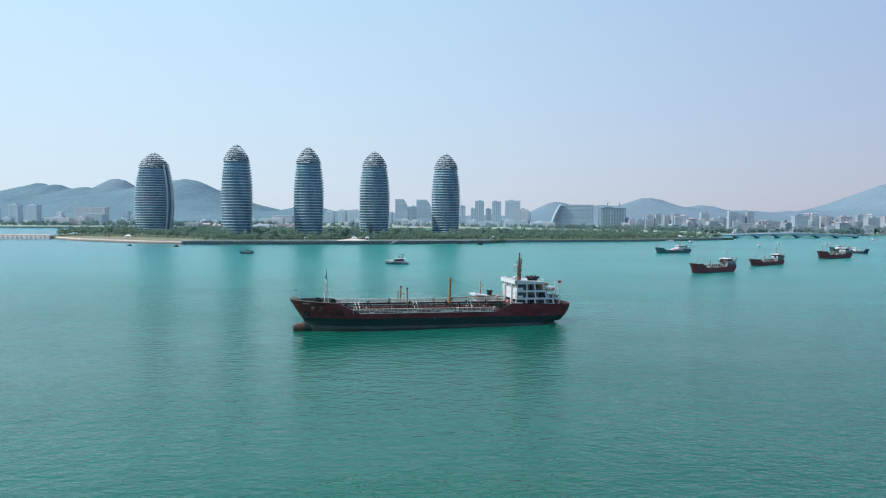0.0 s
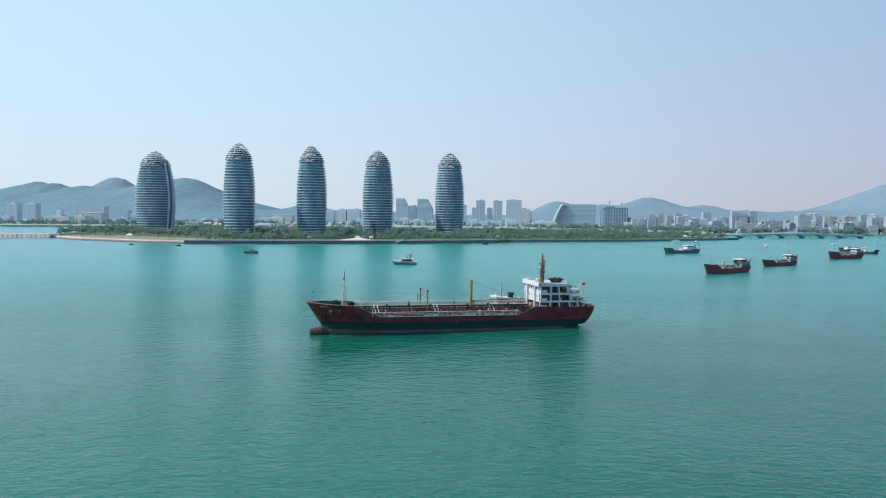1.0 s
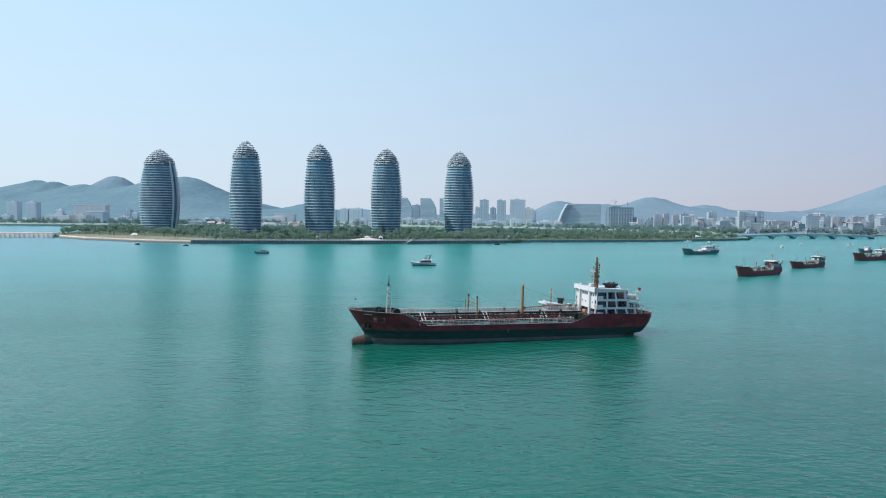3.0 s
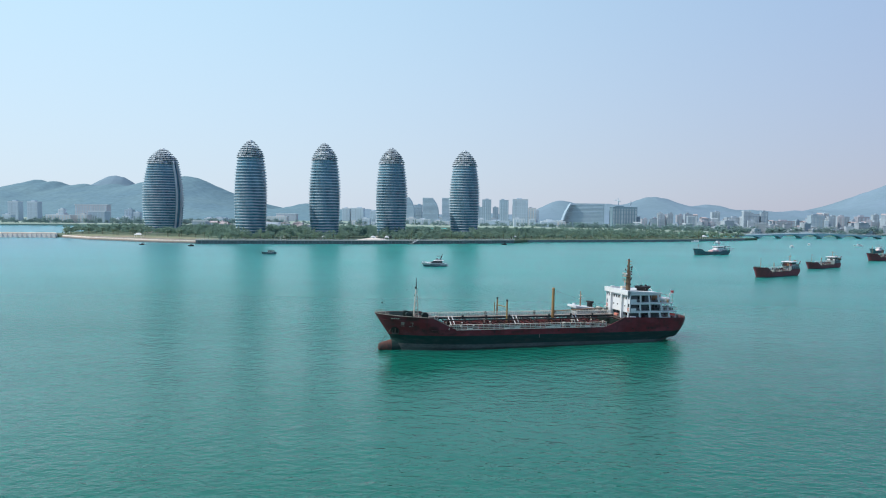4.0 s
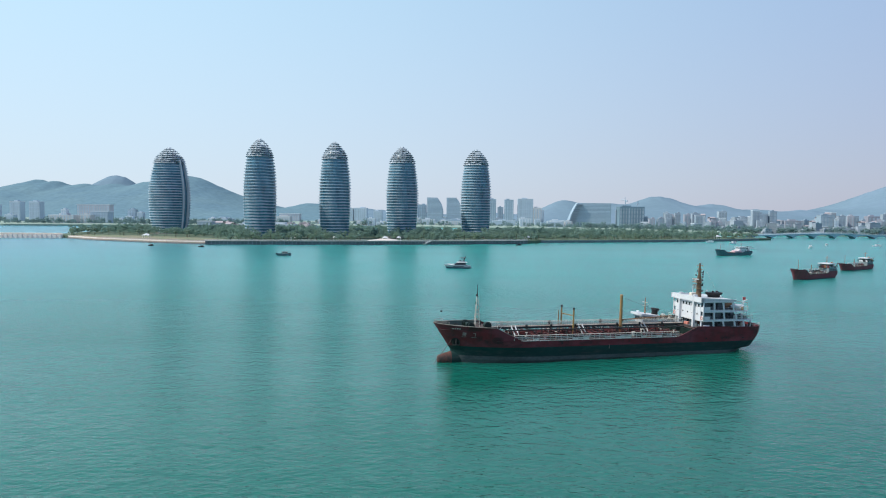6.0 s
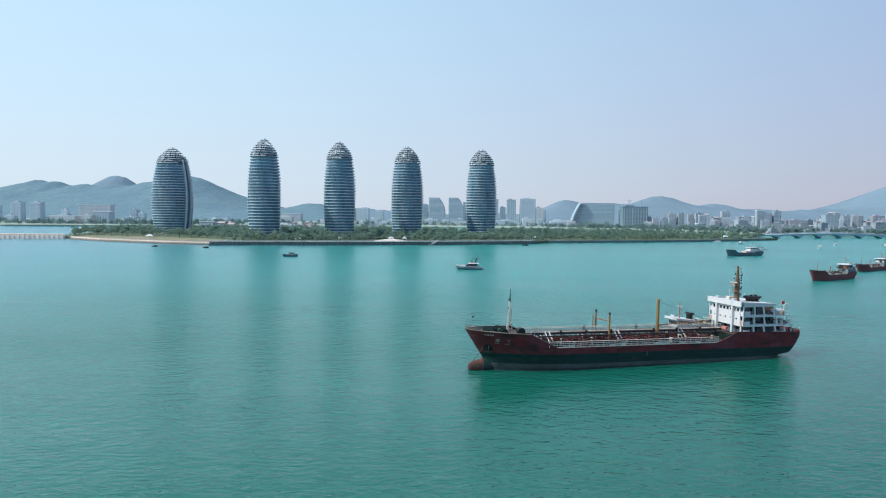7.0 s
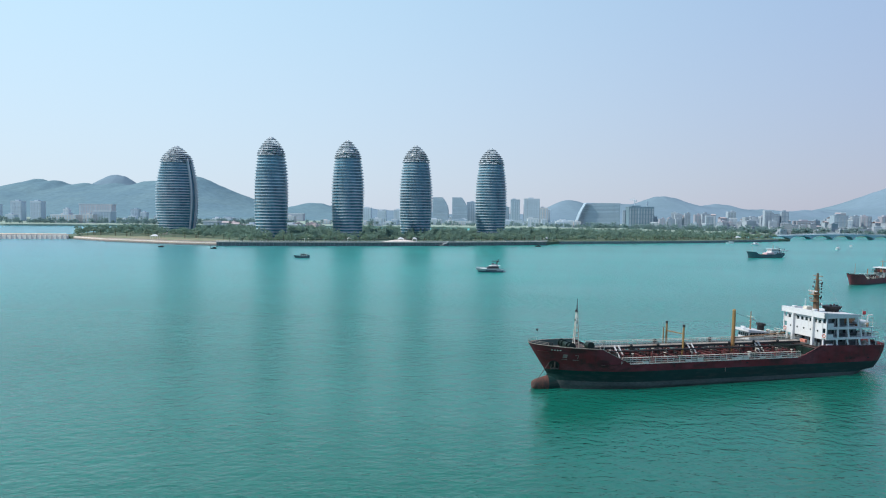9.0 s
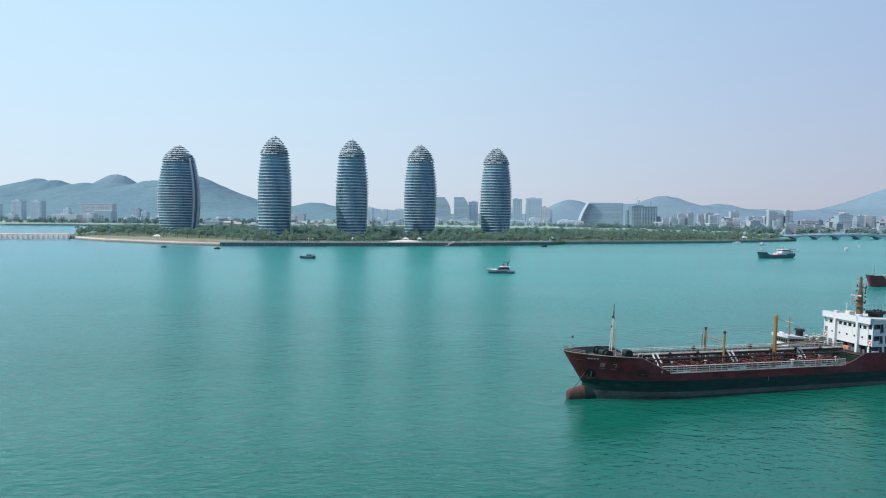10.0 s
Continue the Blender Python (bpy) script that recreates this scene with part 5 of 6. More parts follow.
# aft boat deck
for sgn in (-1, 1):
    rail(tanker, [(78.4, sgn * 6.1, 11.25), (82.6, sgn * 6.1, 11.25)], 1.0, 1.2, 0.04, M_CREAM)
    rail(tanker, [(78.9, sgn * 6.1, 8.9), (84.0, sgn * 6.1, 8.9), (84.0, 0, 8.9)], 1.0, 1.2, 0.04, M_CREAM)
    part("deck_pillar", tube(bmesh.new(), (83.6, sgn * 5.9, 6.7), (83.6, sgn * 5.9, 8.8), 0.11), M_WHITE, tanker)
    part("deck_pillar", tube(bmesh.new(), (82.2, sgn * 5.9, 8.8), (82.2, sgn * 5.9, 11.1), 0.11), M_WHITE, tanker)
    rows = []
    for k in range(9):
        f = k / 8
        w = math.sin(math.pi * (0.06 + 0.88 * f)) ** 0.5
        rows.append([(78.2 + 4.2 * f, sgn * 4.6 + c * 0.95 * w, 12.1 + s * (0.6 * w)) for c, s in [(math.cos(2 * math.pi * j / 10), math.sin(2 * math.pi * j / 10)) for j in range(11)]])
    part("lifeboat", sheet(bmesh.new(), rows), M_ORANGE if sgn > 0 else M_WHITE, tanker, "small covered lifeboat", smooth=True)
    for x in (79.2, 82.6):
        bm = tube(bmesh.new(), (x, sgn * 4.2, 11.2), (x, sgn * 4.4, 13.6), 0.12)
        tube(bm, (x, sgn * 4.4, 13.6), (x, sgn * 5.6, 13.9), 0.1)
        part("davit", bm, M_WHITE, tanker)
steel_box(tanker, "aft_casing", (79.6, 0, 12.3), (3.2, 4.6, 2.3), M_BROWN, "buff engine casing")
steel_box(tanker, "stern_store", (82.0, -3.2, 9.3), (2.2, 2.4, 0.9), M_DKSTEEL)
steel_box(tanker, "deck_crate", (81.2, -4.6, 12.0), (1.4, 0.9, 0.6), M_CREAM)
# funnel with uptakes
bm = bmesh.new()
rows = []
for z, f in ((13.9, 0.82), (14.5, 0.86), (14.75, 1.12), (15.25, 1.2), (15.3, 0.0)):
    rows.append([(76.7 + 2.0 * f * math.cos(2 * math.pi * j / 8 + 0.39), 1.6 * f * math.sin(2 * math.pi * j / 8 + 0.39), z) for j in range(9)])
part("funnel", sheet(bm, rows), M_BLACK, tanker, "squat black funnel with a flared rim")
for x, y in ((75.6, -0.6), (76.6, 0.5), (77.5, -0.4), (78.0, 0.8)):
    part("uptake", tube(bmesh.new(), (x, y, 15.0), (x + 0.2, y, 15.55), 0.2, n=8), M_BLACK, tanker)
# main mast
bm = tube(bmesh.new(), (72.0, 0, 13.9), (72.0, 0, 19.6), 0.7, 0.5, 8)
tube(bm, (72.0, 0, 19.6), (72.0, 0, 22.9), 0.38, 0.22, 8)
part("main_mast", bm, M_MAST, tanker, "stout buff signal mast with radar arms")
part("mast_platform", box(bmesh.new(), (71.4, 0, 18.0), (1.6, 1.8, 0.15)), M_BROWN, tanker)
part("mast_platform", box(bmesh.new(), (71.5, 0, 16.4), (1.3, 1.2, 0.12)), M_BROWN, tanker)
for z, w in ((22.3, 3.0), (21.4, 2.6), (19.2, 1.8)):
    part("yard", tube(bmesh.new(), (72.0, -w / 2, z), (72.3, w / 2, z), 0.07), M_BROWN, tanker)
bm = box(bmesh.new(), (70.9, 0, 18.8), (0.3, 2.4, 0.25))
tube(bm, (70.9, 0, 18.0), (70.9, 0, 18.8), 0.2)
part("radar", bm, M_WHITE, tanker)
bm = ball(bmesh.new(), (71.2, 0.35, 19.9), (0.26, 0.26, 0.32), 8, 6)
tube(bm, (71.2, 0.35, 19.7), (71.9, 0.1, 19.5), 0.07, n=5)
part("dome", bm, M_SHADE, tanker)
for z, y in ((20.5, -0.9), (20.0, -0.9), (19.4, -0.9), (18.6, -0.9), (17.2, -0.8)):
    part("signal_lamp", ball(bmesh.new(), (72.4, y, z), (0.2, 0.2, 0.24), 6, 5), M_DKSTEEL, tanker)
bm = bmesh.new()
for y in (-0.25, 0.25):
    tube(bm, (72.6, y, 13.9), (72.45, y, 21.5), 0.03, n=4)
part("mast_ladder", bm, M_BROWN, tanker)
for x, y, h in ((74.0, 5.2, 16.2), (77.0, 3.2, 15.4)):
    bm = tube(bmesh.new(), (x, y, 13.9), (x, y, h), 0.05)
    ball(bm, (x, y, h), (0.13, 0.13, 0.13), 6, 5)
    part("roof_lamp", bm, M_WHITE, tanker)
for x in (70.4, 71.2):
    steel_box(tanker, "roof_box", (x + 1.4, 2.6, 14.5), (0.8, 1.2, 0.9), M_CREAM)
for z, y0, y1 in ((20.6, -1.2, 1.2), (17.4, -1.1, 1.1), (15.6, -0.9, 0.9)):
    bm = tube(bmesh.new(), (72.3, y0, z), (72.3, y1, z), 0.08)
    for y in (y0, y1):
        tube(bm, (72.3, y, z), (72.3, y, z + 0.45), 0.13, n=8)
    part("lamp_bracket", bm, M_DKSTEEL, tanker)
for z in (16.5, 18.1):
    rail(tanker, [(70.7, -0.7, z), (70.7, 0.7, z), (71.9, 0.8, z)], 0.8, 0.7, 0.03, M_BROWN)
bm = tube(bmesh.new(), (72.0, -1.4, 22.3), (74.5, -5.8, 14.0), 0.006, n=4)
tube(bm, (72.0, 1.4, 22.3), (74.5, 5.8, 14.0), 0.006, n=4)
part("signal_halyard", bm, M_CREAM, tanker)
# clutter on the boat deck and poop
rng = random.Random(12)
for i in range(16):
    x, y = 79.0 + 3.4 * rng.random(), -5.6 + 4.5 * rng.random()
    sz = (0.4 + 0.7 * rng.random(), 0.4 + 0.6 * rng.random(), 0.4 + 0.7 * rng.random())
    steel_box(tanker, rng.choice(("deck_crate", "deck_locker", "rope_coil")), (x, y, 11.2 + sz[2] / 2), sz, rng.choice((M_CREAM, M_BROWN, M_DKSTEEL, M_WHITE, M_GREENGEAR)), bevel=0.08, turn=rng.random() * 40)
for i in range(14):
    x, y = 80.4 + 5.4 * rng.random(), -5.0 + 10.0 * rng.random()
    sz = (0.4 + 0.8 * rng.random(), 0.4 + 0.7 * rng.random(), 0.4 + 0.9 * rng.random())
    steel_box(tanker, rng.choice(("deck_crate", "deck_locker")), (x, y, 6.55 + sz[2] / 2), sz, rng.choice((M_CREAM, M_DKSTEEL, M_WHITE, M_PIPE)), bevel=0.06, turn=rng.random() * 40)
for i in range(10):
    x, y = 79.5 + 4.2 * rng.random(), -5.7 + 4.0 * rng.random()
    sz = (0.4 + 0.6 * rng.random(), 0.4 + 0.5 * rng.random(), 0.4 + 0.8 * rng.random())
    steel_box(tanker, "deck_locker", (x, y, 8.86 + sz[2] / 2), sz, rng.choice((M_CREAM, M_DKSTEEL, M_WHITE, M_BROWN)), bevel=0.06, turn=rng.random() * 40)
part("awning_frame", tube(bmesh.new(), (78.6, -5.9, 13.7), (82.4, -5.9, 13.2), 0.05), M_CREAM, tanker)
for x, z in ((78.6, 13.7), (80.5, 13.45), (82.4, 13.2)):
    part("awning_post", tube(bmesh.new(), (x, -5.9, 11.2), (x, -5.9, z), 0.05), M_CREAM, tanker)
# ensign
part("flagstaff", tube(bmesh.new(), (85.4, 0, 6.6), (85.9, 0, 14.2), 0.05), M_WHITE, tanker)
rows = [[(85.8 + 1.25 * i / 8, 0.22 * math.sin(i * 0.9), 14.0 - j * 0.27 - 0.12 * i / 8 - 0.1 * math.sin(i * 0.6)) for i in range(9)] for j in range(4)]
part("ensign", sheet(bmesh.new(), rows), M_FLAG, tanker, "red ensign at the stern")
for x, y in ((86.3, -2.6), (86.3, 2.6), (84.8, -4.8), (84.8, 4.8)):
    bm = bmesh.new()
    for dx in (-0.3, 0.3):
        tube(bm, (x + dx, y, 6.55), (x + dx, y, 7.6), 0.17, n=8)
    part("bollard", bm, M_DKSTEEL, tanker)


def small_ship(m, L, B, tone, label, style="tanker", top=4.2, name="cargo_ship", k=None):
    """A coaster or fishing vessel: plated hull with raised ends, deck, wheelhouse aft, masts, cargo gear."""
    root = thing(name, label, "ship", m, "ships at anchor")
    k = k or L / 37.0

    def sh(x):
        f = x / L
        return top * (1.0 - 0.5 * max(0, min(1, (f - 0.16) / 0.08)) + 0.2 * max(0, min(1, (f - 0.68) / 0.06)))
    st = [L * f for f in (0.16, 0.24, 0.68, 0.74)]
    up = hull_rows(L, B, sh, [0.5 * k, ("f", 0.5 * k, 0.5), ("f", 0.5 * k, 1.0)], 2.2 * k, 1.2 * k, stations=st)
    lo = hull_rows(L, B, sh, [-0.8, 0.0, 0.5 * k], 2.2 * k, 1.2 * k, stations=st)
    part("topside_plating", both_sides(up), tone, root)
    part("waterline_band", both_sides(lo), M_BOOT, root)
    T = up[-1]
    part("foredeck", deck_plate(T, 0.2, L * 0.19, top * 0.86), M_DECK, root)
    part("main_deck", deck_plate(T, L * 0.17, L * 0.99, top * 0.5), M_DECK, root)
    for sgn in (-1, 1):
        rows = [[(x, sgn * (y + 0.05), z - 0.05), (x, sgn * (y + 0.05), z + 0.1), (x, sgn * max(0, y - 0.2), z + 0.1)] for x, y, z in T]
        part("capping_rail", sheet(bmesh.new(), rows), M_DKSTEEL, root)
    hz = top * 0.5
    hx, hl = (L * 0.86, L * 0.2) if style == "tanker" else (L * 0.74, L * 0.3)
    low = M_SHADE if style == "tanker" else M_WHITE
    part("deckhouse", box(bmesh.new(), (hx, 0, hz + 1.25 * k), (hl, B * 1.5, 2.5 * k), bevel=0.08), low, root)
    part("wheelhouse", box(bmesh.new(), (hx - 0.03 * L, 0, hz + 3.4 * k), (hl * 0.6, B * 1.3, 2.2 * k), bevel=0.08), M_WHITE if style != "tanker" else M_SHADE, root)
    part("roof", box(bmesh.new(), (hx - 0.03 * L, 0, hz + 4.55 * k), (hl * 0.8, B * 1.7, 0.45 * k), bevel=0.1), M_WHITE, root)
    part("dado", box(bmesh.new(), (hx - 0.03 * L, 0, hz + 2.9 * k), (hl * 0.64, B * 1.4, 0.7 * k)), M_WHITE, root)
    for j in range(4):
        part("window", box(bmesh.new(), (hx - 0.03 * L - hl * 0.3 - 0.04, -B * 0.48 + j * B * 0.32, hz + 4.0 * k), (0.06, B * 0.22, 0.8 * k)), M_GLASS, root)
        part("window", box(bmesh.new(), (hx - 0.1 * L + j * hl * 0.14, -B * 0.66, hz + 3.95 * k), (hl * 0.1, 0.08, 0.8 * k)), M_GLASS, root)
        part("window", box(bmesh.new(), (hx - hl * 0.36 + j * hl * 0.22, -B * 0.76, hz + 1.5 * k), (0.6 * k, 0.08, 0.6 * k)), M_GLASS, root)
    part("funnel", tube(bmesh.new(), (hx + hl * 0.45, 0, hz + 2 * k), (hx + hl * 0.5, 0, hz + 5.2 * k), 0.75 * k, 0.6 * k, 10), M_BROWN if style != "fishing" else M_DKSTEEL, root)
    part("mast", tube(bmesh.new(), (hx - 0.03 * L, 0, hz + 5 * k), (hx - 0.03 * L, 0, hz + 8.4 * k), 0.18 * k, 0.1 * k), M_BROWN, root)
    part("yard", tube(bmesh.new(), (hx - 0.03 * L, -1.1 * k, hz + 7.4 * k), (hx - 0.03 * L, 1.1 * k, hz + 7.4 * k), 0.06 * k), M_BROWN, root)
    part("foremast", tube(bmesh.new(), (L * 0.14, 0, top * 0.85), (L * 0.14, 0, top * 0.85 + 5.5 * k), 0.12 * k, 0.06 * k), M_BROWN, root)
    bm = tube(bmesh.new(), (L * 0.08, -B * 0.3, top * 0.98), (L * 0.08, B * 0.3, top * 0.98), 0.4 * k, n=10)
    part("windlass", bm, M_GREENGEAR, root)
    if style == "tanker":
        part("catwalk", box(bmesh.new(), (L * 0.46, 0, hz + 1.6 * k), (L * 0.5, 0.9 * k, 0.12)), M_DKSTEEL, root)
        rail(root, [(L * 0.21, -0.45 * k, hz + 1.66 * k), (L * 0.71, -0.45 * k, hz + 1.66 * k)], 0.9 * k, 1.5, 0.05, M_CREAM)
        for j in range(5):
            part("trestle_leg", tube(bmesh.new(), (L * (0.25 + 0.1 * j), 0, hz), (L * (0.25 + 0.1 * j), 0, hz + 1.6 * k), 0.1), M_DKSTEEL, root)
            part("tank_hatch", tube(bmesh.new(), (L * (0.26 + 0.09 * j), -B * 0.5, hz), (L * (0.26 + 0.09 * j), -B * 0.5, hz + 0.9 * k), 0.6 * k, n=10), M_CREAM if j % 2 else M_PIPE, root)
        for y in (-0.62, -0.3, 0.35, 0.6):
            part("cargo_pipe", tube(bmesh.new(), (L * 0.22, B * y, hz + 0.5 * k), (L * 0.7, B * y, hz + 0.5 * k), 0.14 * k, n=6), M_PIPE, root)
        line = [(x, -(y - 0.1), z) for x, y, z in T if L * 0.23 <= x <= L * 0.69]
        rail(root, line[::3], 0.95, 1.6, 0.05, M_CREAM)
        part("kingpost", tube(bmesh.new(), (L * 0.45, 0, hz), (L * 0.45, 0, hz + 4.4 * k), 0.2 * k), M_BROWN, root)
        rail(root, [(L * 0.9, -B * 0.8, hz + 2.5 * k), (L * 0.75, -B * 0.8, hz + 2.5 * k)], 0.9, 1.2, 0.05, M_WHITE)
        part("lifeboat", ball(bmesh.new(), (L * 0.88, -B * 0.5, hz + 3.1 * k), (1.4 * k, 0.6 * k, 0.6 * k)), M_RED2, root)
        gear = random.Random(int(L * 10 + top * 7))
        for j in range(46):
            gx, gy = L * (0.2 + 0.5 * gear.random()), B * (gear.random() * 1.5 - 0.75)
            gh = (0.5 + 1.3 * gear.random()) * k
            bm = tube(bmesh.new(), (gx, gy, hz), (gx, gy, hz + gh), (0.12 + 0.25 * gear.random()) * k, n=6)
            tube(bm, (gx - 0.5 * k, gy, hz + gh), (gx + 0.5 * k, gy, hz + gh), 0.12 * k, n=5)
            part("deck_valve", bm, gear.choice((M_DKSTEEL, M_SHADE, M_PIPE, M_DKSTEEL, M_WHITE)), root)
        for j in range(22):
            gx, gy = L * (0.72 + 0.25 * gear.random()), B * (gear.random() * 1.5 - 0.85)
            gz = hz + gear.choice((0.0, 2.5 * k, 2.5 * k))
            gs = (0.5 + 0.9 * gear.random()) * k
            part("deck_locker", box(bmesh.new(), (gx, gy, gz + gs / 2), (gs, gs * 0.8, gs), turn=gear.random() * 60, bevel=0.05), gear.choice((M_DKSTEEL, M_WHITE, M_PIPE, M_BROWN, M_DKSTEEL)), root)
        for y in (-0.85, 0.85):
            rail(root, [(L * 0.74, B * y, hz + 2.6 * k), (L * 0.97, B * y * 0.9, hz + 2.6 * k)], 1.0 * k, 1.4, 0.07, M_DKSTEEL)
        part("davit", tube(bmesh.new(), (L * 0.93, -B * 0.7, hz + 2.5 * k), (L * 0.95, -B * 0.95, hz + 5.0 * k), 0.16 * k), M_RED2, root)
    elif style == "fishing":
        part("awning", box(bmesh.new(), (L * 0.95, 0, hz + 3.0 * k), (L * 0.26, B * 1.5, 0.2), bevel=0.06), M_SHADE, root)
        part("upper_awning", box(bmesh.new(), (L * 0.88, 0, hz + 3.9 * k), (L * 0.16, B * 1.3, 0.2), bevel=0.06), M_WHITE, root)
        for y in (-0.6, 0.6):
            part("awning_post", tube(bmesh.new(), (L * 0.99, B * y * 0.5, hz), (L * 0.99, B * y * 0.5, hz + 3.0 * k), 0.08), M_DKSTEEL, root)
        part("boom", tube(bmesh.new(), (L * 0.86, 0, hz + 4.8 * k), (L * 1.04, 0, hz + 4.4 * k), 0.14), M_DKSTEEL, root)
        part("cargo_heap", box(bmesh.new(), (L * 0.56, -B * 0.4, hz + 0.85 * k), (L * 0.2, B * 1.1, 1.7 * k), bevel=0.3), M_PINK, root, "pink and white stacked crates")
        part("net_roll", tube(bmesh.new(), (L * 0.48, -B * 0.5, hz + 0.6), (L * 0.48, B * 0.5, hz + 0.6), 0.7 * k, n=10), M_CREAM, root)
    return root


small_ship(pose(123.5, 420.0, SEA, 0, 0, 36), 42.5, 3.9, M_RED2, "small rust-red tanker with white wheelhouse at anchor", top=5.8, name="tanker_ship")
small_ship(pose(186.0, 492.0, SEA, 0, 0, 38), 41.0, 3.7, M_RED2, "small dark red tanker with white wheelhouse at anchor", top=4.6, name="tanker_ship")
small_ship(pose(278.0, 589.0, SEA, 0, 0, 30), 43.0, 4.0, M_RED2, "small red cargo ship with a pale deckhouse at anchor", top=6.2, name="cargo_ship")
small_ship(pose(157.0, 643.0, SEA, 0, 0, 24), 40.5, 3.7, M_TEALHULL, "dark teal fishing vessel with pink crates amidships", "fishing", top=5.2, name="fishing_vessel", k=1.0)
small_ship(pose(350.0, 716.0, SEA, 0, 0, 24), 17.0, 2.6, M_TEALHULL, "dark teal fishing vessel with a white wheelhouse", "fishing", top=4.4, name="fishing_vessel", k=0.75)
small_ship(pose(368.5, 678.0, SEA, 0, 0, 152), 18.5, 2.6, M_NAVY, "dark blue fishing vessel with a white wheelhouse", "fishing", top=4.4, name="fishing_vessel", k=0.8)


def tender(m):
    """The service boat moored at the tanker's far side."""
    root = thing("bunker_boat", "small white-roofed service boat moored alongside the tanker", "boat", m)
    rows = hull_rows(26, 2.9, lambda x: 3.0 + 0.8 * max(0, 1 - x / 6), [-0.8, 0.0, 1.0, ("f", 1.0, 1.0)], 1.8, 1.0)
    part("hull", both_sides(rows), M_NAVY, root)
    part("deck", deck_plate(rows[-1], 0.3, 25.9, 2.7), M_DECK, root)
    part("cabin", box(bmesh.new(), (14.0, 0, 4.0), (9.0, 4.2, 2.6), bevel=0.1), M_CREAM, root)
    part("bulwark", box(bmesh.new(), (13.6, -2.5, 5.0), (10.6, 0.12, 1.0)), M_CAP, root)
    part("upper_deck", box(bmesh.new(), (14.4, 0, 5.35), (12.4, 5.2, 0.14), bevel=0.04), M_CAP, root, "grimy buff upper deck")
    part("wheelhouse", box(bmesh.new(), (12.3, 0, 6.3), (4.6, 3.8, 1.9), bevel=0.1), M_WHITE, root)
    rows = []
    for x, w, z0, z1 in ((8.6, 1.7, 7.75, 8.25), (9.3, 2.5, 7.55, 8.15), (12.0, 2.6, 7.35, 7.85), (15.2, 2.5, 7.2, 7.5)):
        rows.append([(x, -w, z0), (x, -w, z1), (x, w, z1), (x, w, z0), (x, -w, z0)])
    bm = sheet(bmesh.new(), rows)
    bm.faces.new([bm.verts.new(p) for p in rows[0][:4]])
    bm.faces.new([bm.verts.new(p) for p in rows[-1][:4]])
    part("roof", bm, M_WHITE, root, "white visor roof raked down aft")
    for j in range(5):
        part("window", box(bmesh.new(), (10.6 + j * 0.85, -1.93, 6.7), (0.66, 0.08, 0.95)), M_GLASS, root)
        part("window", box(bmesh.new(), (9.98, -1.4 + j * 0.7, 6.75), (0.08, 0.52, 0.72)), M_GLASS, root)
    bm = tube(bmesh.new(), (15.0, 0.3, 5.8), (15.2, 0.3, 8.7), 0.85, 0.8, 12)
    tube(bm, (15.2, 0.3, 8.7), (15.25, 0.3, 9.2), 1.15, 1.05, 12)
    part("funnel", bm, M_BLACK, root, "black funnel")
    part("mast", tube(bmesh.new(), (11.9, 0, 7.6), (11.9, 0, 12.2), 0.2, 0.09), M_BROWN, root)
    part("radar", box(bmesh.new(), (9.8, 0, 8.5), (0.4, 1.2, 0.3)), M_WHITE, root)
    part("yard", tube(bmesh.new(), (11.9, -1.2, 10.9), (11.9, 1.2, 10.9), 0.06), M_CREAM, root)
    part("yard", tube(bmesh.new(), (11.3, 0, 9.9), (13.0, 0, 10.2), 0.06), M_CREAM, root)
    part("lower_roof", box(bmesh.new(), (18.4, 0, 6.5), (5.4, 4.6, 0.22), bevel=0.05), M_CAP, root)
    gear = random.Random(8)
    for j in range(14):
        gx, gy, gs = 15.6 + 6.5 * gear.random(), -2.0 + 4.0 * gear.random(), 0.4 + 0.5 * gear.random()
        gz = 6.62 if 16.0 < gx < 20.8 else 5.42
        part("deck_locker", box(bmesh.new(), (gx, gy, gz + gs / 2), (gs * 1.3, gs, gs), turn=gear.random() * 50, bevel=0.05), gear.choice((M_CREAM, M_BROWN, M_WHITE, M_DKSTEEL)), root)
    rail(root, [(18.4, -1.95, 5.0), (22.6, -1.95, 5.0), (22.6, 1.95, 5.0)], 1.0, 1.2, 0.05, M_CREAM)
    rail(root, [(15.8, -2.2, 6.6), (21.0, -2.2, 6.6), (21.0, 2.2, 6.6)], 1.0, 1.2, 0.05, M_CREAM)
    rail(root, [(9.6, -2.1, 5.9), (18.4, -2.1, 5.9), (18.4, 2.1, 5.9)], 0.9, 1.2, 0.04, M_CREAM)
    part("after_cabin", box(bmesh.new(), (20.5, 0, 3.8), (4.4, 4.0, 2.4), bevel=0.1), M_CREAM, root)
    return root


tender(TANKER @ pose(50.6, 9.8, 0.6))


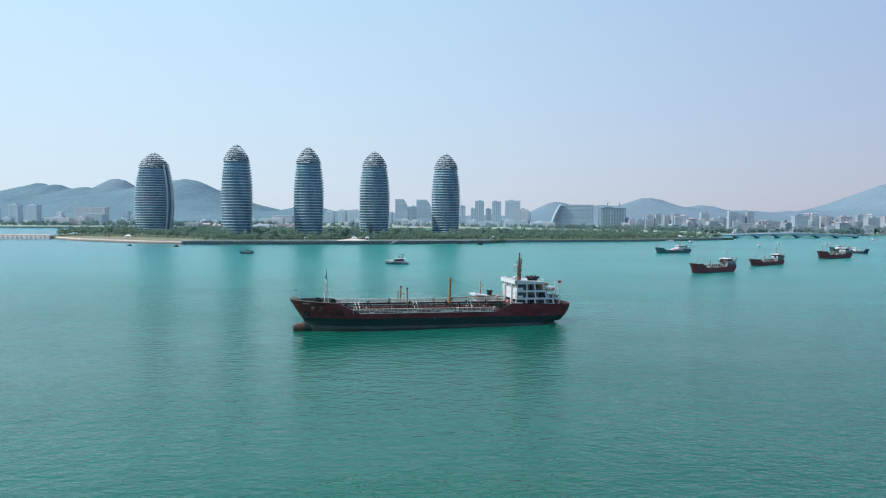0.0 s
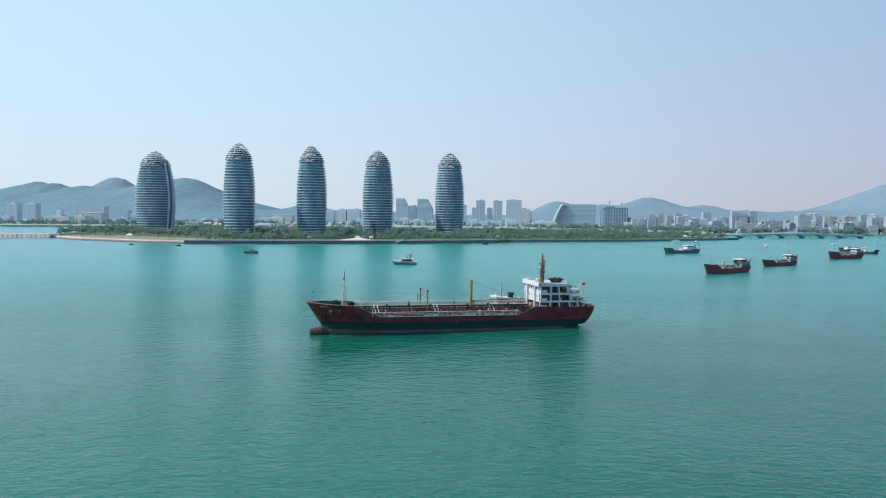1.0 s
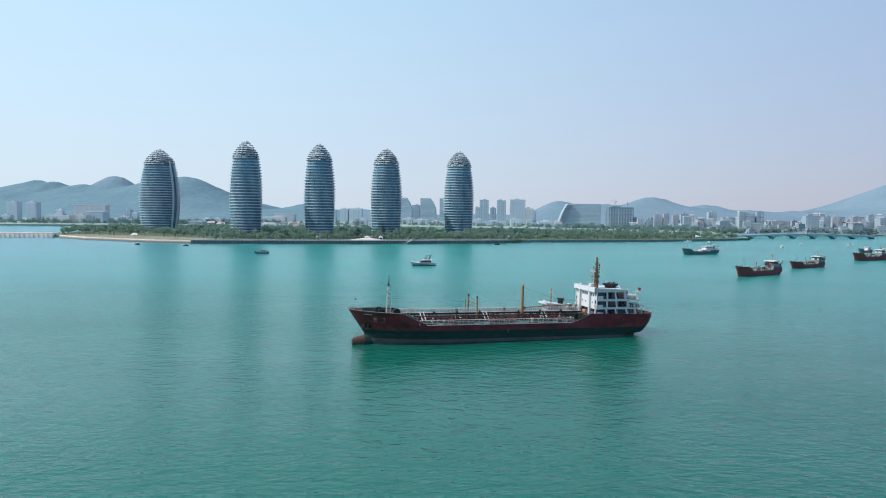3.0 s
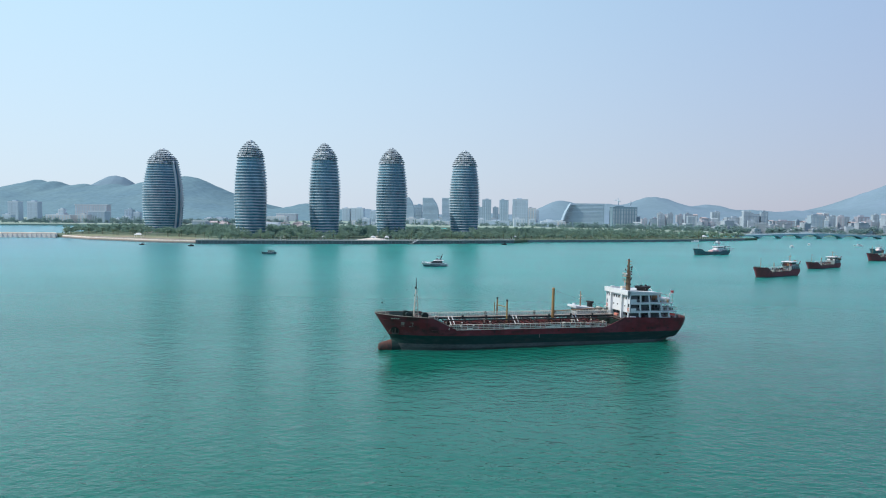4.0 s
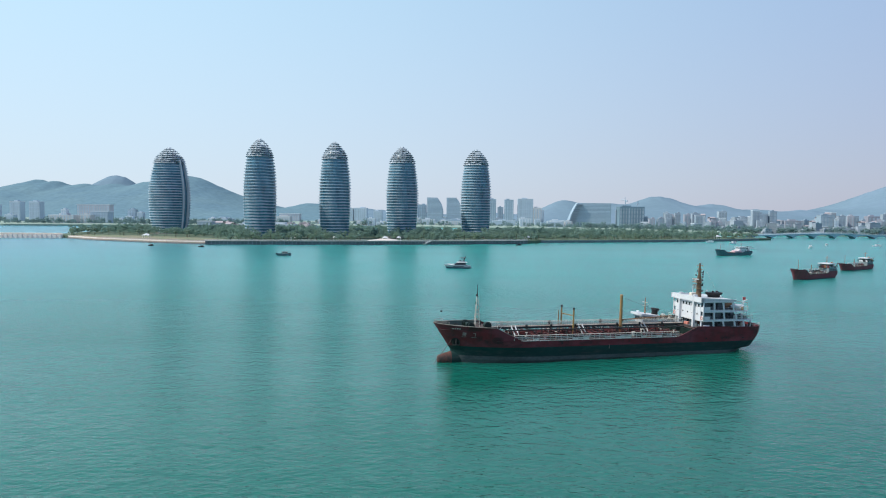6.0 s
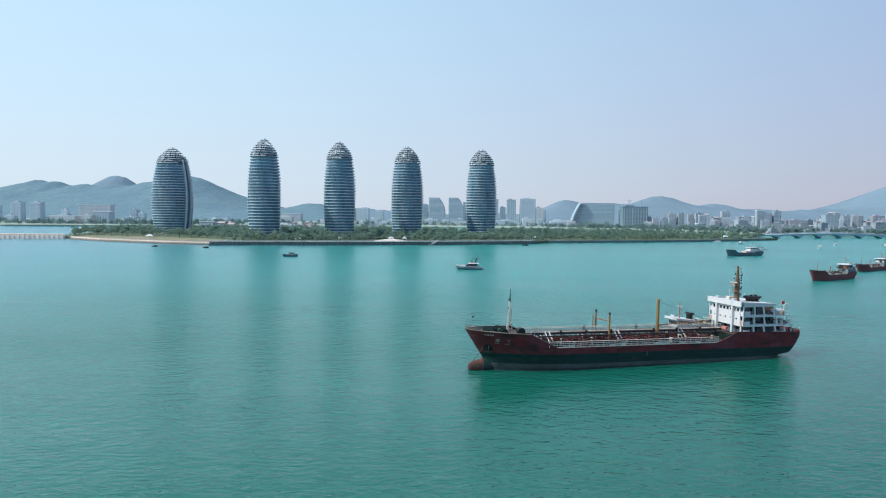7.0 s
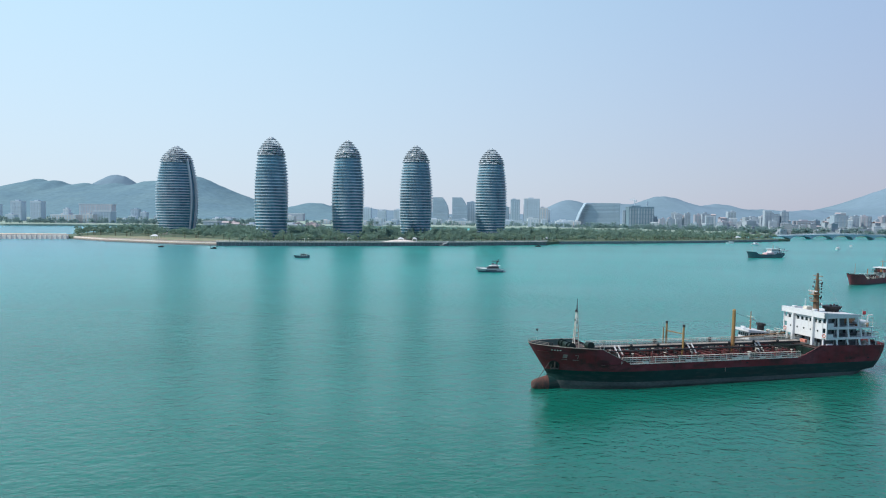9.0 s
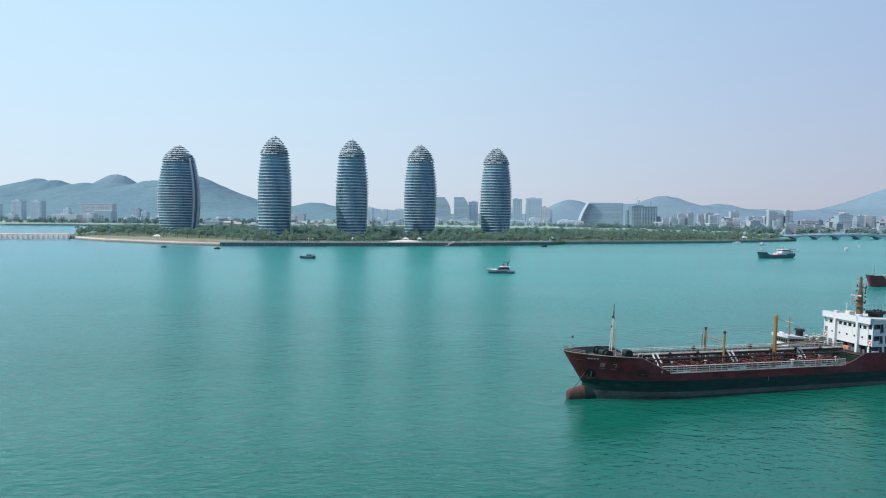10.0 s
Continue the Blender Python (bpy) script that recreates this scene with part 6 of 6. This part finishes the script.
def motor_yacht(m, label):
    root = thing("motor_yacht", label, "yacht", m)
    L, B = 16.5, 2.3
    rows = hull_rows(L, B, lambda x: 1.95 - 0.6 * x / L, [-0.4, 0.1, 0.62, ("f", 0.62, 0.5), ("f", 0.62, 1.0)], 2.4, 0.3, fore=0.5, aft=0.04)
    part("hull", both_sides(rows[2:]), M_GREYGEL, root, "silver grey hull")
    part("hull_base", both_sides(rows[:3]), M_NAVY, root, "dark lower hull")
    part("deck", deck_plate(rows[-1], 0.2, 16.3, 1.34), M_GELCOAT, root)
    part("foredeck", ball(bmesh.new(), (5.4, 0, 1.45), (3.4, 1.4, 0.5), 12, 8), M_GELCOAT, root, smooth=True)

    def shell(x0, x1, x2, x3, z0, z1, w):
        bm = bmesh.new()
        lo = [(x0, -w * 0.55), (x0 + 0.8, -w), (x3, -w), (x3, w), (x0 + 0.8, w), (x0, w * 0.55)]
        hi = [(x1, -w * 0.5), (x1 + 0.6, -w * 0.85), (x2, -w * 0.85), (x2, w * 0.85), (x1 + 0.6, w * 0.85), (x1, w * 0.5)]
        a, b = [bm.verts.new((x, y, z0)) for x, y in lo], [bm.verts.new((x, y, z1)) for x, y in hi]
        for i in range(6):
            bm.faces.new((a[i], a[(i + 1) % 6], b[(i + 1) % 6], b[i]))
        bm.faces.new(b)
        return bm
    part("saloon_glass", shell(5.6, 8.4, 13.2, 13.6, 1.75, 3.1, 1.78), M_GLASS, root, "dark saloon glazing")
    part("coach_roof", shell(7.9, 8.5, 14.0, 14.4, 3.1, 3.32, 1.8), M_GELCOAT, root)
    part("sill", shell(5.0, 5.5, 14.0, 14.2, 1.3, 1.95, 1.9), M_GELCOAT, root)
    part("flybridge", shell(9.0, 9.9, 12.8, 13.2, 3.33, 3.9, 1.45), M_GREYGEL, root)
    bm = tube(bmesh.new(), (12.2, -1.4, 3.6), (13.2, -1.2, 5.6), 0.18)
    tube(bm, (12.2, 1.4, 3.6), (13.2, 1.2, 5.6), 0.18)
    tube(bm, (13.2, -1.3, 5.6), (13.2, 1.3, 5.6), 0.2)
    tube(bm, (13.2, 0, 5.6), (13.8, 0, 6.6), 0.1)
    part("radar_arch", bm, M_DKSTEEL, root)
    part("hardtop", box(bmesh.new(), (11.6, 0, 5.5), (3.4, 2.8, 0.16), bevel=0.05), M_DKSTEEL, root, "dark hardtop over the flybridge")
    part("windscreen", shell(9.3, 10.1, 10.6, 10.4, 3.9, 4.4, 1.3), M_GLASS, root)
    for sgn in (-1, 1):
        part("hull_window", box(bmesh.new(), (9.0, sgn * 2.24, 0.98), (6.4, 0.16, 0.32)), M_GLASS, root)
        part("side_deck", box(bmesh.new(), (10.5, sgn * 1.95, 1.6), (7.5, 0.3, 0.5), bevel=0.05), M_GREYGEL, root)
    root.scale = (1.04, 1.08, 1.2)
    part("bathing_platform", box(bmesh.new(), (16.8, 0, 0.35), (1.2, 4.0, 0.2)), M_GREYGEL, root)
    rail(root, [(1.0, -0.9, 1.85), (6.5, -2.1, 1.7)], 0.6, 0.9, 0.03, M_GELCOAT)
    rail(root, [(1.0, 0.9, 1.85), (6.5, 2.1, 1.7)], 0.6, 0.9, 0.03, M_GELCOAT)


motor_yacht(pose(-70.6, 463.0, SEA, 0, 0, 8), "white and silver motor yacht with dark glazing on the bay")


def open_boat(m, L, label, hullm, cabm, name="fishing_boat", roof=None):
    root = thing(name, label, "boat", m, "small boats on the bay")
    k = L / 10
    rows = hull_rows(L, 1.5 * k, lambda x: (1.25 + 0.5 * (2 * x / L - 1) ** 2) * k, [-0.3, 0.1, ("f", 0.1, 0.5), ("f", 0.1, 1.0)], 1.2 * k, 0.3 * k, fore=0.35, aft=0.06)
    part("hull", both_sides(rows), hullm, root)
    part("deck", deck_plate(rows[-1], 0.2, L * 0.98, 1.0 * k, 0.1), M_DECK if hullm is not M_GELCOAT else M_GELCOAT, root)
    part("cabin", box(bmesh.new(), (L * 0.62, 0, 1.7 * k), (L * 0.34, 2.0 * k, 1.4 * k), bevel=0.1), cabm, root)
    part("roof", box(bmesh.new(), (L * 0.64, 0, 2.5 * k), (L * 0.48, 2.5 * k, 0.14 * k)), roof or cabm, root)
    for j in range(3):
        part("window", box(bmesh.new(), (L * (0.52 + 0.1 * j), -1.01 * k, 1.95 * k), (L * 0.07, 0.06, 0.5 * k)), M_GLASS, root)
    for x in (0.86, 0.42):
        for y in (-1, 1):
            part("roof_post", tube(bmesh.new(), (L * x, y * k, 1.0 * k), (L * x, y * k, 2.45 * k), 0.05), M_DKSTEEL, root)
    part("mast", tube(bmesh.new(), (L * 0.6, 0, 2.5 * k), (L * 0.6, 0, 3.5 * k), 0.05), M_DKSTEEL, root)


open_boat(pose(-206.5, 556, SEA, 0, 0, 10), 12.0, "dark green fishing boat with a pale cabin under a dark roof", M_TEALHULL, M_CREAM, roof=M_DKSTEEL)
open_boat(pose(-364, 667, SEA, 0, 0, 5), 5.5, "small dark boat near the sea wall", M_DKSTEEL, M_DKSTEEL)
open_boat(pose(-311, 657, SEA, 0, 0, 3), 6.0, "small dark boat near the sea wall", M_DKSTEEL, M_DKSTEEL)
open_boat(pose(-10, 779, SEA, 0, 0, 8), 6.5, "small dark boat below the boardwalk", M_DKSTEEL, M_DKSTEEL)
open_boat(pose(243, 936, SEA, 0, 0, 12), 11.0, "white sightseeing boat near the sea wall", M_GELCOAT, M_GELCOAT, "motor_boat")
open_boat(pose(314, 806, SEA, 0, 0, 62), 11.5, "small white cabin boat at anchor", M_GELCOAT, M_GELCOAT, "motor_boat")
open_boat(pose(259, 894, SEA, 0, 0, 40), 12.5, "white cabin boat behind the fishing vessel", M_GELCOAT, M_GELCOAT, "motor_boat")
open_boat(pose(369, 882, SEA, 0, 0, 66), 9.0, "small white cabin boat at anchor", M_GELCOAT, M_GELCOAT, "motor_boat")
open_boat(pose(416, 871, SEA, 0, 0, 12), 11.0, "small white cabin boat at anchor", M_GELCOAT, M_GELCOAT, "motor_boat")
open_boat(pose(590, 1085, SEA, 0, 0, 12), 11.0, "small white cabin boat near the bridge", M_GELCOAT, M_GELCOAT, "motor_boat")

# small white pavilions and a shelter on the island
def pavilion(x, y, w, label, turn=0):
    root = thing("pavilion", label, "pavilion", pose(x, y, 2.6, 0, 0, turn))
    for sx in (-1, 1):
        for sy in (-1, 1):
            part("post", tube(bmesh.new(), (sx * w * 0.4, sy * w * 0.25, 0), (sx * w * 0.4, sy * w * 0.25, 3.2), 0.15), M_WHITE, root)
    rows = [[(-w / 2, -w * 0.32, 3.1), (0, -w * 0.32, 3.3), (w / 2, -w * 0.32, 3.1)], [(-w * 0.3, 0, 4.6), (0, 0, 5.4), (w * 0.3, 0, 4.6)], [(-w / 2, w * 0.32, 3.1), (0, w * 0.32, 3.3), (w / 2, w * 0.32, 3.1)]]
    part("canopy", sheet(bmesh.new(), rows), M_WHITE, root, "white tent canopy")


pavilion(-152, 776, 7, "white tent pavilion behind the boardwalk", 15)
pavilion(-138, 783, 5, "white tent pavilion behind the boardwalk", 15)
pavilion(8, 850, 8, "white tent pavilion at the end of the boardwalk", 20)
pavilion(-413, 762, 9, "white tent pavilion on the lawn", 0)
pavilion(-246, 748, 6, "small white tent pavilion among trees", 10)
pavilion(275, 985, 8, "white tent pavilion near the sea wall", 20)
pavilion(-205, 765, 5, "small white tent pavilion among trees", 10)
rows = []
for j in range(12):
    rows.append([])
    for i in range(20):
        u, v = i / 19 * 2 - 1, j / 11 * 2 - 1
        bump_h = max(0.0, 1 - u * u - v * v) ** 0.8 * (2.4 + 1.2 * noise.noise(Vector((u * 3, v * 3, 5))))
        rows[-1].append((-152 + 19 * u - 3 * v, 770 + 8 * u + 9 * v, 2.45 + 0.3 * (u * u + v * v < 1.1) + bump_h))
bm = sheet(bmesh.new(), rows)
tagged(part("sand_patch", bm, M_SANDSTONE), "pale sandy clearing behind the boardwalk", "sand", kind="structure")

gangway = thing("gangway", "white sloping gangway at the edge of the boardwalk", "gangway", pose(-104, 768.5, 0, 0, 0, 24))
part("ramp", box(bmesh.new(), (0, 0, 0), (7.0, 1.4, 0.25)), M_WHITE, gangway).matrix_basis = pose(0, 0, 2.2, 0, -24, 0)
for y in (-0.65, 0.65):
    rail(gangway, [(-3.1, y, 0.95), (3.1, y, 3.7)], 1.0, 1.2, 0.06, M_WHITE)
part("float", box(bmesh.new(), (-4.2, 0, 0.25), (3.0, 2.6, 0.9), bevel=0.1), M_CONC, gangway)

# ---- trees ----
def crown_data(seed, height, spread, clumps, size):
    """Leaf cards in clumps round limb ends, with gaps and an uneven outline."""
    r = np.random.RandomState(seed)
    V, F = [], []
    heads = []
    for i in range(clumps):
        a, q = r.rand() * 6.283, r.rand() ** 0.6
        z = height * (0.36 + 0.6 * r.rand())
        rad = spread * q * (1 - 0.65 * max(0, (z / height - 0.55)) * 1.6)
        heads.append((rad * math.cos(a), rad * math.sin(a), z, (0.5 + 0.6 * r.rand()) * size * 2.4))
    for hx, hy, hz, hr in heads:
        for j in range(16):
            d = r.randn(3)
            d /= np.linalg.norm(d) + 1e-6
            c = np.array([hx, hy, hz]) + d * hr * (0.6 + 0.5 * r.rand()) * np.array([1, 1, 0.75])
            u = np.cross(d, r.randn(3))
            u /= np.linalg.norm(u) + 1e-6
            w = np.cross(d, u) * 0.8 + d * 0.3
            s = size * (0.6 + 0.7 * r.rand())
            k = len(V)
            V += [tuple(c - u * s), tuple(c + w * s * 0.7), tuple(c + u * s), tuple(c - w * s * 0.7)]
            F.append((k, k + 1, k + 2, k + 3))
    return V, F, heads


def trunk_bm(height, heads, seed):
    r = random.Random(seed)
    bm = tube(bmesh.new(), (0, 0, -0.4), (0.2, 0.1, height * 0.45), 0.26, 0.15, 7)
    for hx, hy, hz, _ in heads[::3]:
        tube(bm, (0.15, 0.08, height * 0.3), (hx * 0.85, hy * 0.85, hz), 0.1, 0.03, 4)
    return bm


TREES, CROWNS = [], []
for k in range(7):
    h, sp = (9.5, 4.2) if k < 4 else (7.0, 3.6)
    h *= 1 + 0.09 * (k % 4)
    V, F, heads = crown_data(20 + k, h, sp, 17 + 2 * (k % 3), 0.62)
    CROWNS.append((np.array(V), F))
    root = thing("tree", "leafy green tree on the island shore" if k % 2 else "dense dark green tree on the island shore", "tree", pose(0, 0, 2.6), "island trees")
    part("trunk", trunk_bm(h, heads, k), M_BARK, root)
    part("crown", (V, [], F), M_LEAF if k % 3 else M_LEAF2, root)
    TREES.append(root)
palm = thing("palm_tree", "slender coconut palm on the lawn", "palm", pose(0, 0, 2.6), "palms on the lawn")
bm = bmesh.new()
for k in range(5):
    tube(bm, (0.1 * k * k * 0.12, 0, 1.5 * k - (0.4 if k == 0 else 0)), (0.1 * (k + 1) ** 2 * 0.12, 0, 1.5 * (k + 1)), 0.22 - 0.02 * k, 0.2 - 0.02 * k, 6)
part("trunk", bm, M_BARK, palm)
bm = bmesh.new()
for i in range(15):
    a, up = i * 2.4, 0.9 - 0.09 * i
    rows = []
    for k in range(5):
        f = k / 4
        x = 2.9 * f
        z = 7.5 + up * 1.6 * f - 2.0 * f * f
        w = 0.5 * math.sin(math.pi * (0.12 + 0.85 * f))
        rows.append([(0.3 + x * math.cos(a) - w * math.sin(a), x * math.sin(a) + w * math.cos(a), z - 0.25), (0.3 + x * math.cos(a), x * math.sin(a), z), (0.3 + x * math.cos(a) + w * math.sin(a), x * math.sin(a) - w * math.cos(a), z - 0.25)])
    sheet(bm, rows)
part("crown", bm, M_PALM, palm)

TOWERS = [(-459, 917, 27), (-300, 803, 23), (-220, 832, 23), (-147, 888, 24), (-55, 917, 23)]
LAWN = [(-520, 800), (-465, 760), (-409, 733), (-369, 718), (-320, 708), (-312, 765), (-380, 806), (-470, 842), (-540, 842)]
INNER = [(x, y + 5.5) for x, y in FRONT[:9]] + [(x - 3, y + 5) for x, y in FRONT[9:]] + [(360, 1050), (320, 1078), (150, 1074), (0, 1068), (-200, 1042), (-400, 1032), (-535, 1002), (-575, 915), (-552, 845)]


def plantable(x, y):
    if not inside(x, y, INNER) or inside(x, y, LAWN):
        return False
    if -176 < x < -128 and 752 < y < 796:
        return False
    return all((x - tx) ** 2 + (y - ty) ** 2 > r * r for tx, ty, r in TOWERS)


def front_gap(x, y):
    """How far behind the front shore line a spot lies."""
    best = 1e9
    for (xa, ya), (xb, yb) in zip(FRONT, FRONT[1:]):
        if min(xa, xb) - 5 <= x <= max(xa, xb) + 5:
            f = (x - xa) / (xb - xa)
            best = min(best, y - (ya + (yb - ya) * f))
    return best


rng = random.Random(77)
spots, far_spots = [], []
tries = 0
while tries < 14000 and len(spots) + len(far_spots) < 2000:
    tries += 1
    x, y = -575 + 940 * rng.random(), 712 + 360 * rng.random()
    if not plantable(x, y):
        continue
    g = front_gap(x, y)
    if any((x - a) ** 2 + (y - b) ** 2 < 16 for a, b in spots + far_spots):
        continue
    if g < 42 and len(spots) < 290:
        spots.append((x, y))
    else:
        far_spots.append((x, y))
used = [0] * len(TREES)
for x, y in spots:
    k = rng.randrange(len(TREES))
    s = 0.62 + 0.4 * rng.random()
    if x > 20:
        s *= 0.95
    m = pose(x, y, 2.6, 0, 0, rng.random() * 360)
    if not used[k]:
        TREES[k].matrix_basis = m
        TREES[k].scale = (s, s, s)
        used[k] = 1
    else:
        o = copy_thing(TREES[k], m)
        o.scale = (s, s, s)
VV, FF = [], []
off = 0
for x, y in far_spots:
    V, F = CROWNS[rng.randrange(len(CROWNS))]
    s = 0.7 + 0.55 * rng.random()
    a = rng.random() * 6.283
    rot = np.array([[math.cos(a), -math.sin(a), 0], [math.sin(a), math.cos(a), 0], [0, 0, 1]])
    W = V @ rot.T * s + np.array([x, y, 2.3])
    VV.append(W)
    FF.append(np.array(F) + off)
    off += len(V)
grove = part("grove", (np.concatenate(VV).tolist(), [], np.concatenate(FF).tolist()), M_LEAF)
tagged(grove, "dense green grove covering the island behind the shore", "trees", kind="stuff")
# undergrowth and hedges along the shore
VV, FF, off = [], [], 0
for i in range(1500):
    x = -575 + 940 * rng.random()
    y = 712 + 330 * rng.random()
    g = front_gap(x, y)
    if not plantable(x, y) or g > 40:
        continue
    V, F = CROWNS[rng.randrange(len(CROWNS))]
    s = 0.25 + 0.25 * rng.random()
    VV.append((V - np.array([0, 0, 3.2])) * np.array([s * 1.3, s * 1.3, s]) + np.array([x, y, 2.7]))
    FF.append(np.array(F) + off)
    off += len(V)
tagged(part("undergrowth", (np.concatenate(VV).tolist(), [], np.concatenate(FF).tolist()), M_LEAF2), "low green shrubs and hedges under the trees", "shrubs", kind="stuff")
first = True
for i in range(46):
    x = -540 + 215 * rng.random()
    y = 830 + 30 * rng.random() - (x + 540) * 0.33
    if i > 32:
        x, y = -320 + 330 * rng.random(), 0
        y = 738 + (x + 325) * 0.36
    m = pose(x, y, 2.6, 0, 0, rng.random() * 360)
    if first:
        palm.matrix_basis = m
        first = False
    else:
        o = copy_thing(palm, m)
        s = 0.75 + 0.4 * rng.random()
        o.scale = (s, s, s)
# woods along the far shore, with haze put into their pale leaf colours
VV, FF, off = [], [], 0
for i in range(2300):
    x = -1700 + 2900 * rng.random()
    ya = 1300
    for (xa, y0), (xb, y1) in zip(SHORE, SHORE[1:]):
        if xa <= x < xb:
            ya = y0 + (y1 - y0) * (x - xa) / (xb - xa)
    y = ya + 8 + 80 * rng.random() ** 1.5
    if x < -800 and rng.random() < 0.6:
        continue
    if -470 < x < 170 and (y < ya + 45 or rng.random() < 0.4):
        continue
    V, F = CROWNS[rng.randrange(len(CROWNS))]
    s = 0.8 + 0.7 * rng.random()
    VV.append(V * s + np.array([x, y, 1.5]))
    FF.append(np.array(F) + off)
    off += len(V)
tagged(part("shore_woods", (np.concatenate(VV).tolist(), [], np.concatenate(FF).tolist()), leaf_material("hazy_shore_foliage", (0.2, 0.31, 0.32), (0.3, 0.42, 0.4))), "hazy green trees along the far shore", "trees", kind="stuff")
